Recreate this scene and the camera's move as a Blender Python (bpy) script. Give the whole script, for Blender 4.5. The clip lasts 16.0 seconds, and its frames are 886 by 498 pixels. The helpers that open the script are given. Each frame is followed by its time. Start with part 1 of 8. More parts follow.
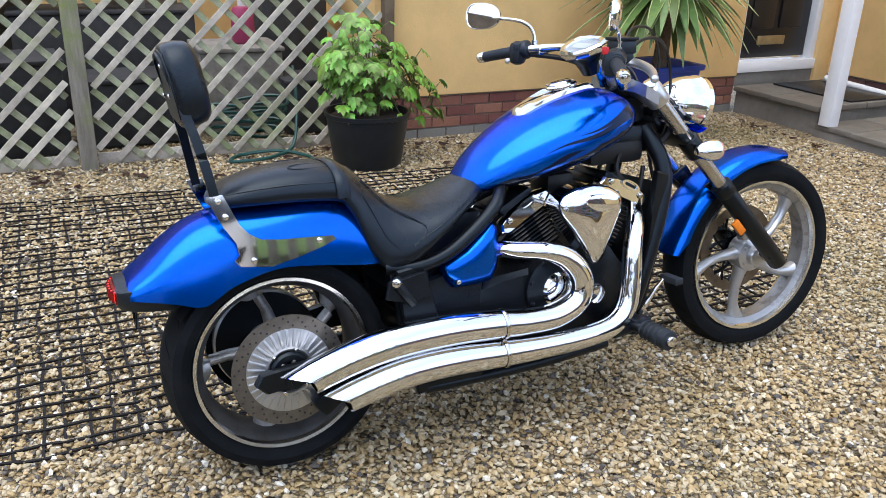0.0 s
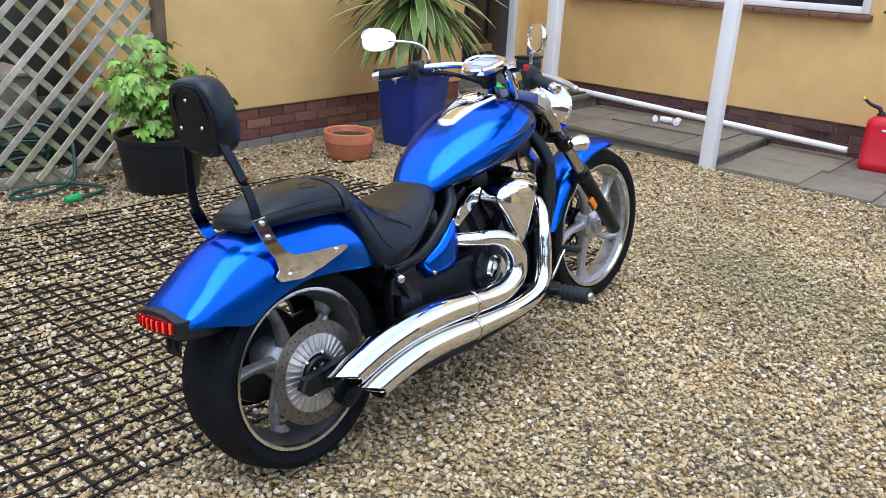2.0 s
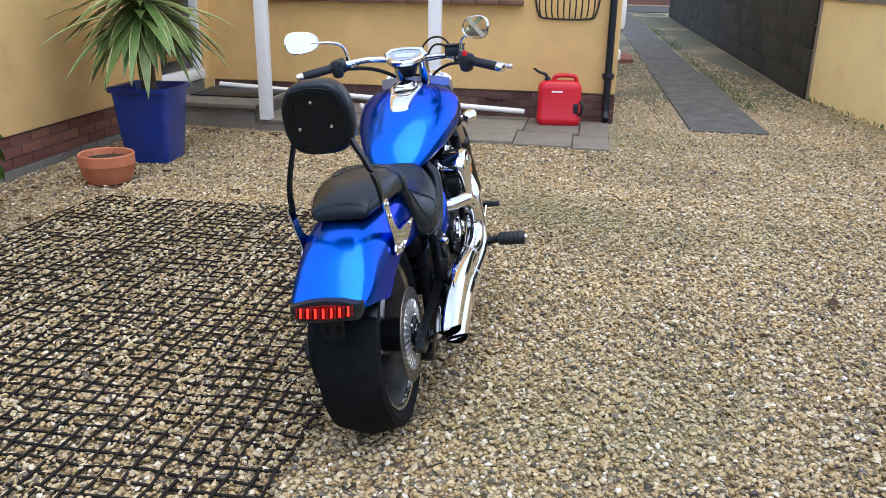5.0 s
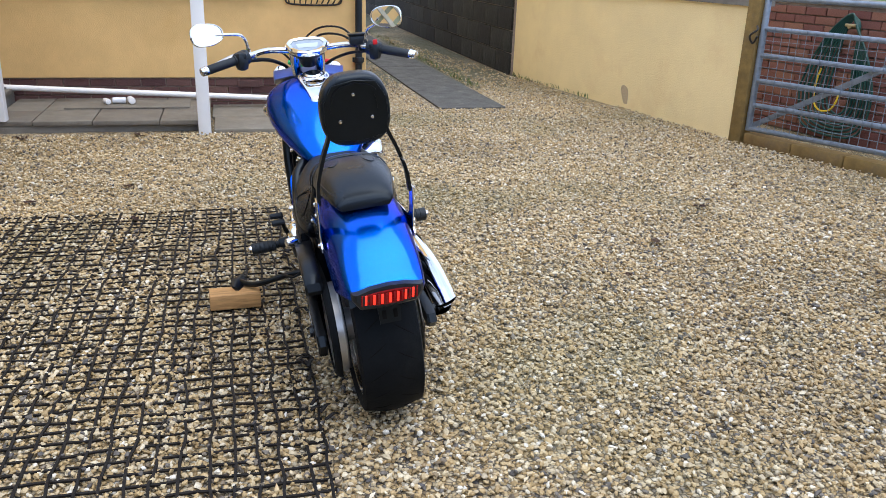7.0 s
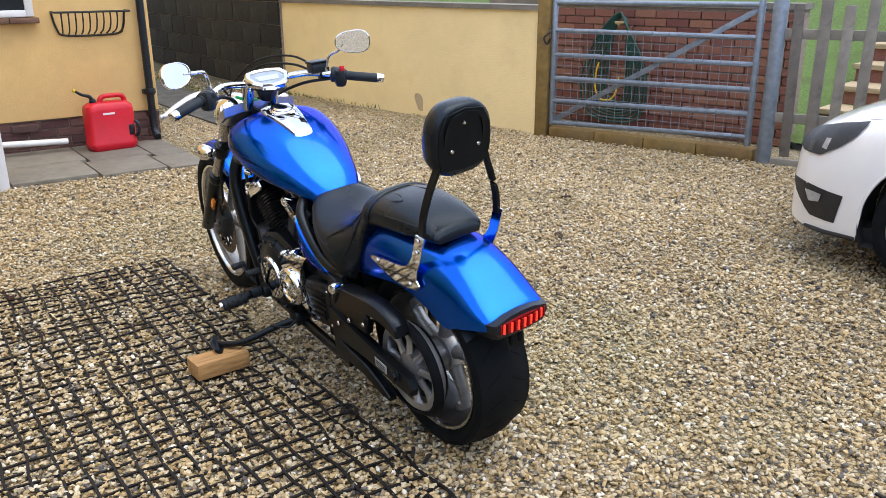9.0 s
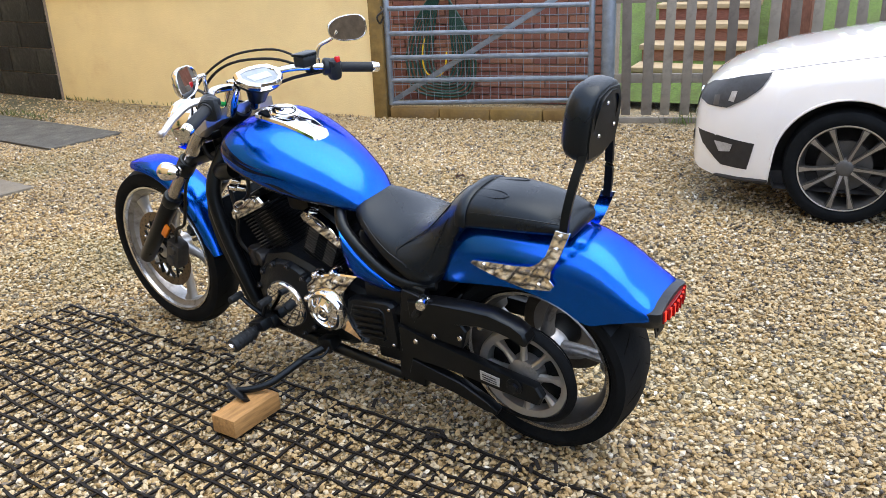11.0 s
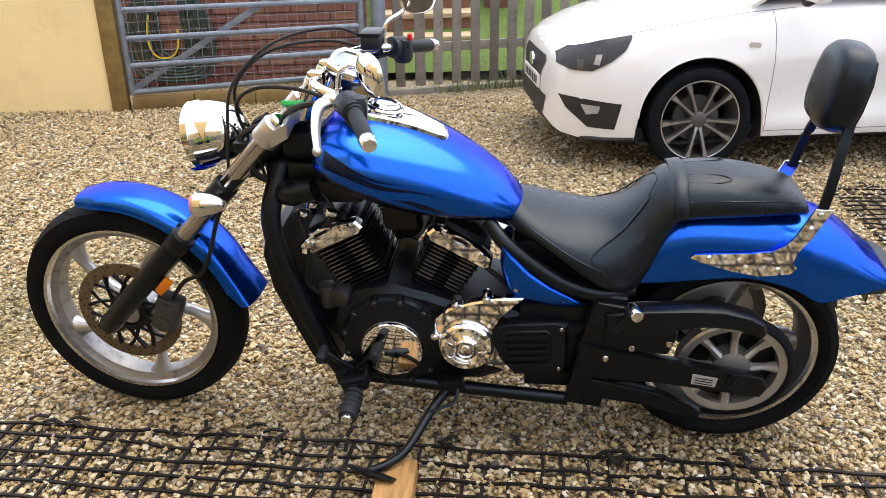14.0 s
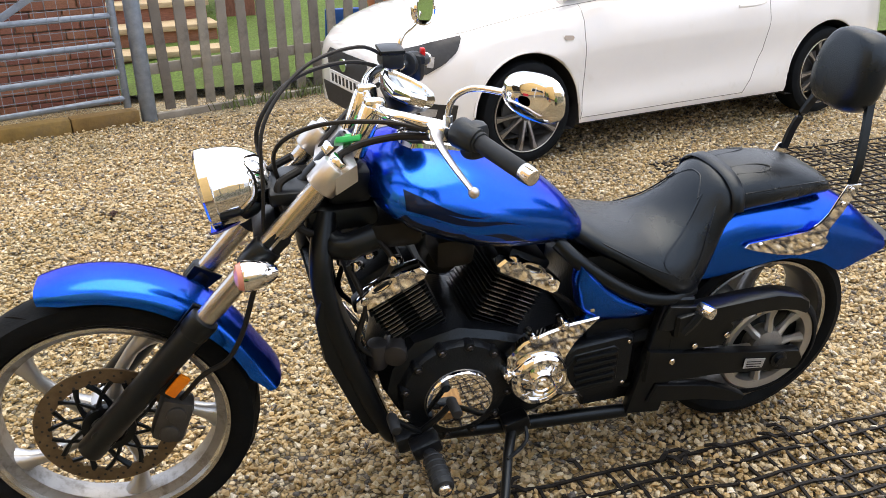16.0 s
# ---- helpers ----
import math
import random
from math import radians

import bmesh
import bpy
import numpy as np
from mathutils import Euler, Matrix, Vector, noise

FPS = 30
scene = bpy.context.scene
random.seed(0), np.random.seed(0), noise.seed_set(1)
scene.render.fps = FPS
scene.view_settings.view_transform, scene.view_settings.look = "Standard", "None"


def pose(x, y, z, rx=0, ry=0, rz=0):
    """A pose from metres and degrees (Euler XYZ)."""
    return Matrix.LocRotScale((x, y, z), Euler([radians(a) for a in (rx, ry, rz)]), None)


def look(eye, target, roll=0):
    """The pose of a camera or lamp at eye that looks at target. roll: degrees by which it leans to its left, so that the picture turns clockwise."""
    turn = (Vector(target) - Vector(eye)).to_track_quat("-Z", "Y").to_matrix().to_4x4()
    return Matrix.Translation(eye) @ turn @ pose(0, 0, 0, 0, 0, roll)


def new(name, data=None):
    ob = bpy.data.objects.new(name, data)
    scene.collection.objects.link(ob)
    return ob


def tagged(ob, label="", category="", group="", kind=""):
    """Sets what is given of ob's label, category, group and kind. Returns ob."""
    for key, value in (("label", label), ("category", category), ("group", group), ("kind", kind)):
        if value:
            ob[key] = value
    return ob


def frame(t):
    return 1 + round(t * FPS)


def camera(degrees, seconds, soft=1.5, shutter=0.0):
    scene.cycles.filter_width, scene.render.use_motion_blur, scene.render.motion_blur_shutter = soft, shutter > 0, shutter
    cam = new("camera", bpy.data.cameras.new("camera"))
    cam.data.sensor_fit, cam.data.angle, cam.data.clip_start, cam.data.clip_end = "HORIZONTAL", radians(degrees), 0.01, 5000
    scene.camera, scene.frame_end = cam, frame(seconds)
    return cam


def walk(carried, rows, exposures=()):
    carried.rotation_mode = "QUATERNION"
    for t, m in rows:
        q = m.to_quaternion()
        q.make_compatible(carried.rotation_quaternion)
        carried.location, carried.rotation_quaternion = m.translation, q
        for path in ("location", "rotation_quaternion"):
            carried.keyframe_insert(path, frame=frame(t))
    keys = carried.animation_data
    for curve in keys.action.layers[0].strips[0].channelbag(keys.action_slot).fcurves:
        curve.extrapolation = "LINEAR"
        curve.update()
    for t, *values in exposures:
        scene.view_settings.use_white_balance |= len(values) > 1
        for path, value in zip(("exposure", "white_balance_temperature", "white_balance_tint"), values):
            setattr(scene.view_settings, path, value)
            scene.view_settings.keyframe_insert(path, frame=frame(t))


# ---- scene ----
cam = camera(57.1, 16.0, 0.85)
PATH = [
    (0, (-0.396, -1.903, 1.396), (0.416, -0.233, 0.655), 1.7),
    (0.5, (-0.607, -1.866, 1.415), (0.397, -0.307, 0.667), 2.0),
    (1, (-0.812, -1.759, 1.418), (0.349, -0.298, 0.699), 2.8),
    (1.5, (-1.019, -1.679, 1.432), (0.298, -0.341, 0.743), 3.2),
    (2, (-1.285, -1.619, 1.445), (0.168, -0.431, 0.753), 3.0),
    (2.5, (-1.451, -1.498, 1.433), (0.104, -0.447, 0.742), 2.7),
    (3, (-1.623, -1.346, 1.428), (0.038, -0.461, 0.749), 2.4),
    (3.5, (-1.859, -1.174, 1.44), (-0.101, -0.493, 0.773), 2.4),
    (4, (-2.013, -0.981, 1.418), (-0.205, -0.43, 0.764), 1.7),
    (6.5, (-2.35, 0.179, 1.405), (-0.484, -0.067, 0.73), 1.8),
    (7, (-2.348, 0.458, 1.417), (-0.528, -0.029, 0.746), 2.0),
    (7.5, (-2.248, 0.666, 1.415), (-0.468, 0.035, 0.755), 1.0),
    (8, (-2.102, 0.865, 1.428), (-0.368, 0.107, 0.78), 0.2),
    (8.5, (-1.991, 1.155, 1.427), (-0.343, 0.219, 0.789), 0.0),
    (11, (-0.974, 1.97, 1.43), (0.125, 0.448, 0.74), -2.5),
    (11.5, (-0.734, 2.036, 1.432), (0.271, 0.462, 0.716), -2.8),
    (12, (-0.454, 2.132, 1.433), (0.389, 0.472, 0.704), -2.2),
    (12.5, (-0.19, 2.146, 1.421), (0.506, 0.42, 0.69), -1.8),
    (13, (0.059, 2.12, 1.433), (0.66, 0.358, 0.703), -2.6),
    (13.5, (0.324, 2.139, 1.418), (0.749, 0.336, 0.665), -1.7),
    (14, (0.573, 2.122, 1.424), (0.803, 0.293, 0.648), -1.0),
    (14.5, (0.795, 2.008, 1.422), (0.895, 0.169, 0.641), -2.3),
    (15, (0.994, 1.922, 1.415), (0.835, 0.092, 0.624), -2.3),
    (15.5, (1.237, 1.866, 1.44), (0.84, 0.078, 0.638), -1.8),
    (16, (1.443, 1.824, 1.429), (0.94, 0.054, 0.646), -1.2),
]
walk(cam, [(t, look(eye, goal, roll)) for t, eye, goal, roll in PATH], [(0, 0.88, 6100, 13), (3.5, 0.70, 6150, 13), (7, 0.76, 6100, 13), (8.5, 0.83, 6450, 13), (9, 0.86, 6450, 13), (11, 1.04, 6650, 13), (13.5, 1.13, 7050, 14), (16, 1.07, 7350, 14)])

# ---------------------------------------------------------------- light
world = bpy.data.worlds.new("overcast")
scene.world = world
world.use_nodes = True
wn, wl = world.node_tree.nodes, world.node_tree.links
wn.clear()
w_out = wn.new("ShaderNodeOutputWorld")
w_bg = wn.new("ShaderNodeBackground")
w_sky = wn.new("ShaderNodeTexSky")
w_sky.sky_type = "NISHITA"
w_sky.sun_disc = False
w_sky.sun_elevation = radians(70)
w_sky.sun_rotation = radians(239)
w_sky.air_density, w_sky.dust_density, w_sky.ozone_density = 1.0, 4.0, 1.0
# broken cloud: the sky's own colour pulled towards an even cloud white, with soft patches
w_tc = wn.new("ShaderNodeTexCoord")
w_noise = wn.new("ShaderNodeTexNoise")
w_noise.inputs["Scale"].default_value = 2.2
w_noise.inputs["Detail"].default_value = 5.0
w_ramp = wn.new("ShaderNodeValToRGB")
w_ramp.color_ramp.elements[0].position, w_ramp.color_ramp.elements[0].color = 0.30, (3.7, 4.6, 6.3, 1)
w_ramp.color_ramp.elements[1].position, w_ramp.color_ramp.elements[1].color = 0.75, (8.0, 9.0, 10.6, 1)
w_mix = wn.new("ShaderNodeMix")
w_mix.data_type = "RGBA"
w_mix.inputs["Factor"].default_value = 0.85
wl.new(w_tc.outputs["Generated"], w_noise.inputs["Vector"])
wl.new(w_noise.outputs["Fac"], w_ramp.inputs["Fac"])
wl.new(w_sky.outputs["Color"], w_mix.inputs["A"])
wl.new(w_ramp.outputs["Color"], w_mix.inputs["B"])
wl.new(w_mix.outputs["Result"], w_bg.inputs["Color"])
wl.new(w_bg.outputs["Background"], w_out.inputs["Surface"])
w_bg.inputs["Strength"].default_value = 0.13

sun_data = bpy.data.lights.new("sun", "SUN")
sun_data.energy = 1.35
sun_data.angle = radians(60)
sun_data.color = (1.0, 0.90, 0.75)
sun = new("sun", sun_data)
sun.matrix_world = look((-2.0, -1.2, 8.0), (0, 0, 0))

# ---------------------------------------------------------------- materials
def shader(name, colour=(0.5, 0.5, 0.5), rough=0.5, metal=0.0, coat=0.0, vary=0.0, scale=8.0, bump=0.0,
           bump_scale=60.0, dark=None, spec=0.5, stretch=(1, 1, 1), random_tint=0.0, coords="Object",
           rough_vary=0.0, dirt=None, dirt_scale=3.0, dirt_at=(0.5, 0.7), island=False):
    """A Principled material: grain (vary, bump), a second broad scale (dirt), and a tint per object."""
    m = bpy.data.materials.new(name)
    m.use_nodes = True
    n, l = m.node_tree.nodes, m.node_tree.links
    b = n["Principled BSDF"]
    b.inputs["Roughness"].default_value = rough
    b.inputs["Metallic"].default_value = metal
    b.inputs["Coat Weight"].default_value = coat
    b.inputs["Coat Roughness"].default_value = 0.04
    b.inputs["Specular IOR Level"].default_value = spec
    tc = n.new("ShaderNodeTexCoord")
    mp = n.new("ShaderNodeMapping")
    mp.inputs["Scale"].default_value = stretch
    l.new(tc.outputs[coords], mp.inputs["Vector"])
    vec = mp.outputs["Vector"]
    col = n.new("ShaderNodeRGB")
    col.outputs[0].default_value = (*colour, 1)
    out = col.outputs[0]
    if vary > 0 or dark:
        t = n.new("ShaderNodeTexNoise")
        t.inputs["Scale"].default_value, t.inputs["Detail"].default_value, t.inputs["Roughness"].default_value = scale, 6.0, 0.65
        l.new(vec, t.inputs["Vector"])
        r = n.new("ShaderNodeValToRGB")
        lo = dark if dark else tuple(c * (1 - vary) for c in colour)
        hi = tuple(min(1, c * (1 + vary * 0.6)) for c in colour)
        r.color_ramp.elements[0].position, r.color_ramp.elements[0].color = 0.32, (*lo, 1)
        r.color_ramp.elements[1].position, r.color_ramp.elements[1].color = 0.68, (*hi, 1)
        l.new(t.outputs["Fac"], r.inputs["Fac"])
        out = r.outputs["Color"]
    if dirt:
        t = n.new("ShaderNodeTexNoise")
        t.inputs["Scale"].default_value, t.inputs["Detail"].default_value, t.inputs["Roughness"].default_value = dirt_scale, 8.0, 0.7
        l.new(tc.outputs[coords], t.inputs["Vector"])
        r = n.new("ShaderNodeMapRange")
        r.inputs["From Min"].default_value, r.inputs["From Max"].default_value = dirt_at
        l.new(t.outputs["Fac"], r.inputs["Value"])
        x = n.new("ShaderNodeMix")
        x.data_type = "RGBA"
        l.new(r.outputs["Result"], x.inputs["Factor"])
        l.new(out, x.inputs["A"])
        x.inputs["B"].default_value = (*dirt, 1)
        out = x.outputs["Result"]
    if random_tint > 0:
        if island:
            oi = n.new("ShaderNodeNewGeometry")
            rnd = oi.outputs["Random Per Island"]
        else:
            oi = n.new("ShaderNodeObjectInfo")
            rnd = oi.outputs["Random"]
        h = n.new("ShaderNodeHueSaturation")
        mr = n.new("ShaderNodeMapRange")
        mr.inputs["To Min"].default_value, mr.inputs["To Max"].default_value = 1 - random_tint, 1 + random_tint
        l.new(rnd, mr.inputs["Value"])
        l.new(mr.outputs["Result"], h.inputs["Value"])
        mh = n.new("ShaderNodeMapRange")
        mh.inputs["To Min"].default_value, mh.inputs["To Max"].default_value = 0.5 - random_tint * 0.05, 0.5 + random_tint * 0.05
        l.new(rnd, mh.inputs["Value"])
        l.new(mh.outputs["Result"], h.inputs["Hue"])
        l.new(out, h.inputs["Color"])
        out = h.outputs["Color"]
    l.new(out, b.inputs["Base Color"])
    if rough_vary > 0:
        t = n.new("ShaderNodeTexNoise")
        t.inputs["Scale"].default_value, t.inputs["Detail"].default_value = scale * 0.7, 5.0
        l.new(vec, t.inputs["Vector"])
        r = n.new("ShaderNodeMapRange")
        r.inputs["To Min"].default_value, r.inputs["To Max"].default_value = max(0, rough - rough_vary), min(1, rough + rough_vary)
        l.new(t.outputs["Fac"], r.inputs["Value"])
        l.new(r.outputs["Result"], b.inputs["Roughness"])
    if bump > 0:
        t = n.new("ShaderNodeTexNoise")
        t.inputs["Scale"].default_value, t.inputs["Detail"].default_value = bump_scale, 4.0
        l.new(vec, t.inputs["Vector"])
        bp = n.new("ShaderNodeBump")
        bp.inputs["Strength"].default_value, bp.inputs["Distance"].default_value = bump, 0.01
        l.new(t.outputs["Fac"], bp.inputs["Height"])
        l.new(bp.outputs["Normal"], b.inputs["Normal"])
    return m


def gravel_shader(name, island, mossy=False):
    """Mixed golden, buff, grey and white pebbles: by island on the loose stones, by Voronoi cells on the bed below and far off."""
    m = bpy.data.materials.new(name)
    m.use_nodes = True
    n, l = m.node_tree.nodes, m.node_tree.links
    b = n["Principled BSDF"]
    b.inputs["Roughness"].default_value = 0.62
    tc = n.new("ShaderNodeTexCoord")
    if island:
        g = n.new("ShaderNodeNewGeometry")
        rnd = g.outputs["Random Per Island"]
    else:
        v = n.new("ShaderNodeTexVoronoi")
        v.inputs["Scale"].default_value = 56.0
        l.new(tc.outputs["Object"], v.inputs["Vector"])
        sep = n.new("ShaderNodeSeparateColor")
        l.new(v.outputs["Color"], sep.inputs["Color"])
        rnd = sep.outputs["Red"]
        # colour darkened towards cell edges for the shade in gaps between stones
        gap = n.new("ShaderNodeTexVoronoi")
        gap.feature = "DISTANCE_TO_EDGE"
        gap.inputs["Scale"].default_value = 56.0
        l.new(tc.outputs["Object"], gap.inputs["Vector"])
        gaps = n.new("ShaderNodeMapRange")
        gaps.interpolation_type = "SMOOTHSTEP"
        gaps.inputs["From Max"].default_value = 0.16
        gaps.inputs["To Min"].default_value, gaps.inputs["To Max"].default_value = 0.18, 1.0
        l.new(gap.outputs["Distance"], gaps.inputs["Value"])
    r = n.new("ShaderNodeValToRGB")
    r.color_ramp.interpolation = "LINEAR"
    stops = [(0.0, (0.070, 0.068, 0.070)), (0.07, (0.180, 0.158, 0.130)), (0.15, (0.375, 0.268, 0.125)), (0.36, (0.510, 0.372, 0.178)),
             (0.56, (0.605, 0.468, 0.255)), (0.72, (0.505, 0.432, 0.300)), (0.86, (0.680, 0.565, 0.350)), (0.95, (0.750, 0.675, 0.500)), (1.0, (0.860, 0.835, 0.740))]
    e = r.color_ramp.elements
    e[0].position, e[0].color = stops[0][0], (*stops[0][1], 1)
    e[1].position, e[1].color = stops[-1][0], (*stops[-1][1], 1)
    for p, c in stops[1:-1]:
        x = e.new(p)
        x.color = (*c, 1)
    l.new(rnd, r.inputs["Fac"])
    grain = n.new("ShaderNodeTexNoise")
    grain.inputs["Scale"].default_value, grain.inputs["Detail"].default_value = 130.0, 5.0
    l.new(tc.outputs["Object"], grain.inputs["Vector"])
    damp = n.new("ShaderNodeTexNoise")
    damp.inputs["Scale"].default_value, damp.inputs["Detail"].default_value = 0.9, 5.0
    l.new(tc.outputs["Object"], damp.inputs["Vector"])
    mg = n.new("ShaderNodeMapRange")
    mg.inputs["To Min"].default_value, mg.inputs["To Max"].default_value = 0.54, 1.12
    l.new(grain.outputs["Fac"], mg.inputs["Value"])
    md = n.new("ShaderNodeMapRange")
    md.inputs["From Min"].default_value, md.inputs["From Max"].default_value = 0.3, 0.7
    md.inputs["To Min"].default_value, md.inputs["To Max"].default_value = 0.82, 1.12
    l.new(damp.outputs["Fac"], md.inputs["Value"])
    mul = n.new("ShaderNodeMath")
    mul.operation = "MULTIPLY"
    l.new(mg.outputs["Result"], mul.inputs[0])
    l.new(md.outputs["Result"], mul.inputs[1])
    tone = mul.outputs[0]
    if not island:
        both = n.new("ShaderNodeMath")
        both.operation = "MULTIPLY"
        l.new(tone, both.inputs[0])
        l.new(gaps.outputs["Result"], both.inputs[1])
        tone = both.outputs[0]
    h = n.new("ShaderNodeHueSaturation")
    l.new(tone, h.inputs["Value"])
    l.new(r.outputs["Color"], h.inputs["Color"])
    moss = n.new("ShaderNodeTexNoise")
    moss.inputs["Scale"].default_value, moss.inputs["Detail"].default_value = 0.55, 7.0
    l.new(tc.outputs["Object"], moss.inputs["Vector"])
    mm = n.new("ShaderNodeMapRange")
    mm.inputs["From Min"].default_value, mm.inputs["From Max"].default_value, mm.inputs["To Max"].default_value = (0.27, 0.52, 0.92) if mossy else (0.54, 0.72, 0.42)
    l.new(moss.outputs["Fac"], mm.inputs["Value"])
    green = n.new("ShaderNodeMix")
    green.data_type = "RGBA"
    l.new(mm.outputs["Result"], green.inputs["Factor"])
    l.new(h.outputs["Color"], green.inputs["A"])
    green.inputs["B"].default_value = (0.060, 0.064, 0.026, 1) if mossy else (0.19, 0.19, 0.085, 1)
    l.new(green.outputs["Result"], b.inputs["Base Color"])
    bp = n.new("ShaderNodeBump")
    if island:
        bp.inputs["Strength"].default_value, bp.inputs["Distance"].default_value = 0.5, 0.004
        l.new(grain.outputs["Fac"], bp.inputs["Height"])
    else:
        bp.inputs["Strength"].default_value, bp.inputs["Distance"].default_value = 1.0, 0.02
        bp.invert = True
        l.new(v.outputs["Distance"], bp.inputs["Height"])
    l.new(bp.outputs["Normal"], b.inputs["Normal"])
    return m


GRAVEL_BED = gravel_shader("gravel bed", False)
GRAVEL_STONE = gravel_shader("gravel stones", True)
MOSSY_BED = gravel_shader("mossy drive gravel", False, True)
RENDER = shader("ochre masonry paint", (0.85, 0.575, 0.24), 0.85, vary=0.10, scale=2.5, bump=0.35, bump_scale=140, dirt=(0.74, 0.475, 0.175), dirt_scale=1.3, dirt_at=(0.55, 0.85))
RENDER_PALE = shader("pale ochre masonry paint", (0.93, 0.77, 0.42), 0.85, vary=0.06, scale=2.0, bump=0.4, bump_scale=90, dirt=(0.80, 0.60, 0.30), dirt_scale=1.1, dirt_at=(0.55, 0.8))
BRICK = shader("red brick", (0.235, 0.095, 0.068), 0.85, vary=0.35, scale=14, bump=0.5, bump_scale=120, random_tint=0.28, coords="Generated")
BRICK_DARK = shader("dark plum brick", (0.125, 0.06, 0.055), 0.8, vary=0.35, scale=14, bump=0.5, bump_scale=120, random_tint=0.3, coords="Generated")
MORTAR = shader("mortar", (0.30, 0.25, 0.21), 0.95, vary=0.25, scale=25, bump=0.5, bump_scale=160)
CONCRETE = shader("weathered concrete", (0.20, 0.19, 0.17), 0.9, vary=0.2, scale=6, bump=0.35, bump_scale=90, dirt=(0.13, 0.12, 0.10), dirt_scale=2.2, dirt_at=(0.5, 0.75))
TILE_SILL = shader("brown tile sill", (0.16, 0.085, 0.055), 0.7, vary=0.3, scale=9, bump=0.2, bump_scale=60)
FLAG = shader("stone flag", (0.170, 0.156, 0.130), 0.85, vary=0.2, scale=7, bump=0.4, bump_scale=70, random_tint=0.16, dirt=(0.125, 0.110, 0.090), dirt_scale=3.0, dirt_at=(0.5, 0.72))
BLOCK = shader("sooty concrete block", (0.040, 0.038, 0.033), 0.95, vary=0.8, scale=7, bump=0.8, bump_scale=40, random_tint=0.45, dirt=(0.012, 0.014, 0.010), dirt_scale=2.4, dirt_at=(0.42, 0.60))
WHITE_PAINT = shader("white gloss paint", (0.85, 0.88, 0.92), 0.35, vary=0.05, scale=4, bump=0.06, bump_scale=50, dirt=(0.72, 0.70, 0.66), dirt_scale=4, dirt_at=(0.6, 0.85))
UPVC = shader("white plastic", (0.80, 0.81, 0.82), 0.3, vary=0.03, scale=5)
CLEAR_WHITE = shader("cloudy plastic", (0.72, 0.76, 0.82), 0.15, vary=0.1, scale=20)
BLACK_DOOR = shader("black door paint", (0.012, 0.012, 0.014), 0.3, vary=0.3, scale=6)
BRASS = shader("dull brass", (0.45, 0.36, 0.2), 0.4, metal=0.8, vary=0.2, scale=20)
LATTICE_MOSSY = shader("mossy trellis wood", (0.33, 0.34, 0.22), 0.9, vary=0.4, scale=12, bump=0.4, bump_scale=60, random_tint=0.2, dirt=(0.20, 0.25, 0.09), dirt_scale=2.5, dirt_at=(0.46, 0.68))
BARE_RENDER = shader("bare cement render", (0.56, 0.45, 0.29), 0.9, vary=0.2, scale=14, bump=0.3, bump_scale=90, dirt=(0.40, 0.33, 0.22), dirt_scale=14, dirt_at=(0.45, 0.65))
LATTICE = shader("weathered trellis wood", (0.50, 0.455, 0.38), 0.85, vary=0.35, scale=10, stretch=(1, 1, 1), bump=0.4, bump_scale=60, random_tint=0.2, dirt=(0.32, 0.35, 0.17), dirt_scale=2.0, dirt_at=(0.50, 0.72))
TRELLIS_POST = shader("grey mossy post wood", (0.25, 0.23, 0.19), 0.9, vary=0.4, scale=7, stretch=(4, 4, 0.6), bump=0.5, bump_scale=40, dirt=(0.20, 0.24, 0.07), dirt_scale=2.2, dirt_at=(0.48, 0.66))
PICKET = shader("grey weathered pale", (0.20, 0.185, 0.165), 0.9, vary=0.35, scale=12, bump=0.4, bump_scale=50, random_tint=0.3, dirt=(0.10, 0.095, 0.08), dirt_scale=3.0, dirt_at=(0.5, 0.7))
SLEEPER = shader("brown timber sleeper", (0.22, 0.145, 0.045), 0.85, vary=0.3, scale=9, bump=0.4, bump_scale=60, random_tint=0.15, dirt=(0.12, 0.09, 0.05), dirt_scale=4, dirt_at=(0.5, 0.7))
GALV = shader("galvanised steel", (0.24, 0.29, 0.36), 0.5, metal=0.55, vary=0.22, scale=18, bump=0.05, bump_scale=120, rough_vary=0.12)
BLACK_PLASTIC = shader("black plastic", (0.010, 0.011, 0.014), 0.42, vary=0.3, scale=14, bump=0.1, bump_scale=90)
NET_PLASTIC = shader("black net plastic", (0.010, 0.009, 0.009), 0.6, spec=0.25, vary=0.4, scale=14, bump=0.3, bump_scale=90)
IRON = shader("black painted iron", (0.02, 0.018, 0.017), 0.5, vary=0.4, scale=30)
TERRACOTTA = shader("terracotta", (0.50, 0.175, 0.085), 0.8, vary=0.18, scale=9, bump=0.25, bump_scale=80, dirt=(0.55, 0.30, 0.19), dirt_scale=5, dirt_at=(0.55, 0.75))
SOIL = shader("dark soil", (0.045, 0.03, 0.02), 0.95, vary=0.5, scale=60, bump=0.9, bump_scale=90)
BLUE_GLAZE = shader("blue glazed planter", (0.007, 0.036, 0.25), 0.3, coat=0.3, vary=0.3, scale=5, bump=0.08, bump_scale=30)
LEAF_GREEN = shader("light green leaf", (0.165, 0.325, 0.042), 0.42, vary=0.35, scale=18, random_tint=0.5, island=True)
LEAF_PALM = shader("striped sword leaf", (0.10, 0.17, 0.04), 0.45, vary=0.3, scale=18, random_tint=0.3, island=True)
LEAF_EDGE = shader("cream leaf margin", (0.46, 0.48, 0.22), 0.5, vary=0.2, scale=18)
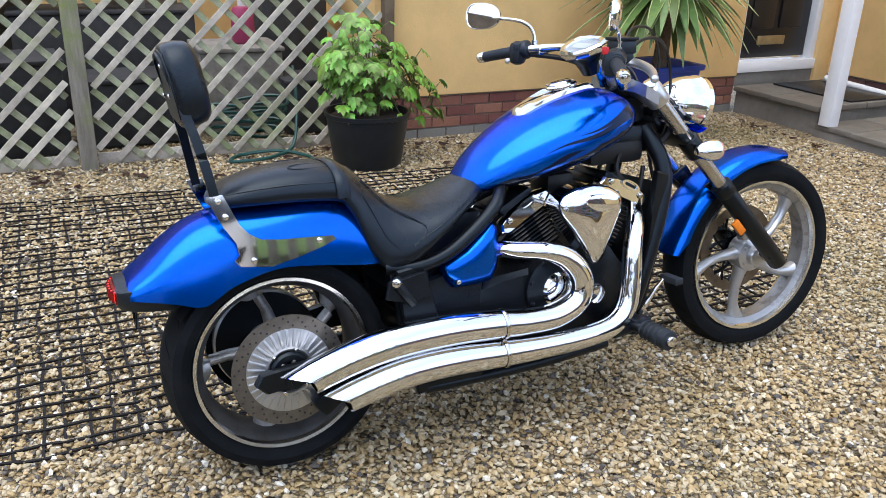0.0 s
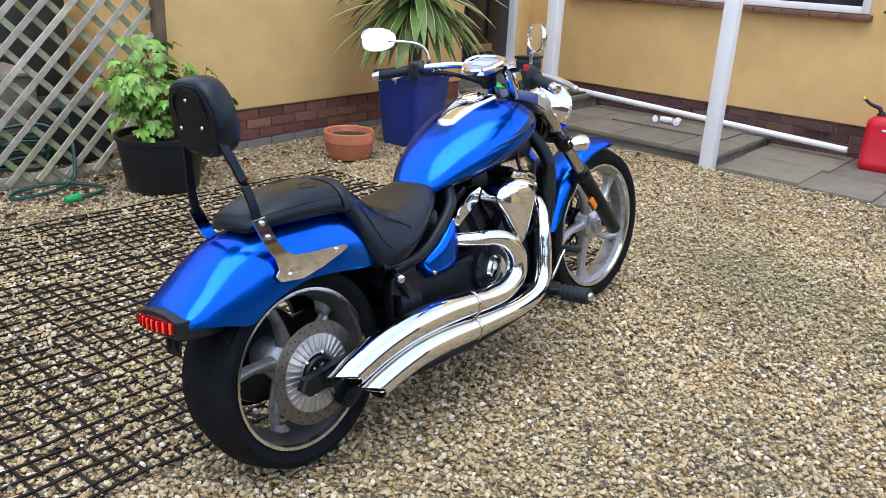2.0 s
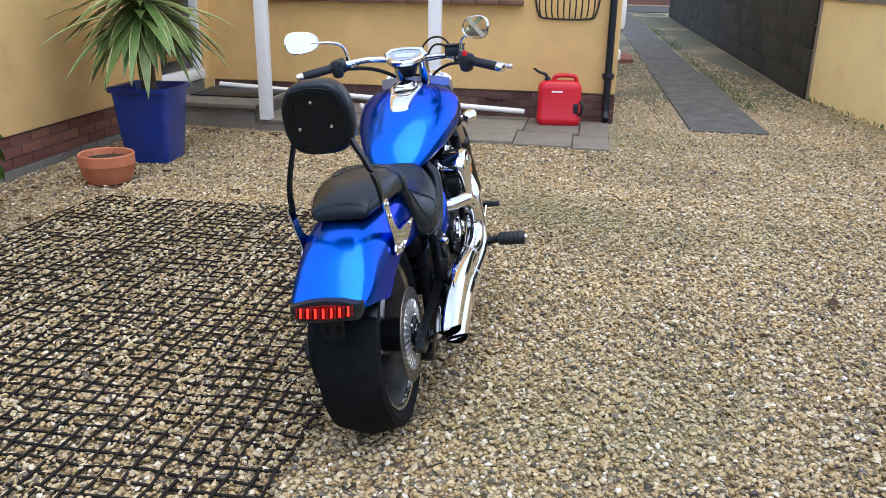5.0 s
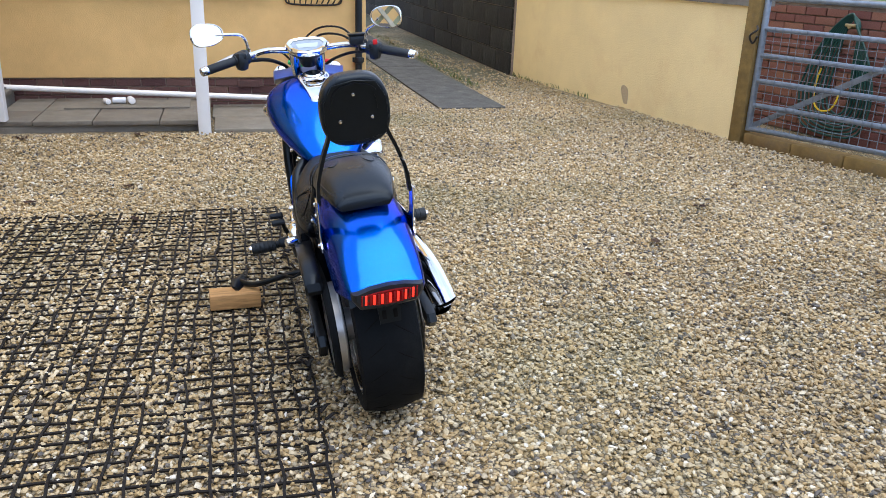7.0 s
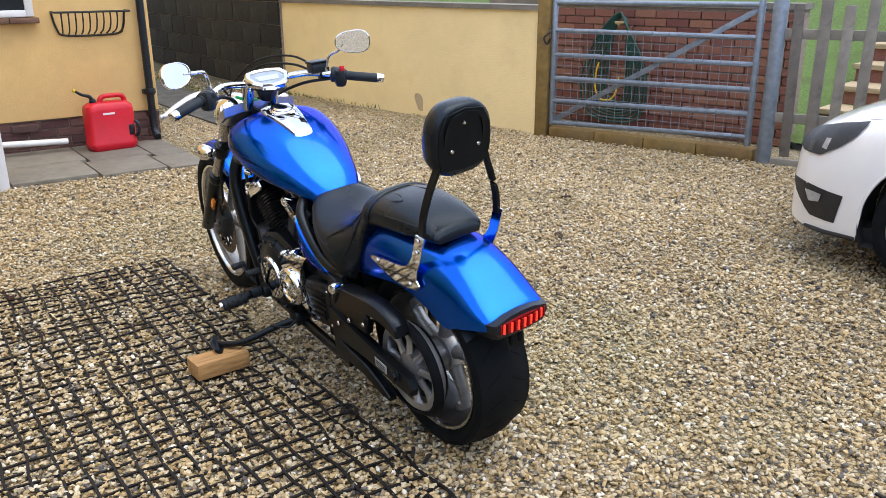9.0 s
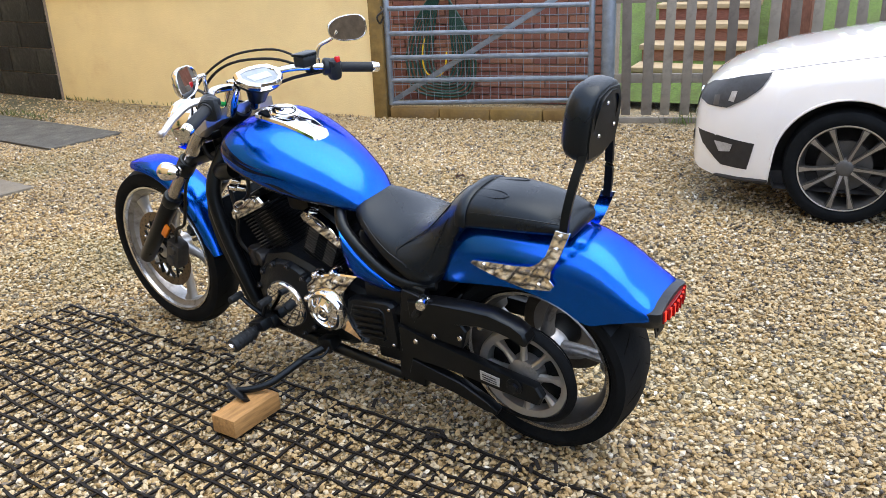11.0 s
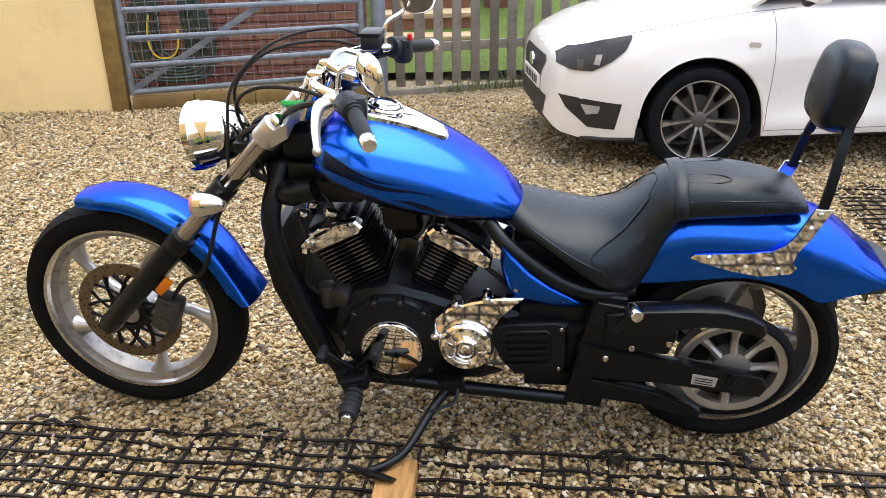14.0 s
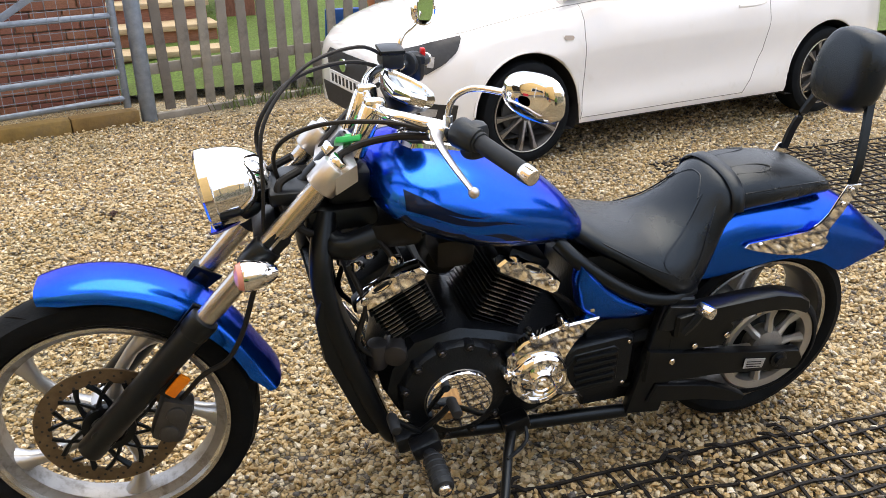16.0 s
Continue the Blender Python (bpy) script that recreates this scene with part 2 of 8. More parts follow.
WEED = shader("weed blade", (0.09, 0.13, 0.03), 0.6, vary=0.4, scale=20, random_tint=0.4, island=True)
STEM = shader("green brown stem", (0.14, 0.13, 0.05), 0.7, vary=0.3, scale=30)
BARK = shader("palm trunk", (0.13, 0.09, 0.055), 0.9, vary=0.4, scale=25, bump=0.8, bump_scale=60)
RED_PLASTIC = shader("red fuel can plastic", (0.56, 0.006, 0.022), 0.38, vary=0.15, scale=6, bump=0.08, bump_scale=40)
YELLOW_PLASTIC = shader("yellow plastic", (0.75, 0.52, 0.02), 0.4)
GREEN_HOSE = shader("dark green hose", (0.008, 0.06, 0.05), 0.4, vary=0.3, scale=20)
GREEN_PLASTIC = shader("bright green plastic", (0.01, 0.33, 0.09), 0.4)
STRIP = shader("mossy concrete strip", (0.078, 0.080, 0.076), 0.9, vary=0.45, scale=5, bump=0.45, bump_scale=90, dirt=(0.175, 0.17, 0.145), dirt_scale=4.5, dirt_at=(0.58, 0.72))
GRASS = shader("lawn grass", (0.085, 0.150, 0.022), 0.9, vary=0.5, scale=40, bump=0.9, bump_scale=120, dirt=(0.06, 0.085, 0.016), dirt_scale=2)
WOOD_RAW = shader("sawn softwood", (0.44, 0.25, 0.095), 0.7, vary=0.4, scale=9, stretch=(9, 1, 9), bump=0.2, bump_scale=40)
TIMBER_PALE = shader("pale step timber", (0.42, 0.33, 0.2), 0.8, vary=0.25, scale=8, stretch=(1, 6, 6), bump=0.3, bump_scale=40)
LEAF_DEAD = shader("dead brown leaf", (0.085, 0.045, 0.03), 0.85, vary=0.4, scale=40, random_tint=0.4)
BROWN_STUFF = shader("faded brown boards", (0.13, 0.095, 0.06), 0.85, vary=0.4, scale=6)
DARK_STUFF = shader("dark stored clutter", (0.03, 0.03, 0.032), 0.7, vary=0.5, scale=8)
PINK_PLASTIC = shader("magenta plastic", (0.30, 0.03, 0.10), 0.4)
ASPHALT = shader("road asphalt", (0.055, 0.055, 0.058), 0.9, vary=0.3, scale=30)
BLUE_PAINT = shader("blue painted board", (0.02, 0.10, 0.42), 0.5, vary=0.1, scale=6)

# ---------------------------------------------------------------- building helpers
def mesh_of(name, bm, material, smooth=True, angle=38):
    me = bpy.data.meshes.new(name)
    bmesh.ops.recalc_face_normals(bm, faces=bm.faces[:])
    bm.to_mesh(me)
    bm.free()
    for m in (material if isinstance(material, (list, tuple)) else (material,)):
        me.materials.append(m)
    if smooth:
        me.shade_smooth()
        me.set_sharp_from_angle(angle=radians(angle))
    return me


def part(name, bm, material, parent, label="", smooth=True, angle=38, m=None):
    """One mesh object under a thing or a part."""
    ob = new(name, mesh_of(name, bm, material, smooth, angle))
    ob.parent = parent
    if m is not None:
        ob.matrix_basis = m
    return tagged(ob, label)


def thing(name, label, category, m=None, group="", kind=""):
    ob = new(name)
    ob.empty_display_size = 0.1
    ob.matrix_basis = m if m is not None else Matrix()
    return tagged(ob, label, category, group, kind)


def solid(name, bm, material, label, category="", group="", kind="", m=None, smooth=True, angle=38):
    ob = new(name, mesh_of(name, bm, material, smooth, angle))
    if m is not None:
        ob.matrix_basis = m
    return tagged(ob, label, category, group, kind)


def BM():
    return bmesh.new()


def box(bm, c, s, rot=None, bevel=0.0):
    """A box by centre and size, with its edges rounded."""
    m = Matrix.Translation(c) @ (rot.to_4x4() if rot is not None else Matrix()) @ Matrix.Diagonal((*s, 1))
    r = bmesh.ops.create_cube(bm, size=1, matrix=m)
    if bevel > 0:
        es = list({e for v in r["verts"] for e in v.link_edges})
        bmesh.ops.bevel(bm, geom=es, offset=bevel, segments=2, affect="EDGES", profile=0.5)
    return bm


def between(bm, a, b, w, d, up=(0, 0, 1), bevel=0.0):
    """A bar of cross-section w x d from a to b."""
    a, b = Vector(a), Vector(b)
    y = (b - a).normalized()
    x = y.cross(Vector(up)).normalized()
    z = x.cross(y)
    rot = Matrix((x, y, z)).transposed()
    return box(bm, (a + b) / 2, (w, (b - a).length, d), rot, bevel)


def smooth_line(pts, steps=6):
    """Catmull-Rom through the points."""
    p = [Vector(q) for q in pts]
    if len(p) < 3 or steps < 2:
        return p
    p = [2 * p[0] - p[1]] + p + [2 * p[-1] - p[-2]]
    out = []
    for i in range(1, len(p) - 2):
        for k in range(steps):
            t = k / steps
            a, b, c, d = p[i - 1], p[i], p[i + 1], p[i + 2]
            out.append(0.5 * (2 * b + (c - a) * t + (2 * a - 5 * b + 4 * c - d) * t * t + (3 * b - a - 3 * c + d) * t ** 3))
    out.append(p[-2])
    return out


def loft(bm, rings, closed=True, caps=True):
    """Skin over rings of equally many points."""
    vs = [[bm.verts.new(q) for q in r] for r in rings]
    n = len(vs[0])
    for a, b in zip(vs, vs[1:]):
        for i in range(n if closed else n - 1):
            j = (i + 1) % n
            try:
                bm.faces.new((a[i], a[j], b[j], b[i]))
            except ValueError:
                pass
    if caps and closed:
        for r in (vs[0], vs[-1]):
            try:
                bm.faces.new(r)
            except ValueError:
                pass
    return vs


def tube(bm, pts, r, seg=12, steps=6, caps=True, squash=(1, 1)):
    """A round bar along a smoothed line; r may be a list along the given points."""
    line = smooth_line(pts, steps)
    n = len(line)
    if isinstance(r, (int, float)):
        rs = [r] * n
    else:
        rs = [float(np.interp(i / (n - 1) * (len(r) - 1), range(len(r)), r)) for i in range(n)]
    t0 = (line[1] - line[0]).normalized()
    x = t0.orthogonal().normalized()
    rings = []
    for i, p in enumerate(line):
        t = (line[min(i + 1, n - 1)] - line[max(i - 1, 0)]).normalized()
        x = (x - t * x.dot(t)).normalized()
        y = t.cross(x)
        rings.append([p + (x * math.cos(a) * squash[0] + y * math.sin(a) * squash[1]) * rs[i] for a in (2 * math.pi * k / seg for k in range(seg))])
    loft(bm, rings, True, caps)
    return bm


def cyl(bm, a, b, r0, r1=None, seg=20, bevel=0.0):
    """A drum from a to b, its ends rounded over by bevel."""
    r1 = r0 if r1 is None else r1
    a, b = Vector(a), Vector(b)
    t = (b - a).normalized()
    x = t.orthogonal().normalized()
    y = t.cross(x)
    h = (b - a).length
    prof = [(0, r0), (h, r1)] if bevel <= 0 else [(0, r0 - bevel), (bevel * 0.3, r0 - bevel * 0.3), (bevel, r0), (h - bevel, r1), (h - bevel * 0.3, r1 - bevel * 0.3), (h, r1 - bevel)]
    loft(bm, [[a + t * s + (x * math.cos(k) + y * math.sin(k)) * r for k in (2 * math.pi * i / seg for i in range(seg))] for s, r in prof])
    return bm


def lathe(bm, prof, a=(0, 0, 0), axis=(0, 0, 1), seg=32, closed=False):
    """Turns a profile of (radius, height) round an axis through a."""
    a, t = Vector(a), Vector(axis).normalized()
    x = t.orthogonal().normalized()
    y = t.cross(x)
    rings = [[a + t * h + (x * math.cos(k) + y * math.sin(k)) * max(r, 1e-5) for k in (2 * math.pi * i / seg for i in range(seg))] for r, h in prof]
    if closed:
        rings.append(rings[0])
    loft(bm, rings, True, False)
    bmesh.ops.remove_doubles(bm, verts=bm.verts[:], dist=1e-4)
    return bm


def plate(bm, outline, n, thick, bevel=0.0):
    """A flat outline given as 3D points, made thick along n (both ways)."""
    n = Vector(n).normalized()
    a = [Vector(p) - n * thick / 2 for p in outline]
    b = [Vector(p) + n * thick / 2 for p in outline]
    if bevel > 0:
        c = sum((Vector(p) for p in outline), Vector()) / len(outline)
        k = [Vector(p) + (c - Vector(p)).normalized() * bevel for p in outline]
        rings = [[p - n * thick / 2 for p in k], [q + n * bevel for q in a], [q - n * bevel for q in b], [p + n * thick / 2 for p in k]]
    else:
        rings = [a, b]
    loft(bm, rings)
    return bm


def grow(bm, rows, closed=False):
    return loft(bm, rows, closed, False)

# ---------------------------------------------------------------- ground and house
bm = BM()
bmesh.ops.create_grid(bm, x_segments=2, y_segments=2, size=160)
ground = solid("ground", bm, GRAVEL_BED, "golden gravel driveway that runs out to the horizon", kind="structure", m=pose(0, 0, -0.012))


def masonry(parent, origin, along, out, length, courses, mats, brick=(0.215, 0.065, 0.03), joint=0.010, seed=1, name="brick"):
    """Running bond of single bricks along a line, as parts of a wall; alike bricks share one mesh."""
    rnd = random.Random(seed)
    bl, bh, bd = brick
    a, o = Vector(along).normalized(), Vector(out).normalized()
    rot = Matrix((a, -o, Vector((0, 0, 1)))).transposed()
    shared = {}

    def piece(ln, mt):
        key = (round(ln, 3), mt.name)
        if key not in shared:
            b = BM()
            box(b, (0, 0, 0), (ln, bd, bh), None, 0.0)
            es = [e for e in b.edges if all(v.co.y < 0 for v in e.verts)]
            bmesh.ops.bevel(b, geom=es, offset=0.003, segments=1, affect="EDGES")
            shared[key] = mesh_of(name, b, mt, False)
        return shared[key]
    for c in range(courses):
        x = -(bl + joint) / 2 if c % 2 else 0.0
        while x < length - 0.03:
            x0, x1 = max(x, 0), min(x + bl, length)
            if x1 - x0 > 0.03:
                mt = mats[c] if isinstance(mats, list) else mats
                ob = new(name, piece(x1 - x0, mt))
                p = Vector(origin) + a * (x0 + x1) / 2 + o * rnd.uniform(-0.002, 0.002) + Vector((0, 0, c * (bh + joint) + bh / 2))
                ob.matrix_world = Matrix.Translation(p) @ rot.to_4x4()
                w = ob.matrix_world.copy()
                ob.parent = parent
                ob.matrix_parent_inverse = parent.matrix_world.inverted()
                ob.matrix_world = w
            x += bl + joint


# wall beside the pots: rendered above a plinth of brick
def rendered_wall(name, x0, x1, y0, y1, z0, z1, material, label):
    b = BM()
    box(b, ((x0 + x1) / 2, (y0 + y1) / 2, (z0 + z1) / 2), (x1 - x0, y1 - y0, z1 - z0), None, 0.006)
    return solid(name, b, material, label, kind="structure")


# house walls run on to 5 m, the unseen upper part added to darken reflections
wall_north = rendered_wall("wall_north", 1.66, 4.78, 3.232, 3.50, 0.285, 5.0, RENDER, "ochre rendered house wall above a red brick plinth")
b = BM()
box(b, (3.22, 3.385, 0.125), (3.12, 0.24, 0.33))
part("plinth_backing", b, MORTAR, wall_north)
rendered_wall("wall_north_lintel", 4.78, 5.68, 3.235, 3.50, 2.28, 5.0, RENDER, "ochre rendered wall over the front door")
rendered_wall("wall_north_end", 5.68, 5.855, 3.232, 3.50, 0.19, 5.0, RENDER, "ochre rendered wall between door and corner")
wall_west = rendered_wall("wall_west", 5.835, 6.10, -0.87, 3.232, 0.275, 5.0, RENDER, "ochre rendered porch wall above a dark brick plinth")
b = BM()
box(b, (5.985, 1.181, 0.125), (0.24, 4.10, 0.31))
part("plinth_backing", b, MORTAR, wall_west)
b = BM(); loft(b, [[(6.10, -0.87, z), (15.0, -0.66, z), (15.0, -0.40, z), (6.10, -0.62, z)] for z in (-0.05, 5.0)])
wall_south = solid("wall_south", b, RENDER, "ochre rendered side wall of the house along the drive", kind="structure", smooth=False)

# front door
door_1 = thing("door_1", "black panelled front door in a white frame", "door", kind="structure")
b = BM(); box(b, (5.23, 3.36, 1.36), (0.78, 0.05, 1.90), None, 0.004); part("door_leaf", b, BLACK_DOOR, door_1)
for x, z, h in ((5.07, 1.66, 0.9), (5.39, 1.66, 0.9), (5.07, 0.86, 0.42), (5.39, 0.86, 0.42)):
    b = BM(); box(b, (x, 3.328, z), (0.25, 0.02, h), None, 0.006); part("door_panel", b, BLACK_DOOR, door_1)
b = BM(); box(b, (5.19, 3.322, 0.555), (0.31, 0.02, 0.075), None, 0.008); part("letter_plate", b, BRASS, door_1, "dull brass letter plate")
for nm, c, s_ in (("frame_sill", (5.23, 3.31, 0.348), (0.90, 0.14, 0.085)), ("frame_post", (4.81, 3.335, 1.33), (0.06, 0.10, 1.88)), ("frame_post", (5.65, 3.325, 1.33), (0.06, 0.12, 1.88)), ("frame_head", (5.23, 3.335, 2.275), (0.90, 0.10, 0.05))):
    b = BM(); box(b, c, s_, None, 0.006); part(nm, b, UPVC, door_1, "white plastic frame")
b = BM(); box(b, (5.23, 3.36, 0.25), (0.90, 0.2, 0.115), None, 0.004); part("door_step", b, CONCRETE, door_1)

# porch window with its tile sill
window_1 = thing("window_1", "white framed house window over a dark tile sill", "window", kind="structure")
for i in range(12):
    b = BM(); box(b, (5.80, 0.155 + 0.226 * i, 1.10), (0.13, 0.221, 0.045), None, 0.006); part("sill_tile", b, TILE_SILL, window_1, "brown clay sill tile")
for y in (0.10, 1.40, 2.70):
    b = BM(); box(b, (5.815, y, 1.56), (0.05, 0.06, 0.86), None, 0.006); part("window_frame", b, UPVC, window_1)
for z in (1.155, 1.965):
    b = BM(); box(b, (5.814, 1.40, z), (0.05, 2.54, 0.055), None, 0.006); part("window_frame", b, UPVC, window_1)
GLASS_DARK = shader("window glass", (0.02, 0.025, 0.03), 0.05, spec=0.8)
for y in (0.75, 2.05):
    b = BM(); box(b, (5.822, y, 1.56), (0.012, 1.24, 0.76)); part("pane", b, GLASS_DARK, window_1)

# porch platforms of concrete with stone flags
def flag(parent, x0, x1, y0, y1, z0, z1):
    b = BM(); box(b, ((x0 + x1) / 2, (y0 + y1) / 2, (z0 + z1) / 2), (x1 - x0, y1 - y0, z1 - z0), None, 0.007)
    return part("flagstone", b, FLAG, parent)


porch_step = thing("porch_step", "raised porch step of grey stone flags on concrete", "step", kind="structure")
b = BM(); plate(b, [(4.78, 2.36, 0.07), (5.835, 2.36, 0.07), (5.835, 3.23, 0.07), (4.80, 3.23, 0.07)], (0, 0, 1), 0.19); part("riser", b, CONCRETE, porch_step)
for x0, x1, y0, y1 in ((4.74, 5.26, 2.33, 2.80), (5.27, 5.83, 2.33, 2.80), (4.76, 5.26, 2.81, 3.23), (5.27, 5.83, 2.81, 3.23)):
    flag(porch_step, x0, x1, y0, y1, 0.165, 0.207)
porch_floor = thing("porch_floor", "low porch platform of worn grey stone flags", "step", kind="structure")
b = BM(); box(b, (5.28, 1.50, 0.0), (1.10, 1.68, 0.096)); part("riser", b, CONCRETE, porch_floor)
ys = [0.63, 1.03, 1.55, 2.0, 2.325]
for i in range(4):
    for x0, x1 in ((4.675 + 0.015 * i, 5.20), (5.21, 5.83)):
        flag(porch_floor, x0, x1, ys[i] + 0.004, ys[i + 1] - 0.004, 0.048, 0.088)
porch_apron = thing("porch_apron", "flush path of large grey stone slabs along the wall", "path", kind="structure")
for x0, x1, y0, y1 in ((4.62, 5.2, 0.0, 0.60), (5.21, 5.83, -0.05, 0.62), (4.54, 5.1, -0.5, -0.01), (5.11, 5.83, -0.55, -0.06), (4.48, 5.0, -0.81, -0.51), (5.01, 5.75, -0.82, -0.56)):
    flag(porch_apron, x0, x1, y0, y1, -0.03, 0.018)
b = BM(); box(b, (5.43, 1.33, 0.096), (0.40, 1.04, 0.014), None, 0.006); solid("loose_slab", b, FLAG, "thin loose stone slab lying on the porch floor", "slab", m=pose(0, 0, 0.0))
b = BM(); box(b, (5.40, 2.76, 0.215), (0.55, 0.78, 0.014), None, 0.004); solid("door_mat", b, BLACK_PLASTIC, "black door mat on the porch step", "mat")

for x, y, foot_z in ((4.755, 2.235, 0.086), (4.605, 0.672, -0.04)):
    p = thing("porch_post", "square white painted timber porch post", "post", pose(x, y, 0), group="porch posts")
    b = BM(); box(b, (0, 0, (2.45 + foot_z) / 2), (0.10, 0.10, 2.45 - foot_z), None, 0.006); part("shaft", b, WHITE_PAINT, p)

# white pipe and fittings left on the porch
b = BM(); tube(b, [(5.66, 3.08, 0.250), (5.67, 1.5, 0.172), (5.68, -0.02, 0.098)], 0.026, 14, 3); solid("plastic_pipe", b, UPVC, "long white plastic pipe lying across the porch floor", "pipe")
fit_ = thing("pipe_fitting", "clear and white plastic pipe fittings on the porch floor", "fitting", pose(5.42, 1.36, 0.1035))
b = BM(); cyl(b, (0, 0, 0.03), (0, 0.11, 0.03), 0.028, seg=14, bevel=0.004); part("sleeve", b, CLEAR_WHITE, fit_)
b = BM(); cyl(b, (-0.06, -0.06, 0.032), (0.05, -0.03, 0.032), 0.030, seg=14, bevel=0.004); part("elbow", b, UPVC, fit_)
b = BM(); cyl(b, (-0.05, 0.14, 0.025), (0.03, 0.18, 0.025), 0.024, seg=14, bevel=0.004); part("socket", b, UPVC, fit_)

# rainwater pipe, hay rack, meter box, vent
dp = thing("drain_pipe", "black plastic rainwater pipe on the house corner", "drain pipe", pose(5.775, -0.79, 0))
b = BM(); tube(b, [(-0.08, 0, 0.045), (-0.02, 0, 0.09), (0, 0, 0.2), (0, 0, 0.5), (0, 0, 2.6)], 0.034, 14, 4); part("pipe", b, BLACK_PLASTIC, dp)
for z in (0.42, 1.35):
    b = BM(); cyl(b, (0, 0, z), (0, 0, z + 0.06), 0.043, seg=16, bevel=0.006); box(b, (0.035, 0, z + 0.03), (0.05, 0.11, 0.04)); part("bracket", b, BLACK_PLASTIC, dp)
rack = thing("hay_rack", "black wrought iron wall basket, empty", "wall basket", pose(5.835, -0.365, 0.96))
b = BM(); tube(b, [(-0.01, 0.30, 0.2), (-0.13, 0.30, 0.2), (-0.16, 0.255, 0.2), (-0.16, -0.255, 0.2), (-0.13, -0.30, 0.2), (-0.01, -0.30, 0.2)], 0.009, 8, 3); part("rim", b, IRON, rack)
b = BM(); tube(b, [(-0.008, 0.30, 0.2), (-0.008, 0.27, 0.06), (-0.008, 0.2, 0.005), (-0.008, -0.2, 0.005), (-0.008, -0.27, 0.06), (-0.008, -0.30, 0.2)], 0.009, 8, 4); part("back_rail", b, IRON, rack)
for i in range(10):
    y = -0.252 + 0.056 * i
    d = 0.02 + 0.13 * (1 - (y / 0.30) ** 2) ** 0.5
    b = BM(); tube(b, [(-0.16, y, 0.2), (-0.15, y, 0.12), (-0.10, y * 0.97, 0.05), (-0.012, y * 0.92, 0.015)], 0.007, 6, 3); part("bar", b, IRON, rack)
mb = thing("meter_box", "white plastic meter box on the side wall", "meter box", pose(7.2, -0.852, 0, 0, 0, 1.35))
b = BM(); box(b, (0, -0.045, 0.975), (0.42, 0.10, 0.33), None, 0.014); part("cover", b, UPVC, mb)
b = BM(); box(b, (0, -0.099, 0.975), (0.36, 0.012, 0.27), None, 0.004); part("hatch", b, UPVC, mb)
b = BM(); tube(b, [(-0.1, -0.03, 0.82), (-0.1, -0.03, 0.66), (-0.1, -0.03, 0.50)], 0.016, 8, 2); part("conduit", b, BLACK_PLASTIC, mb)
jb = thing("junction_box", "small white plastic box low on the side wall", "junction box", pose(7.2, -0.852, 0, 0, 0, 1.35))
b = BM(); box(b, (0, -0.04, 0.525), (0.30, 0.09, 0.10), None, 0.010); part("cover", b, UPVC, jb)
b = BM(); tube(b, [(0.0, -0.02, 0.49), (0.0, -0.02, 0.2), (0.0, -0.02, -0.02)], 0.016, 8, 2); part("conduit", b, BLACK_PLASTIC, jb)
vb = thing("air_brick", "terracotta air brick in the plinth", "vent", pose(5.838, 0.27, 0.214))
b = BM(); box(b, (0.0, 0, 0), (0.024, 0.205, 0.062), None, 0.002); part("face", b, BRICK_DARK, vb)
b = BM()
for i in range(9):
    for k in (-0.017, 0.004, 0.022):
        box(b, (-0.0125, -0.085 + i * 0.021, k - 0.002), (0.004, 0.009, 0.009))
part("holes", b, DARK_STUFF, vb)
b = BM(); box(b, (11.9, -1.04, 0.02), (1.1, 0.55, 0.09), None, 0.01); solid("brick_ledge", b, BRICK, "low red brick ledge against the side wall", "ledge")

# plain dark wall, unseen, added far behind the yard to darken mirror and chrome reflections
rendered_wall("wall_unseen_back", -10.3, -10.0, -16.0, 6.0, -0.05, 2.6, BROWN_STUFF, "plain dark wall added unseen behind the yard to darken reflections")

# concrete strip of the side drive
drive_strip = thing("path_strip", "long weathered concrete strip in the gravel side drive", "path", kind="structure")
x = 5.6
for ln in (3.2, 3.4, 3.6, 3.6, 4.0, 4.0):
    b = BM(); sk = 0.014 * (x - 5.6)
    plate(b, [(x, -1.58 + sk, -0.020), (x + ln - 0.02, -1.58 + sk + 0.014 * ln, -0.020), (x + ln - 0.02, -2.28 + sk + 0.014 * ln, -0.020), (x, -2.28 + sk, -0.020)], (0, 0, 1), 0.05, 0.006)
    part("slab", b, STRIP, drive_strip)
    x += ln
rnd = random.Random(31)
edge = [(7.3 + 0.25 * math.sin(5 * k) + rnd.uniform(-0.3, 0.3), -0.88 - 2.2 * k / 24) for k in range(25)]
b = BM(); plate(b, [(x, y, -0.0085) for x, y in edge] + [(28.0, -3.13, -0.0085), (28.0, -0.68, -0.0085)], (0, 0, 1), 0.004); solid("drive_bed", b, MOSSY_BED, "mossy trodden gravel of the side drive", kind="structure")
b = BM(); box(b, (31.0, 0, 0.004), (5.0, 40, 0.03)); solid("road", b, ASPHALT, "grey asphalt road at the end of the drive", kind="structure")
b = BM(); box(b, (36.0, 0, 1.2), (0.4, 60, 2.6)); solid("backdrop_wall", b, BRICK_DARK, "distant brick wall over the road", kind="structure")

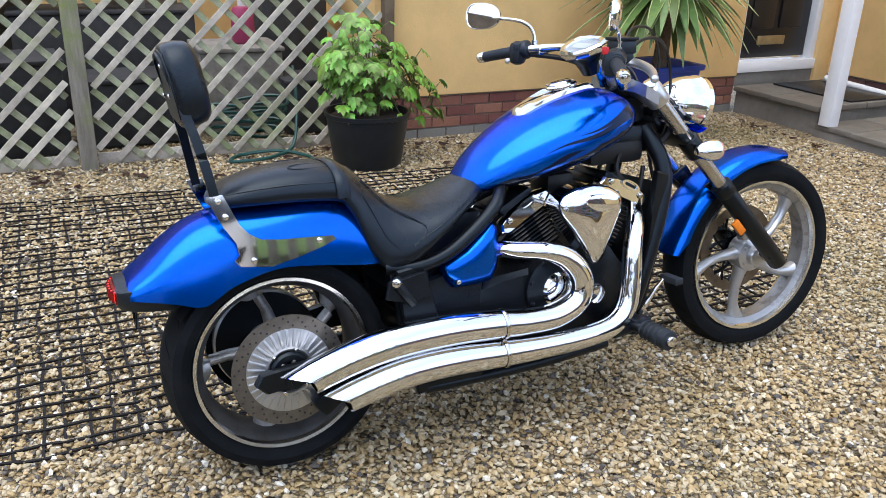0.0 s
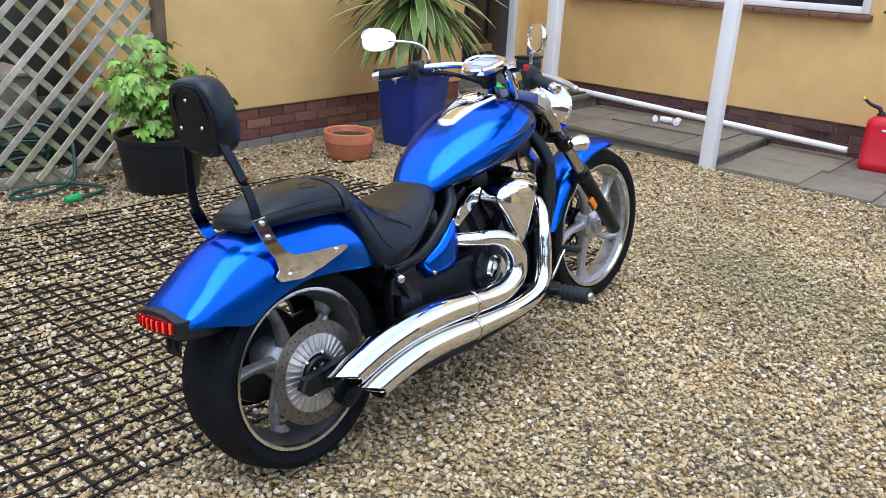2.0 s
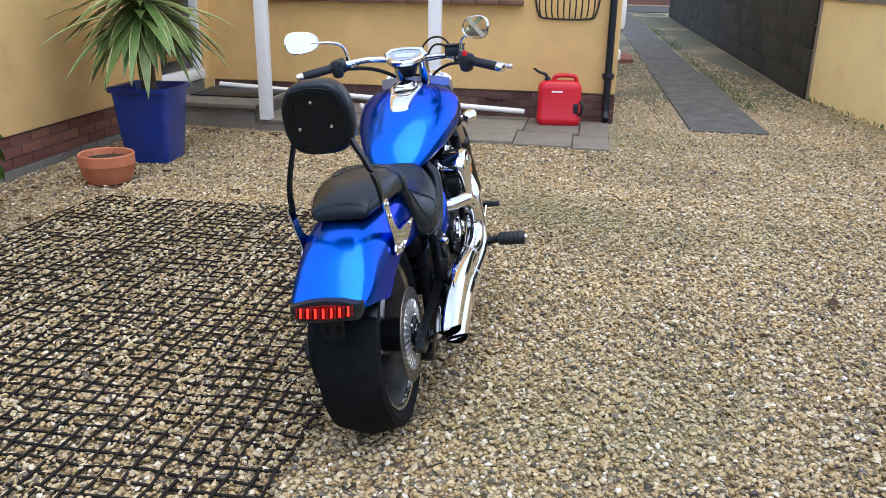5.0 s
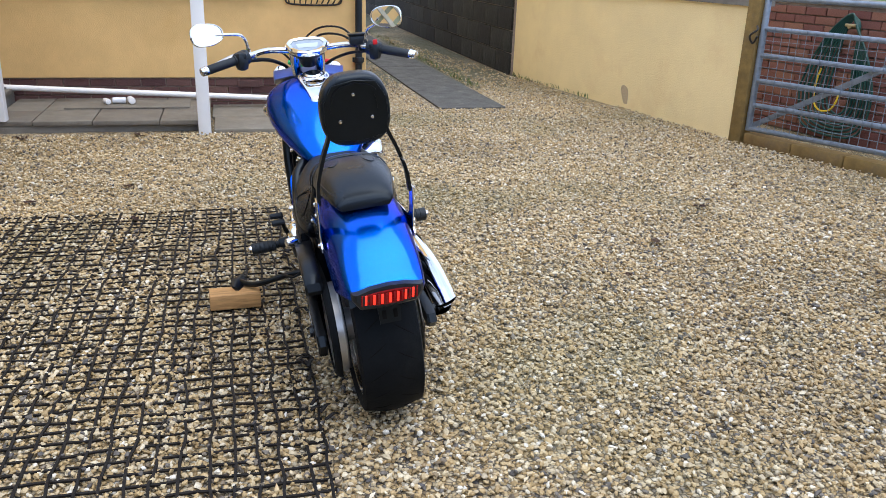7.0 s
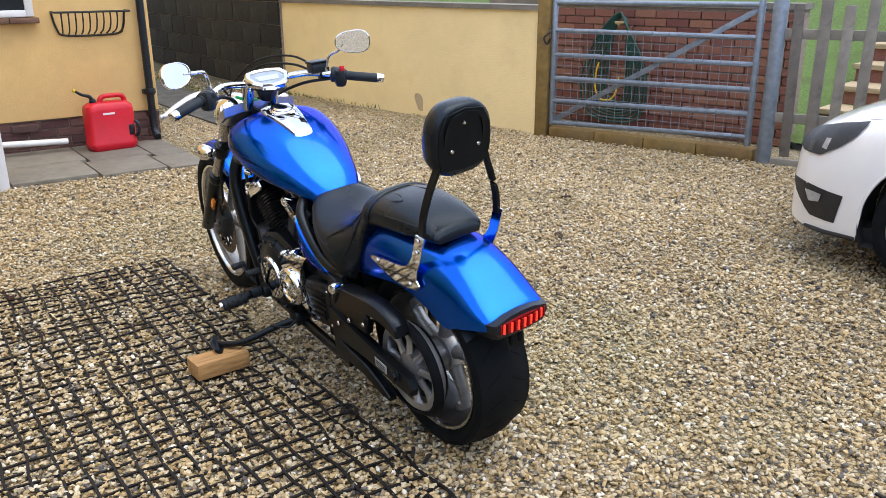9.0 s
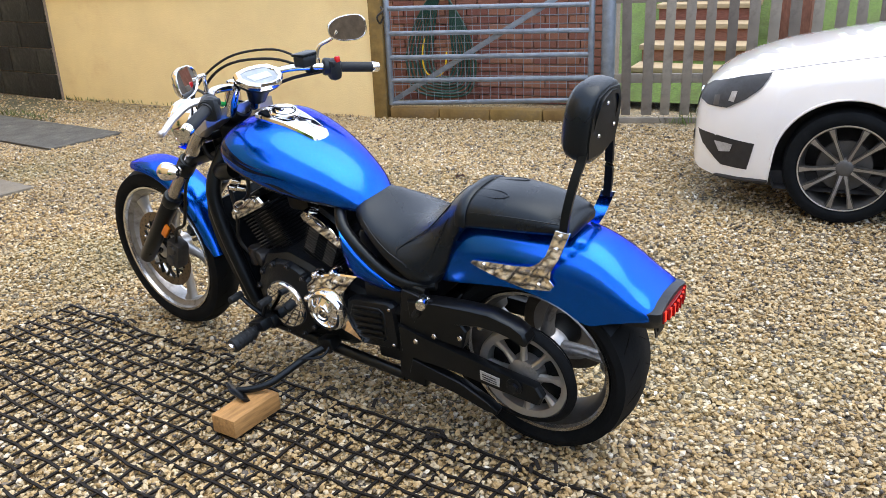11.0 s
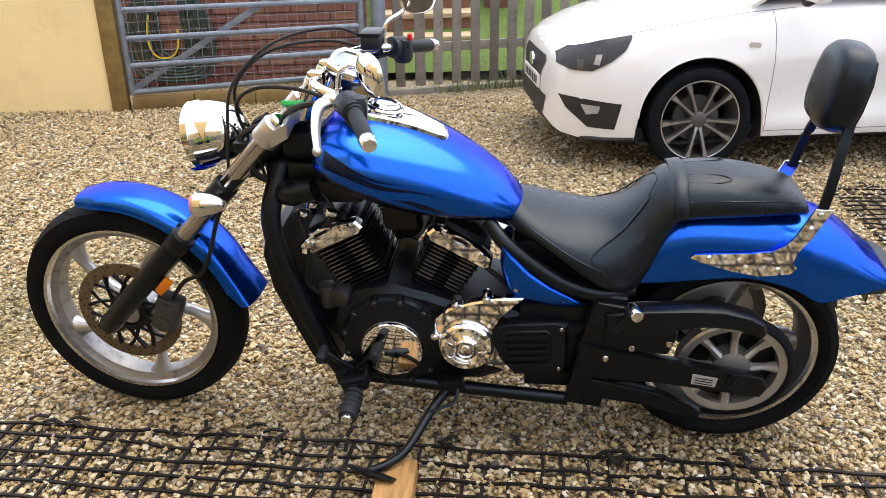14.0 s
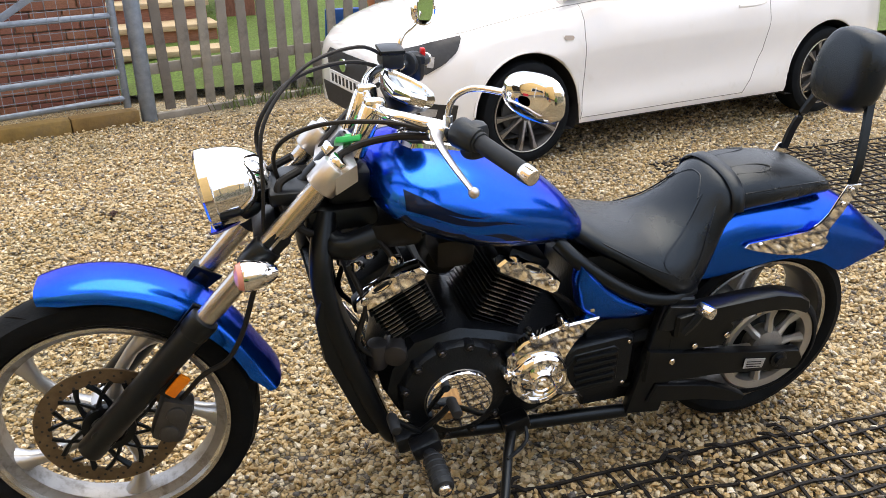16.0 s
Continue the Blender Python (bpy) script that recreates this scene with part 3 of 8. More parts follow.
# boundary of dark blocks, then the pale rendered wall, then the gate
wall_block = rendered_wall("wall_block", 8.0, 26.0, -3.36, -3.14, -0.05, 2.0, MORTAR, "tall boundary wall of sooty concrete blocks")
bd = Vector((8.02 - 3.86, -3.18 + 3.80, 0)).normalized()
bn = Vector((-bd.y, bd.x, 0))
wall_pale = thing("wall_pale", "pale ochre rendered garden wall with a stone coping", "wall", kind="structure")
A_, B_ = Vector((3.89, -3.795, 0)), Vector((8.06, -3.172, 0))
b = BM()
loft(b, [[p + Vector((0, 0, z)) for p in (A_, B_, B_ - bn * 0.22, A_ - bn * 0.22)] for z in (-0.05, 1.13)])
part("body", b, RENDER_PALE, wall_pale)
b = BM(); loft(b, [[p + Vector((0, 0, z)) for p in (A_ - bd * 0.02 + bn * 0.03, B_ + bn * 0.03, B_ - bn * 0.25, A_ - bd * 0.02 - bn * 0.25)] for z in (1.13, 1.175)])
part("coping", b, CONCRETE, wall_pale, "grey stone coping")
# bare patch where the paint came off
b = BM()
pc = A_ + bd * 1.62 + bn * 0.003
plate(b, [pc + bd * (0.058 * math.cos(a) * (1 + 0.2 * math.sin(3 * a)) + 0.03 * math.sin(a)) + Vector((0, 0, 0.14 + 0.11 * math.sin(a) * (1 + 0.15 * math.cos(2 * a)))) for a in (2 * math.pi * i / 18 for i in range(18))], bn, 0.004)
part("bare_patch", b, BARE_RENDER, wall_pale, "bare grey patch in the paint")

# weeds along the foot of the wall
b = BM()
rnd = random.Random(9)
for i in range(1200):
    if i >= 520:
        q = 1.6 + 14.0 * rnd.random() ** 1.4
        c = Vector((5.4 + q, -2.33 + 0.014 * q - abs(rnd.gauss(0, 0.10)), 0))
    elif i < 90:
        c = A_ + bd * (1.9 + 2.2 * rnd.random() ** 0.4) + bn * abs(rnd.gauss(0.02, 0.03))
    else:
        c = Vector((1.66, -4.50, 0)).lerp(Vector((-0.3, -5.31, 0)), 0.12 + 0.88 * rnd.random() ** 0.8) + Vector((rnd.gauss(0, 0.02), rnd.gauss(0.03, 0.05), 0))
    a, h = rnd.uniform(0, 6.28), rnd.uniform(0.02, 0.06) if i < 90 or i >= 520 else rnd.uniform(0.04, 0.15)
    d, q = Vector((math.cos(a), math.sin(a), 0)), Vector((-math.sin(a), math.cos(a), 0)) * rnd.uniform(0.003, 0.006)
    v = [b.verts.new(p) for p in (c - q, c + q, c + d * h * 0.3 + q * 0.7 + Vector((0, 0, h * 0.6)), c + d * h * 0.7 + Vector((0, 0, h)), c + d * h * 0.3 - q * 0.7 + Vector((0, 0, h * 0.6)))]
    b.faces.new(v)
solid("weeds", b, WEED, "small green weeds along wall, fence and drive strip", "weeds", kind="stuff")

# field gate on its posts
GA, GB = Vector((3.77, -3.85, 0)), Vector((1.97, -4.418, 0))
gd = (GB - GA).normalized()
gl = (GB - GA).length
gm = Matrix.Translation(GA) @ Matrix((gd, Vector((-gd.y, gd.x, 0)), Vector((0, 0, 1)))).transposed().to_4x4()
gp = thing("gate_post", "square brown timber gate post beside the wall", "gate post", pose(3.83, -3.82, 0, 0, 0, 17.7))
b = BM(); box(b, (0, -0.03, 0.65), (0.12, 0.14, 1.4), None, 0.008); part("shaft", b, SLEEPER, gp)
b = BM(); tube(b, [(-0.07, 0.05, 0.98), (-0.1, 0.08, 0.95), (-0.05, 0.1, 0.9), (-0.06, 0.06, 0.84), (-0.1, 0.07, 0.9)], 0.009, 6, 4); part("chain", b, IRON, gp)
gp = thing("gate_post", "round galvanised steel gate post by the fence", "gate post", pose(1.885, -4.448, 0))
b = BM(); cyl(b, (0, 0, -0.05), (0, 0, 1.5), 0.057, seg=20, bevel=0.01); part("shaft", b, GALV, gp)
gate = thing("field_gate", "closed galvanised steel field gate with wire mesh", "gate", gm)
rails = [0.125, 0.33, 0.535, 0.745, 0.96, 1.20]
for z0, z1 in zip(rails, [0.18, 0.365, 0.56, 0.755, 0.96, 1.21]):
    b = BM(); tube(b, [(0.03, 0, z0), (gl - 0.05, 0, z1)], 0.021, 12, 1); part("rail", b, GALV, gate)
for x in (0.03, gl - 0.05):
    b = BM(); cyl(b, (x, 0, 0.11), (x, 0, 1.27), 0.027, seg=14, bevel=0.004); part("stile", b, GALV, gate)
b = BM(); between(b, (0.03, 0.024, 0.14), (gl - 0.03, 0.024, 1.20), 0.046, 0.012, (0, 1, 0), 0.003); part("brace", b, GALV, gate)
b = BM()
for i in range(24):
    x = 0.08 + i * (gl - 0.18) / 23
    box(b, (x, -0.024, 0.56), (0.004, 0.004, 0.84))
for i in range(12):
    z = 0.17 + i * 0.071
    box(b, (gl / 2, -0.028, z), (gl - 0.12, 0.004, 0.004), Matrix.Rotation(-0.012, 3, "Y"))
part("wire_mesh", b, GALV, gate)
for i in range(4):
    s = thing("sleeper", "brown timber sleeper edging the gravel below the gate", "sleeper", gm @ pose(0.26 + i * 0.47, 0.02, 0.03), group="sleepers below the gate")
    b = BM(); box(b, (0, 0, 0), (0.462, 0.13, 0.12), None, 0.008); part("beam", b, SLEEPER, s)

# picket fence
FA = Vector((1.79, -4.485, 0))
FA2 = Vector((0.57, -4.985, 0))
fd = (FA2 - FA).normalized()
fm = Matrix.Translation(FA) @ Matrix((fd, Vector((-fd.y, fd.x, 0)), Vector((0, 0, 1)))).transposed().to_4x4()
fence = thing("picket_fence", "grey weathered picket fence with gaps between pales", "fence", fm)
rnd = random.Random(4)
for i in range(34):
    b = BM()
    h = 1.18 + rnd.uniform(-0.04, 0.05)
    box(b, (0, 0, 0.06 + h / 2), (0.082 + rnd.uniform(-0.008, 0.006), 0.02, h), None, 0.004)
    part("pale", b, PICKET, fence, m=pose(0.06 + i * 0.158 + rnd.uniform(-0.01, 0.01), -0.03, 0, rnd.uniform(-0.8, 0.8), rnd.uniform(-1.3, 1.3), rnd.uniform(-2, 2)))
for z in (0.36, 1.0):
    b = BM(); box(b, (2.65, 0, z), (5.4, 0.035, 0.075), None, 0.004); part("rail", b, PICKET, fence)
b = BM(); box(b, (2.65, 0.0, 0.005), (5.4, 0.05, 0.06), None, 0.006); part("gravel_board", b, PICKET, fence)

# garden behind gate and fence
wall_brick = thing("wall_brick", "red brick garden wall with a grey coping behind the gate", "wall", kind="structure")
WA, WB = Vector((5.4, -4.45, 0)), Vector((2.12, -5.117, 0))
wd = (WB - WA).normalized()
wo = Vector((-wd.y, wd.x, 0))
if wo.y < 0:
    wo = -wo
b = BM(); loft(b, [[p + Vector((0, 0, z)) for p in (WA - wo * 0.012, WB - wo * 0.012, WB - wo * 0.2, WA - wo * 0.2)] for z in (-0.05, 1.15)]); part("core", b, MORTAR, wall_brick)
b = BM(); loft(b, [[p + Vector((0, 0, z)) for p in (WA + wo * 0.02, WB + wo * 0.02 + wd * 0.02, WB - wo * 0.22 + wd * 0.02, WA - wo * 0.22)] for z in (1.15, 1.20)]); part("coping", b, CONCRETE, wall_brick)
b = BM()
gv = [[(-14, -5.15, 0.06), (-3, -5.4, 0.1), (2.0, -5.1, 0.06), (6, -5.3, 0.1), (20, -5.0, 0.1)], [(-14, -8, 0.55), (-3, -8, 0.55), (2.0, -7.6, 0.5), (6, -7, 0.5), (20, -7, 0.5)], [(-14, -13, 2.0), (-3, -13, 2.0), (2, -13, 2.0), (6, -13, 2), (20, -13, 2)], [(-14, -30, 2.6), (-3, -30, 2.6), (2, -30, 2.6), (6, -30, 2.6), (20, -30, 2.6)]]
grow(b, gv)
bmesh.ops.subdivide_edges(b, edges=b.edges[:], cuts=5, use_grid_fill=True)
for v in b.verts:
    v.co.z += noise.noise(v.co * 0.8) * 0.06
solid("lawn", b, GRASS, "green lawn bank behind the fence", kind="structure")
steps = thing("garden_steps", "pale garden steps with red brick risers up the lawn", "steps", pose(1.75, -6.05, 0.0, 0, 0, 10), kind="structure")
for i in range(6):
    b = BM(); box(b, (0, -0.40 * i, 0.10 + 0.17 * i), (1.05, 0.44, 0.05), None, 0.006); part("tread", b, TIMBER_PALE, steps, m=pose(0, 0, 0.14))
    b = BM(); box(b, (0, -0.40 * i + 0.0, 0.07 + 0.17 * i), (1.0, 0.40, 0.16)); part("riser", b, BRICK, steps, m=pose(0, -0.01, 0.06))
b = BM(); box(b, (1.05, -7.3, 1.0), (0.35, 0.5, 1.4), None, 0.01); solid("brick_pier", b, BRICK, "red brick pier beside the garden steps", "pier")
tp = thing("garden_pot", "terracotta chimney pot standing on the lawn", "plant pot", pose(-0.35, -6.3, 0.26))
b = BM(); lathe(b, [(0.0, 0), (0.15, 0), (0.2, 0.3), (0.24, 0.5), (0.26, 0.5), (0.26, 0.56), (0.22, 0.56), (0.2, 0.5), (0.0, 0.48)], seg=24); part("shell", b, TERRACOTTA, tp)
b = BM(); box(b, (0, 0, 0.2), (0.36, 0.03, 0.3), None, 0.006); solid("blue_board", b, BLUE_PAINT, "blue painted board leaning on the lawn", "board", m=pose(0.12, -6.2, 0.2, -20, 0, 0))

# hose on the brick wall
hr = thing("hose_reel", "coiled dark green garden hose hung on the brick wall", "hose", pose(3.72, -4.77, 0, 0, 0, 11.5))
for i in range(8):
    xl, xr, zb, y = 0.16 + 0.038 * i, -0.07 - 0.036 * i, 0.24 - 0.026 * i, 0.05 + 0.007 * i
    b = BM(); tube(b, [(xl, y, 0.42), (xl * 0.8, y, 0.68), (xl * 0.42, y + 0.02, 0.94), (0.02, 0.06 + 0.006 * i, 1.05 + 0.006 * i), (-0.05, 0.06 + 0.006 * i, 1.0), (xr * 0.7, y, 0.72), (xr, y, 0.42), (xr * 0.8, y, zb + 0.06), (0.0, y + 0.02, zb), (xl * 0.8, y, zb + 0.06), (xl, y, 0.42)], 0.0105, 8, 5); part("coil", b, GREEN_HOSE, hr)
b = BM(); tube(b, [(-0.03, 0.12, 0.50), (-0.02, 0.14, 0.36), (0.03, 0.14, 0.28), (0.12, 0.14, 0.26), (0.19, 0.14, 0.30), (0.22, 0.14, 0.40), (0.215, 0.14, 0.52), (0.19, 0.14, 0.62)], 0.008, 8, 6); part("yellow_hose", b, YELLOW_PLASTIC, hr, "thin yellow hose")
b = BM(); cyl(b, (0, 0.0, 0.99), (0, 0.13, 0.99), 0.02, seg=12, bevel=0.004); cyl(b, (-0.05, 0.11, 1.0), (0.05, 0.11, 1.0), 0.014, seg=10); part("tap", b, BRASS, hr, "brass garden tap")

# trellis
TY = 3.20
trellis = thing("trellis", "weathered diagonal wooden trellis with mossy slats", "trellis", pose(0, TY, 0))
H0, H1 = 0.03, 1.85
for back, sgn in ((0, 1), (1, -1)):
    for x_start in [(-3.6 + 0.175 * i) for i in range(40)]:
        for xa, xb in ((-1.75, -0.315), (-0.205, 1.60)):
            pts = []
            for k in range(0, 101):
                z = H0 + (H1 - H0) * k / 100
                x = x_start + sgn * (z - H0) + (0 if sgn > 0 else 1.9)
                if xa <= x <= xb:
                    pts.append((x, z))
            if len(pts) > 6:
                b = BM()
                between(b, (pts[0][0], 0.020 * back, pts[0][1]), (pts[-1][0], 0.020 * back, pts[-1][1]), 0.013, 0.037, (0, 0, 1), 0.002)
                part("slat", b, LATTICE_MOSSY if back else LATTICE, trellis, smooth=False)
for x, w in ((-0.26, 0.095), (1.63, 0.07), (-1.80, 0.09)):
    b = BM(); box(b, (x, -0.012, 0.97), (w, 0.075, 2.0), None, 0.006); part("upright", b, TRELLIS_POST if x < 1 else BROWN_STUFF, trellis)
for x0, x1 in ((-1.75, -0.315), (-0.205, 1.595)):
    b = BM(); box(b, ((x0 + x1) / 2, 0.035, 0.035), (x1 - x0, 0.02, 0.07), None, 0.003); part("bottom_rail", b, LATTICE, trellis)

# store behind the trellis
rendered_wall("wall_yard", -2.7, 1.9, 5.4, 5.6, -0.05, 2.7, RENDER, "ochre rendered yard wall behind the trellis")
rendered_wall("wall_yard_side", 1.75, 1.95, 3.5, 5.4, -0.05, 2.7, RENDER, "ochre rendered return wall behind the trellis")
def crate(x, y, w, d, h, z=0.0, mt=None, label="dark storage box behind the trellis"):
    t = thing("storage_box", label, "storage box", pose(x, y, z, 0, 0, random.uniform(-6, 6)))
    b = BM(); box(b, (0, 0, h / 2), (w, d, h), None, 0.012); part("body", b, mt or DARK_STUFF, t)
    b = BM(); box(b, (0, 0, h + 0.015), (w + 0.03, d + 0.03, 0.03), None, 0.008); part("lid", b, mt or DARK_STUFF, t)
    return t
crate(-0.75, 3.75, 0.8, 0.5, 0.55)
crate(0.05, 3.85, 0.6, 0.45, 0.40)
crate(0.80, 4.0, 0.55, 0.5, 0.55, mt=PICKET, label="grey timber planter box behind the trellis")
crate(1.25, 3.75, 0.4, 0.4, 0.35)
crate(-1.4, 4.3, 0.9, 0.6, 0.9)
crate(0.0, 4.6, 1.2, 0.5, 0.75)
crate(1.30, 4.5, 0.5, 0.5, 1.05)
crate(0.3, 4.95, 0.5, 0.4, 0.95, mt=BROWN_STUFF, label="faded brown boarded box behind the trellis")
crate(-0.9, 4.9, 0.9, 0.4, 1.05, mt=BROWN_STUFF, label="faded brown boarded box behind the trellis")
crate(-2.3, 4.0, 1.0, 0.5, 1.2)
for i, z in enumerate((0.95, 1.2)):
    b = BM(); box(b, (-0.6, 4.5, z), (1.8, 0.25, 0.05), None, 0.006); solid("shelf_board", b, PICKET, "grey shelf board in the yard store", "shelf", m=pose(0, 0, 0))
for x in (-1.4, 0.25):
    b = BM(); box(b, (x, 4.5, 0.61), (0.06, 0.06, 1.23), None, 0.004); solid("shelf_post", b, PICKET, "grey timber shelf post in the yard store", "post")
sp = thing("pressure_sprayer", "magenta garden sprayer with a white pump top", "sprayer", pose(0.86, 3.98, 0.585))
b = BM(); lathe(b, [(0, 0), (0.07, 0), (0.08, 0.02), (0.08, 0.2), (0.06, 0.24), (0, 0.25)], seg=20); part("tank", b, PINK_PLASTIC, sp)
b = BM(); cyl(b, (0, 0, 0.24), (0, 0, 0.31), 0.03, seg=14, bevel=0.005); box(b, (0, 0, 0.34), (0.13, 0.03, 0.03), None, 0.008); part("pump", b, UPVC, sp)
hs = thing("garden_hose", "dark green garden hose lying on the gravel by the trellis", "hose", pose(0, 0, 0))
b = BM(); tube(b, [(1.05, 3.42, 0.5), (1.02, 3.25, 0.3), (0.95, 3.1, 0.06), (0.80, 3.0, 0.02), (0.62, 2.95, 0.02), (0.52, 2.98, 0.02), (0.62, 3.1, 0.02), (0.85, 3.08, 0.03), (1.0, 2.92, 0.02), (0.95, 2.80, 0.02), (0.76, 2.74, 0.025)], 0.011, 8, 6); part("line", b, GREEN_HOSE, hs)
for i in range(5):
    b = BM(); r = 0.22 + 0.015 * i
    tube(b, [(0.75 + r * math.cos(a), 3.5 + 0.5 * r * math.sin(a), 0.06 + 0.05 * i + 0.02 * math.sin(2 * a)) for a in (2 * math.pi * k / 12 for k in range(13))], 0.011, 7, 3); part("coil", b, GREEN_HOSE, hs)
b = BM(); cyl(b, (0.80, 2.755, 0.03), (0.71, 2.735, 0.03), 0.026, 0.02, 12, 0.005); part("connector", b, GREEN_PLASTIC, hs, "bright green hose connector")

# ---------------------------------------------------------------- pots and plants
bp_ = thing("black_planter", "large round black plastic planter on the gravel", "planter", pose(1.315, 2.73, 0))
b = BM(); lathe(b, [(0, 0.0), (0.200, 0.0), (0.210, 0.012), (0.25, 0.300), (0.262, 0.305), (0.264, 0.330), (0.25, 0.330), (0.24, 0.285), (0, 0.285)], seg=40); part("shell", b, BLACK_PLASTIC, bp_)
b = BM(); lathe(b, [(0.241, 0.290), (0.12, 0.305), (0, 0.300)], seg=24); part("soil", b, SOIL, bp_)


def palmate(bm, p, n, up, size, lobes, rnd):
    """A leaf of pointed lobes that spread from its stalk, each lobe folded and drooping at the tip."""
    n = Vector(n).normalized()
    f = (Vector(up) - n * n.dot(Vector(up)))
    f = f.normalized() if f.length > 1e-3 else n.orthogonal().normalized()
    s = f.cross(n)
    for i in range(lobes):
        a = (i - (lobes - 1) / 2) * (2.5 / (lobes - 1)) * 1.05
        d = f * math.cos(a) + s * math.sin(a)
        side = n.cross(d)
        ln = size * (1 - 0.32 * abs(a) / 1.3) * rnd.uniform(0.9, 1.1)
        w = ln * 0.20
        pts = [p, p + d * ln * 0.35 + side * w * 0.8 - n * ln * 0.02, p + d * ln * 0.68 + side * w - n * ln * 0.08, p + d * ln - n * ln * 0.22,
               p + d * ln * 0.68 - side * w - n * ln * 0.08, p + d * ln * 0.35 - side * w * 0.8 - n * ln * 0.02]
        mid = [p + d * ln * 0.35 + n * ln * 0.015, p + d * ln * 0.68 - n * ln * 0.035]
        v = [bm.verts.new(q) for q in pts]
        m_ = [bm.verts.new(q) for q in mid]
        for q in ((v[0], v[1], m_[0]), (v[1], v[2], m_[1], m_[0]), (v[2], v[3], m_[1]), (v[3], v[4], m_[1]), (v[4], v[5], m_[0], m_[1]), (v[5], v[0], m_[0])):
            bm.faces.new(q)


rnd = random.Random(11)
plant = thing("leafy_plant", "bushy light green plant with hand-shaped leaves", "plant", pose(1.315, 2.73, 0.292) @ Matrix.Diagonal((0.90, 0.90, 0.97, 1)))
leaves, stems = BM(), BM()
tips = []
for i in range(13):
    a = rnd.uniform(0, 6.28)
    r = rnd.uniform(0.05, 0.24)
    h = rnd.uniform(0.26, 0.56) * (1 - 0.35 * r / 0.3)
    tips.append(Vector((r * math.cos(a) * 1.15 - 0.02, r * math.sin(a), h)))
tips += [Vector((0.34, -0.08, 0.28)), Vector((0.42, -0.1, 0.20)), Vector((0.28, -0.05, 0.36)), Vector((-0.22, 0.0, 0.38)), Vector((-0.1, -0.05, 0.58)), Vector((0.05, 0.05, 0.55)), Vector((-0.15, -0.15, 0.5)), Vector((0.12, -0.16, 0.42))]
for tp_ in tips:
    base = Vector((rnd.uniform(-0.06, 0.06), rnd.uniform(-0.06, 0.06), 0))
    tube(stems, [base, base.lerp(tp_, 0.5) + Vector((0, 0, 0.07)), tp_], [0.009, 0.007, 0.004], 6, 4)
    for k in range(14):
        q = tp_ + Vector((rnd.gauss(0, 0.06), rnd.gauss(0, 0.06), rnd.uniform(-0.22, 0.06)))
        out_ = Vector((q.x, q.y, 0)) + Vector((rnd.gauss(0, 0.1), rnd.gauss(0, 0.1) - 0.08, 0))
        n_ = Vector((out_.x * 0.9, out_.y * 0.9, rnd.uniform(0.18, 0.5)))
        tube(stems, [tp_.lerp(q, 0.2) - Vector((0, 0, 0.05)), q], 0.003, 5, 1)
        palmate(leaves, q, n_, out_ + Vector((0, 0, -0.25)), rnd.uniform(0.06, 0.105), rnd.choice((5, 7, 7)), rnd)
part("stem", stems, STEM, plant)
part("crown", leaves, LEAF_GREEN, plant)

tc_ = thing("terracotta_bowl", "round terracotta bowl with bare soil and twigs", "plant pot", pose(2.71, 2.57, 0))
b = BM(); lathe(b, [(0, 0), (0.135, 0), (0.165, 0.05), (0.178, 0.12), (0.182, 0.125), (0.182, 0.19), (0.176, 0.196), (0.166, 0.19), (0.16, 0.14), (0, 0.14)], seg=40); part("shell", b, TERRACOTTA, tc_)
b = BM(); lathe(b, [(0.161, 0.15), (0.1, 0.158), (0, 0.15)], seg=24); part("soil", b, SOIL, tc_)
for i in range(16):
    a, r = rnd.uniform(0, 6.28), rnd.uniform(0.02, 0.12)
    p0 = Vector((r * math.cos(a), r * math.sin(a), 0.15))
    b = BM(); tube(b, [p0, p0 + Vector((rnd.gauss(0, 0.015), rnd.gauss(0, 0.015), rnd.uniform(0.02, 0.05)))], 0.002, 5, 1); part("twig", b, BARK, tc_)

bl_ = thing("blue_planter", "tall square blue glazed planter on the gravel", "planter", pose(3.41, 2.60, 0, 0, 0, 3))
b = BM()
def sq(s, z, r=0.03):
    pts = []
    for cx, cy, a0 in ((1, 1, 0), (-1, 1, 90), (-1, -1, 180), (1, -1, 270)):
        for k in range(4):
            a = radians(a0 + 30 * k)
            pts.append((cx * (s - r) + r * math.cos(a), cy * (s - r) + r * math.sin(a), z))
    return pts
loft(b, [sq(0.16, 0.0), sq(0.165, 0.02), sq(0.205, 0.515), sq(0.225, 0.52), sq(0.229, 0.55), sq(0.222, 0.556), sq(0.205, 0.55), sq(0.193, 0.47)], True, True)
part("shell", b, BLUE_GLAZE, bl_)
b = BM(); box(b, (0, 0, 0.475), (0.375, 0.375, 0.02)); part("soil", b, SOIL, bl_)
palm = thing("variegated_yucca", "spiky yucca with cream-edged sword leaves", "plant", pose(3.41, 2.60, 0.48))
b = BM(); tube(b, [(0, 0, 0), (0.01, 0.0, 0.25), (0.0, 0.01, 0.70)], [0.052, 0.048, 0.045], 12, 5); part("trunk", b, BARK, palm)
green, cream = BM(), BM()
rnd = random.Random(5)
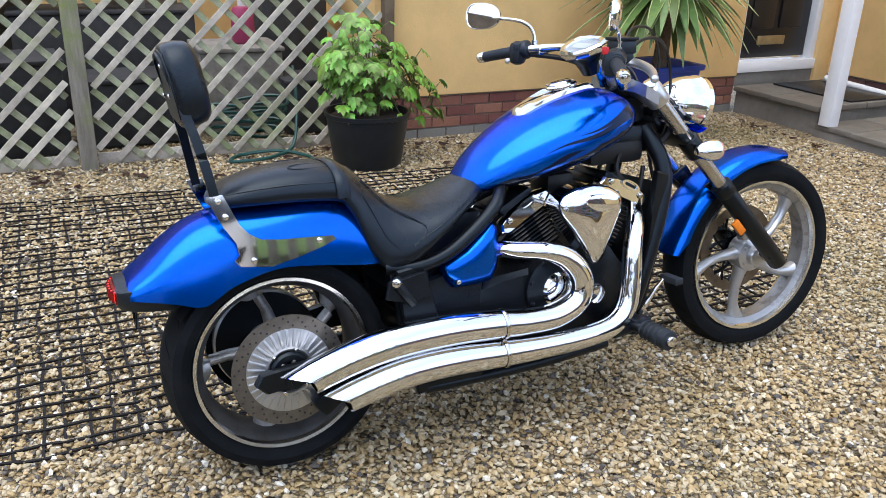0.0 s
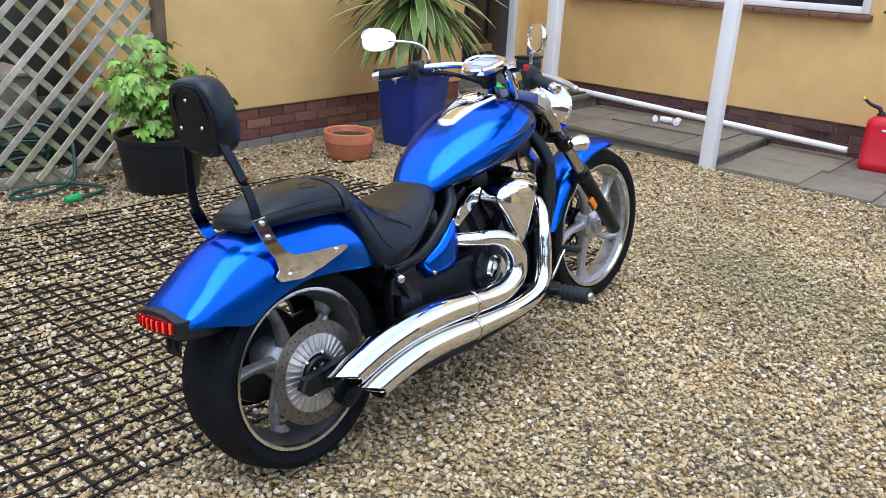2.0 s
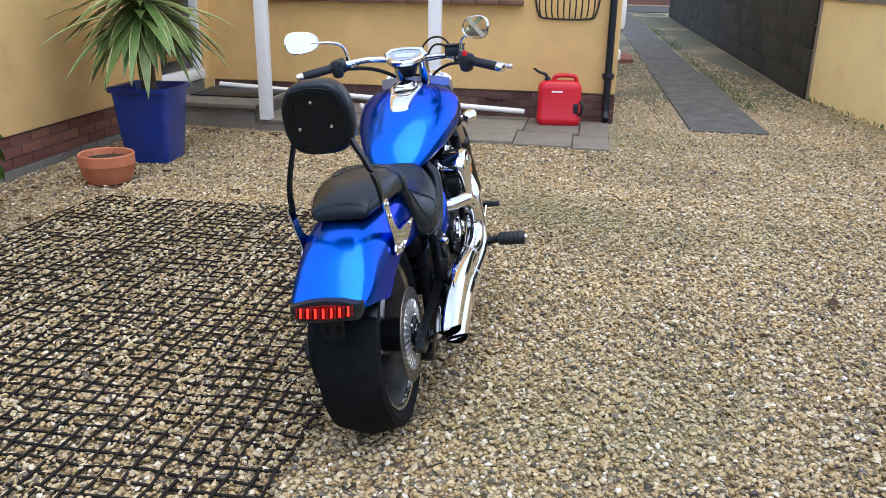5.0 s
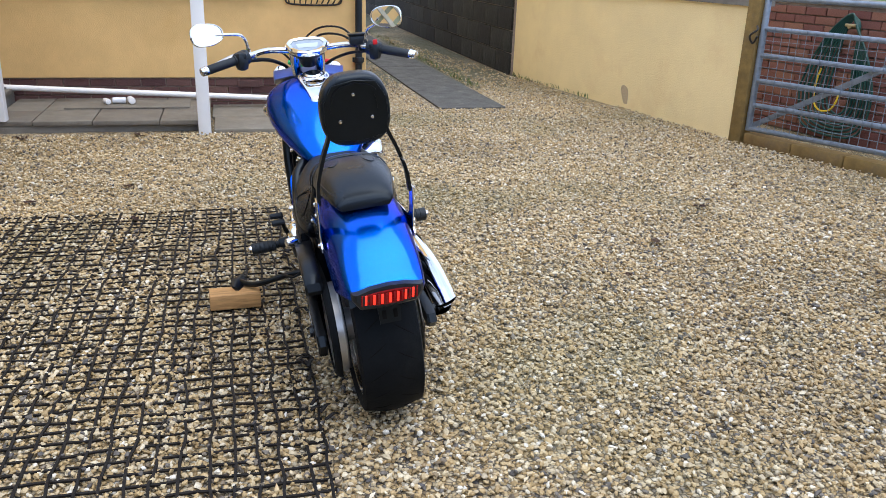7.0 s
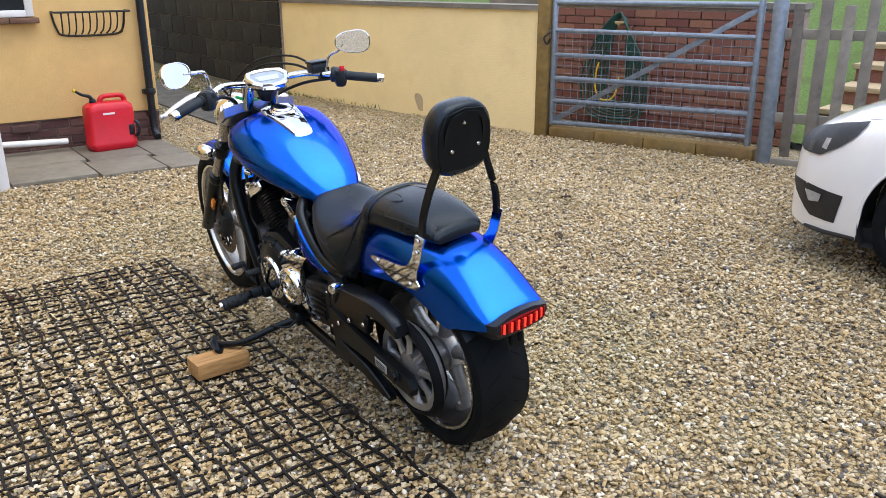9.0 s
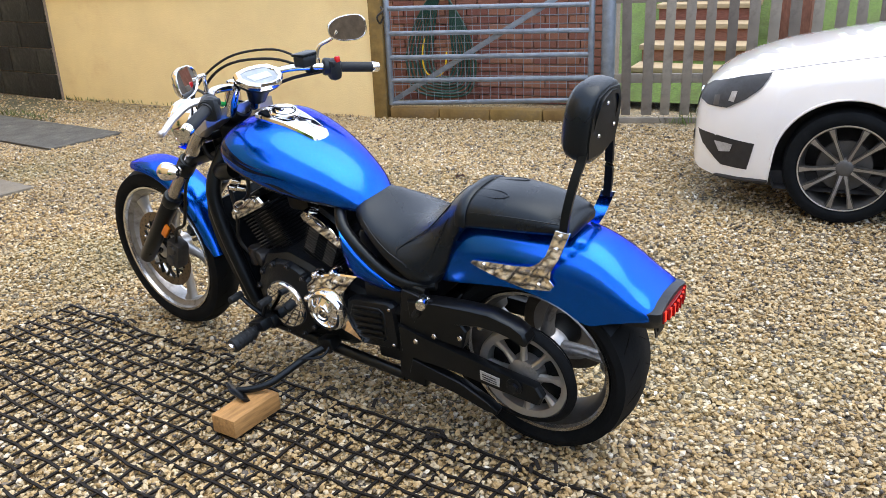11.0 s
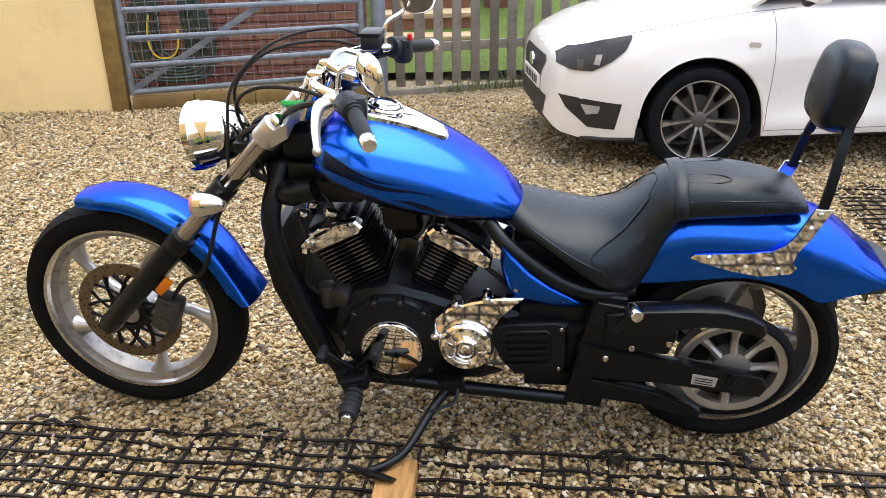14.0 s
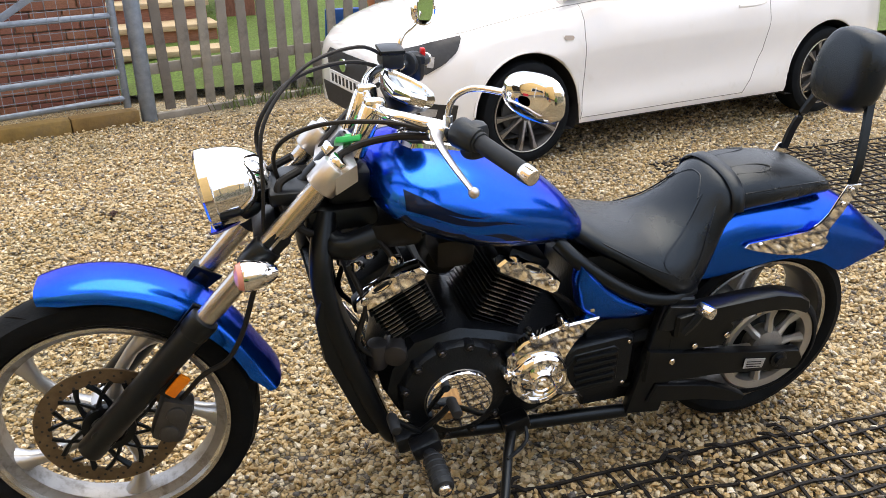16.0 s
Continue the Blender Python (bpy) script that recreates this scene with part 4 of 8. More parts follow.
for i in range(150):
    a = i * 2.39996 + rnd.uniform(-0.2, 0.2)
    old = i >= 105
    e = rnd.uniform(-0.85, 0.1) if old else rnd.uniform(-0.75, 1.35)
    ln = rnd.uniform(0.62, 0.80) if old else rnd.uniform(0.44, 0.66)
    w = rnd.uniform(0.028, 0.042)
    d = Vector((math.cos(a), math.sin(a), 0))
    s = Vector((-math.sin(a), math.cos(a), 0))
    p = Vector((0, 0, 0.57 + 0.16 * (i % 11) / 11)) + d * 0.03
    rows, dirv = [], (d * math.cos(e) + Vector((0, 0, math.sin(e)))).normalized()
    for k in range(7):
        t = k / 6
        ww = w * (1.0 if t < 0.5 else 1.0 - ((t - 0.5) / 0.5) ** 1.5) + 0.0008
        rows.append((p.copy(), ww))
        p = p + dirv * ln / 6
        dirv = (dirv + Vector((0, 0, -0.10 - 0.06 * t))).normalized()
    up_ = Vector((0, 0, 0.004))
    grow(green, [[q - s * ww * 0.86 - up_, q + Vector((0, 0, -0.003)), q + s * ww * 0.86 - up_] for q, ww in rows])
    for sg in (-1, 1):
        grow(cream, [[q + s * sg * ww * 0.86 - up_, q + s * sg * ww] for q, ww in rows])
part("leaf_green", green, LEAF_PALM, palm)
part("leaf_margin", cream, LEAF_EDGE, palm, "cream leaf margins")

# red fuel can by the wall
can = thing("fuel_can", "red plastic fuel can with a black spout", "fuel can", pose(5.55, -0.35, 0.018, 0, 0, 6))
def rr(hx, hy, z, r, n=5):
    pts = []
    for cx, cy, a0 in ((1, 1, 0), (-1, 1, 90), (-1, -1, 180), (1, -1, 270)):
        for k in range(n):
            a = radians(a0 + 90 * k / (n - 1))
            pts.append((cx * (hx - r) + r * math.cos(a), cy * (hy - r) + r * math.sin(a), z))
    return pts
b = BM(); loft(b, [rr(0.09, 0.185, 0.0, 0.05), rr(0.10, 0.20, 0.015, 0.06), rr(0.105, 0.205, 0.06, 0.06), rr(0.10, 0.20, 0.07, 0.06), rr(0.10, 0.20, 0.335, 0.06), rr(0.095, 0.192, 0.375, 0.06), rr(0.078, 0.155, 0.402, 0.05), rr(0.05, 0.12, 0.408, 0.04)]); part("body", b, RED_PLASTIC, can)
b = BM(); tube(b, [(0, -0.155, 0.385), (0, -0.14, 0.435), (0, -0.10, 0.452), (0, 0.01, 0.452), (0, 0.05, 0.435), (0, 0.065, 0.39)], 0.021, 10, 4, squash=(1.0, 1.0)); part("handle", b, RED_PLASTIC, can)
b = BM(); tube(b, [(-0.09, -0.185, 0.10), (-0.12, -0.20, 0.13), (-0.12, -0.205, 0.2), (-0.09, -0.19, 0.23)], 0.014, 8, 4); box(b, (-0.098, -0.15, 0.16), (0.012, 0.05, 0.09), None, 0.005); part("side_grip", b, BLACK_PLASTIC, can)
b = BM(); cyl(b, (0, 0.10, 0.37), (0, 0.125, 0.43), 0.028, seg=14, bevel=0.005); tube(b, [(0, 0.12, 0.42), (0, 0.14, 0.46), (0, 0.20, 0.48), (0, 0.25, 0.515)], [0.018, 0.015, 0.013, 0.011], 10, 4); part("spout", b, BLACK_PLASTIC, can)
b = BM(); cyl(b, (0, 0.25, 0.513), (0, 0.268, 0.524), 0.014, seg=10, bevel=0.003); part("spout_cap", b, YELLOW_PLASTIC, can, "yellow spout cap")
b = BM(); box(b, (-0.101, 0.03, 0.315), (0.003, 0.10, 0.016)); part("label_bar", b, UPVC, can, "small white label strip")

# ---------------------------------------------------------------- plastic ground mesh
def ground_net(name, x0, x1, y0, y1, cell, skew, seed, label, m=None):
    """Woven net: flat wavy strands in two layers that rise and dip over the stones."""
    rnd = random.Random(seed)
    ob = thing(name, label, "ground mesh", m)

    def zz(x, y):
        return 0.0055 + 0.009 * noise.noise(Vector((x * 5, y * 5, seed)))

    def strand(pts, w, h):
        b = BM()
        rings = []
        for i, p in enumerate(pts):
            d = (pts[min(i + 1, len(pts) - 1)] - pts[max(i - 1, 0)]).normalized()
            s = Vector((-d.y, d.x, 0)) * w / 2
            u = Vector((0, 0, h / 2))
            rings.append([p + s - u, p + s + u, p - s + u, p - s - u])
        loft(b, rings)
        part("strand", b, NET_PLASTIC, ob, smooth=False)
    nx, ny = int((x1 - x0) / cell), int((y1 - y0) / cell)
    for i in range(nx + 1):
        pts = []
        o = rnd.uniform(-0.005, 0.005)
        for k in range(int((y1 - y0) / 0.05) + 1):
            y = y0 + k * 0.05
            yy = y + skew * (x1 - (x0 + i * cell)) * (y - y0) / (y1 - y0)
            x = x0 + i * cell + o + 0.014 * noise.noise(Vector((i * 3.1, y * 1.3, seed))) + 0.015 * noise.noise(Vector((i * 1.7, y * 8, seed)))
            pts.append(Vector((x, yy, zz(x, yy))))
        strand(pts, 0.0088, 0.006)
    for j in range(ny + 1):
        pts = []
        o = rnd.uniform(-0.005, 0.005)
        for k in range(int((x1 - x0) / 0.05) + 1):
            x = x0 + k * 0.05
            y = y0 + j * cell + o + 0.014 * noise.noise(Vector((x * 1.3, j * 3.7, seed + 5))) + 0.015 * noise.noise(Vector((x * 8, j * 1.7, seed + 5)))
            y = y + skew * (x1 - x) * (y - y0) / (y1 - y0)
            pts.append(Vector((x, y, zz(x, y) + 0.003)))
        strand(pts, 0.0088, 0.006)
    for i in range(30):
        x = x0 + rnd.uniform(0.2, 0.95) * (x1 - x0)
        y = y0 + rnd.uniform(-0.02, 0.015)
        a = rnd.uniform(0, 6.28)
        strand([Vector((x, y, 0.02)), Vector((x + 0.03 * math.cos(a), y + 0.03 * math.sin(a), 0.03)), Vector((x + 0.06 * math.cos(a), y + 0.05 * math.sin(a), 0.022))], 0.012, 0.004)
    return ob


ground_net("plastic_mesh", -2.0, 2.37, 0.225, 2.42, 0.0655, 0.068, 3, "black plastic grid mesh laid over the gravel")
ground_net("plastic_mesh", -3.6, -0.95, -2.2, -0.75, 0.0655, 0.0, 8, "second sheet of black plastic grid mesh on gravel")

# timber block under the stand
wb = thing("timber_block", "sawn offcut of orange-brown timber on the mesh", "timber block", pose(0.915, 0.482, 0.014, 0, 0, 3))
b = BM(); box(b, (0, 0, 0.034), (0.100, 0.205, 0.062), None, 0.003); part("block", b, WOOD_RAW, wb)

# dead leaves on the gravel
rnd = random.Random(21)
def dead_leaf(x, y, s):
    b = BM()
    pts = []
    for i in range(9):
        a = 2 * math.pi * i / 9
        r = s * rnd.uniform(0.55, 1.0)
        pts.append(Vector((r * math.cos(a), r * 0.65 * math.sin(a), rnd.uniform(0.004, 0.02))))
    c = b.verts.new((0, 0, 0.012))
    v = [b.verts.new(p) for p in pts]
    for i in range(9):
        b.faces.new((c, v[i], v[(i + 1) % 9]))
    bmesh.ops.solidify(b, geom=b.faces[:], thickness=0.002)
    solid("dead_leaf", b, LEAF_DEAD, "curled dark brown dead leaf on the gravel", "leaf", group="dead leaves on the gravel", m=pose(x, y, 0.008, 0, 0, rnd.uniform(0, 360)))
for x, y in ((2.385, -2.866), (1.98, -2.346), (1.388, -1.726), (3.305, -0.271), (0.95, -1.35), (2.9, 1.1), (2.6, 1.6), (-0.35, 2.75), (0.0, 2.85), (0.4, 2.7), (1.6, 2.35), (1.75, 2.5), (2.05, 2.9), (3.0, 2.3), (-0.5, 2.9), (4.5, 1.2), (4.4, 2.0), (0.65, 2.45), (3.2, -3.0), (2.2, 1.0), (4.5, 2.6)):
    dead_leaf(x, y, rnd.uniform(0.03, 0.055))
for i in range(46):
    dead_leaf(rnd.uniform(-1.3, 2.4), 3.12 - abs(rnd.gauss(0, 0.16)), rnd.uniform(0.025, 0.05))
for i in range(22):
    dead_leaf(4.50 - abs(rnd.gauss(0, 0.09)), rnd.uniform(0.4, 3.0), rnd.uniform(0.02, 0.04))

# ---------------------------------------------------------------- motorcycle: materials
def paint_shader():
    """Candy blue over metal flake under clear lacquer; dark flame tongues and painted-in shade cover the lower flanks.
    """
    m = bpy.data.materials.new("candy blue flame and shade paint")
    m.use_nodes = True
    n, l = m.node_tree.nodes, m.node_tree.links
    b = n["Principled BSDF"]
    tc = n.new("ShaderNodeTexCoord")
    sep = n.new("ShaderNodeSeparateXYZ")
    l.new(tc.outputs["Object"], sep.inputs[0])

    def op(kind, a, c=None, d=None):
        k = n.new("ShaderNodeMath")
        k.operation = kind
        for i, v in enumerate((a, c, d)):
            if v is None:
                continue
            if isinstance(v, (int, float)):
                k.inputs[i].default_value = v
            else:
                l.new(v, k.inputs[i])
        return k.outputs[0]
    u, w = sep.outputs["X"], sep.outputs["Z"]

    def soft(v, e=0.0008):
        k = n.new("ShaderNodeMapRange")
        k.inputs["From Min"].default_value, k.inputs["From Max"].default_value = -e, e
        l.new(v, k.inputs["Value"])
        return k.outputs["Result"]
    # dark field, flame graphic and flank shade in one, below a wavy line that falls from the front of the flank to its
    # rear foot
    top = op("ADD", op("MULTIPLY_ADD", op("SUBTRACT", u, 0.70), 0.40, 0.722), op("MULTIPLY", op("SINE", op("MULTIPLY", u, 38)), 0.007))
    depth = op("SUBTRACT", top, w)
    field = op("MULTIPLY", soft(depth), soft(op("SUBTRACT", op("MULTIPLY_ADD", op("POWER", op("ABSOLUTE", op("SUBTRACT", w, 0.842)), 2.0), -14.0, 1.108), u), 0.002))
    # two loose tongues over it, tapering to the rear
    for u0, w0, th in ((0.90, 0.842, 0.012), (0.80, 0.794, 0.010)):
        c = op("ADD", op("MULTIPLY_ADD", op("SUBTRACT", u, u0), 0.34, w0), op("MULTIPLY", op("SINE", op("MULTIPLY_ADD", u, 30, 1.0)), 0.005))
        t = op("MULTIPLY", op("SUBTRACT", u, u0), th / 0.22)
        field = op("MAXIMUM", field, op("MULTIPLY", soft(op("SUBTRACT", t, op("ABSOLUTE", op("SUBTRACT", w, c)))), op("LESS_THAN", u, 1.09)))
    # blue drops left open in the field
    gap = None
    for u0, w0, ln, th in ((1.055, 0.862, 0.034, 0.010), (1.000, 0.838, 0.044, 0.010), (1.010, 0.806, 0.036, 0.007), (0.915, 0.796, 0.050, 0.008), (0.925, 0.766, 0.046, 0.006), (0.830, 0.757, 0.050, 0.006)):
        x = op("MULTIPLY", op("SUBTRACT", u, u0), 1.0 / ln)
        y = op("MULTIPLY", op("SUBTRACT", w, op("MULTIPLY_ADD", op("SUBTRACT", u, u0), 0.40, w0)), 1.0 / th)
        d = op("ADD", op("MULTIPLY", x, x), op("MULTIPLY", y, y))
        hole = op("LESS_THAN", d, 1.0)
        gap = hole if gap is None else op("MAXIMUM", gap, hole)
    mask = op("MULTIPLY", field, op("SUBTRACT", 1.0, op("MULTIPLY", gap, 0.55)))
    flake = n.new("ShaderNodeTexNoise")
    flake.inputs["Scale"].default_value, flake.inputs["Detail"].default_value = 900, 2
    l.new(tc.outputs["Object"], flake.inputs["Vector"])
    fr = n.new("ShaderNodeValToRGB")
    fr.color_ramp.elements[0].position, fr.color_ramp.elements[0].color = 0.3, (0.0002, 0.074, 0.53, 1)
    fr.color_ramp.elements[1].position, fr.color_ramp.elements[1].color = 0.7, (0.0004, 0.145, 0.83, 1)
    l.new(flake.outputs["Fac"], fr.inputs["Fac"])
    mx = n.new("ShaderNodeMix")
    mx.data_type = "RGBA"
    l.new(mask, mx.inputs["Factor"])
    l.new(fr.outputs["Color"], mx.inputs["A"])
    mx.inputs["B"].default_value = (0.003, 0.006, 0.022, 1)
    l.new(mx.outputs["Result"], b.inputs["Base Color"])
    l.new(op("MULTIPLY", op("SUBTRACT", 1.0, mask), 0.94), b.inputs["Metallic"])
    b.inputs["Specular IOR Level"].default_value = 0.3
    b.inputs["Specular Tint"].default_value = (0.004, 0.21, 0.70, 1)
    b.inputs["Roughness"].default_value = 0.22
    b.inputs["Coat Weight"].default_value = 0.36
    b.inputs["Coat Roughness"].default_value = 0.025
    return m


FLAME_SHADE_BLUE = paint_shader()
BLUE = shader("candy blue paint", (0.0003, 0.109, 0.68), 0.23, metal=0.94, coat=0.32, vary=0.12, scale=600)
BLUE.node_tree.nodes["Principled BSDF"].inputs["Specular Tint"].default_value = (0.004, 0.21, 0.70, 1)
CHROME = shader("chrome plate", (0.82, 0.83, 0.845), 0.045, metal=1.0, vary=0.03, scale=6, rough_vary=0.03)
FORK_STEEL = shader("dull fork tube steel", (0.50, 0.49, 0.48), 0.24, metal=1.0, vary=0.08, scale=20, rough_vary=0.06)
CHROME_WORN = shader("dusty chrome", (0.72, 0.70, 0.66), 0.12, metal=1.0, vary=0.1, scale=30, rough_vary=0.06)
POLISHED = shader("polished rim lip", (0.68, 0.68, 0.67), 0.22, metal=1.0, vary=0.1, scale=20)
# two darker copies of the silver wheel paint, shade put into the colour
ALLOY_DEEP_SHADE = shader("dusty rim paint darkened as shade", (0.095, 0.097, 0.10), 0.5, metal=0.6, vary=0.2, scale=14, dirt=(0.07, 0.06, 0.05), dirt_scale=20, dirt_at=(0.5, 0.75))
ALLOY_SHADE = shader("silver wheel paint shaded copy", (0.33, 0.335, 0.34), 0.42, metal=0.7, vary=0.15, scale=14, rough_vary=0.08, dirt=(0.09, 0.08, 0.07), dirt_scale=20, dirt_at=(0.5, 0.75))
ALLOY = shader("silver wheel paint", (0.50, 0.51, 0.52), 0.32, metal=0.8, coat=0.2, vary=0.12, scale=14, rough_vary=0.08)
STEEL = shader("brake disc steel", (0.36, 0.33, 0.29), 0.42, metal=0.9, vary=0.2, scale=40, bump=0.05, bump_scale=200)
DISC_GREY = shader("worn grey disc steel", (0.17, 0.155, 0.135), 0.42, metal=0.85, vary=0.25, scale=40)
DISC_BROWN = shader("browned disc steel", (0.20, 0.155, 0.105), 0.45, metal=0.8, vary=0.25, scale=40)
SATIN = shader("satin black frame paint", (0.0045, 0.005, 0.0062), 0.32, spec=0.34, vary=0.3, scale=20, bump=0.03, bump_scale=120)
CASE = shader("black engine casting", (0.006, 0.007, 0.0095), 0.33, spec=0.34, vary=0.35, scale=18, bump=0.15, bump_scale=160)
FIN_EDGE = shader("bare fin edge", (0.20, 0.20, 0.205), 0.42, metal=0.8, vary=0.2, scale=60)
RUBBER = shader("tyre rubber", (0.006, 0.0065, 0.0075), 0.72, spec=0.14, vary=0.35, scale=12, bump=0.12, bump_scale=120, dirt=(0.015, 0.015, 0.015), dirt_scale=9, dirt_at=(0.55, 0.85))
GROOVE = shader("tyre groove", (0.006, 0.006, 0.006), 0.9, spec=0.1)
GRIP = shader("ribbed grip rubber", (0.014, 0.015, 0.018), 0.6, vary=0.2, scale=30)
VINYL = shader("black seat vinyl", (0.006, 0.0075, 0.0105), 0.28, spec=0.40, vary=0.2, scale=10, bump=0.12, bump_scale=330, rough_vary=0.08)
for black in (SATIN, CASE, RUBBER, VINYL, GRIP, BLACK_PLASTIC):
    black.node_tree.nodes["Principled BSDF"].inputs["Specular Tint"].default_value = (0.70, 0.86, 1.0, 1)
MIRROR = shader("mirror glass", (0.9, 0.9, 0.9), 0.01, metal=1.0)
LCD = shader("dial face", (0.30, 0.36, 0.42), 0.15, vary=0.2, scale=30)
AMBER = shader("amber reflector", (0.75, 0.20, 0.01), 0.2, vary=0.1, scale=60)
PINK_LENS = shader("pale indicator lens", (0.70, 0.30, 0.25), 0.15)
RED_LENS = shader("red lamp lens", (0.20, 0.006, 0.008), 0.12, vary=0.2, scale=40)
HOSE_BLACK = shader("black cable sleeve", (0.010, 0.010, 0.010), 0.5, spec=0.3, vary=0.2, scale=30)
GREEN_TAPE = shader("green tape", (0.0, 0.42, 0.09), 0.45)
RED_SWITCH = shader("red switch", (0.6, 0.01, 0.015), 0.4)
LED = bpy.data.materials.new("lit red lamp")
LED.use_nodes = True
LED.node_tree.nodes["Principled BSDF"].inputs["Base Color"].default_value = (0.8, 0.02, 0.01, 1)
LED.node_tree.nodes["Principled BSDF"].inputs["Emission Color"].default_value = (1.0, 0.035, 0.015, 1)
LED.node_tree.nodes["Principled BSDF"].inputs["Emission Strength"].default_value = 0.85

# ---------------------------------------------------------------- motorcycle: frame of reference
# x forward from the rear axle, y to the rider's left, z up the machine, which leans on its stand
BIKE = Matrix.Translation((0, -0.005, 0)) @ Matrix.Rotation(radians(0.5), 4, "Z") @ Matrix.Rotation(radians(-7.5), 4, "X")
bike = thing("motorcycle", "metallic blue cruiser motorcycle with chrome pipes on its side stand", "motorcycle", BIKE)
STEER_AXIS = Vector((-0.684, 0, 0.73))
STEER_AT = Vector((1.19, 0, 0.94))
STEER = Matrix.Translation(STEER_AT) @ Matrix.Rotation(radians(-3.5), 4, STEER_AXIS) @ Matrix.Translation(-STEER_AT)


def bpart(name, bm, material, parent=None, label="", steered=False, angle=38, smooth=True):
    if steered:
        bmesh.ops.transform(bm, matrix=STEER, verts=bm.verts[:])
    return part(name, bm, material, parent or bike, label, smooth, angle)


def oval(a, wt, wb, wm, nu=2.3, nl=2.6, seg=28):
    """A closed cross-section: half-width a, widest at wm, from wb up to wt."""
    pts = []
    for i in range(seg):
        t = 2 * math.pi * i / seg
        c, s = math.cos(t), math.sin(t)
        if s >= 0:
            pts.append((math.copysign(abs(c) ** (2 / nu), c) * a, wm + (wt - wm) * abs(s) ** (2 / nu)))
        else:
            pts.append((math.copysign(abs(c) ** (2 / nl), c) * a, wm - (wm - wb) * abs(s) ** (2 / nl)))
    return pts


def dense(st, k=4):
    """Stations filled in by a smooth curve."""
    a = np.array(st, float)
    n = len(a)
    out = []
    for i in range(n - 1):
        p0, p1, p2, p3 = a[max(i - 1, 0)], a[i], a[i + 1], a[min(i + 2, n - 1)]
        for j in range(k):
            t = j / k
            out.append(0.5 * (2 * p1 + (p2 - p0) * t + (2 * p0 - 5 * p1 + 4 * p2 - p3) * t * t + (3 * p1 - p0 - 3 * p2 + p3) * t ** 3))
    out.append(a[-1])
    return out


def bolt(bm, p, d, r=0.008, h=0.006):
    p, d = Vector(p), Vector(d).normalized()
    cyl(bm, p, p + d * h, r, r * 0.9, 10, h * 0.4)


def shell(bm, sections, thick):
    """An open arch made thick: each section runs from one lower edge over the crest to the other."""
    rings = []
    for sec in sections:
        c = sum((Vector(p) for p in sec), Vector()) / len(sec)
        inner = []
        for p in sec:
            d = c - Vector(p)
            inner.append(Vector(p) + d.normalized() * thick)
        rings.append([Vector(p) for p in sec] + inner[::-1])
    loft(bm, rings)


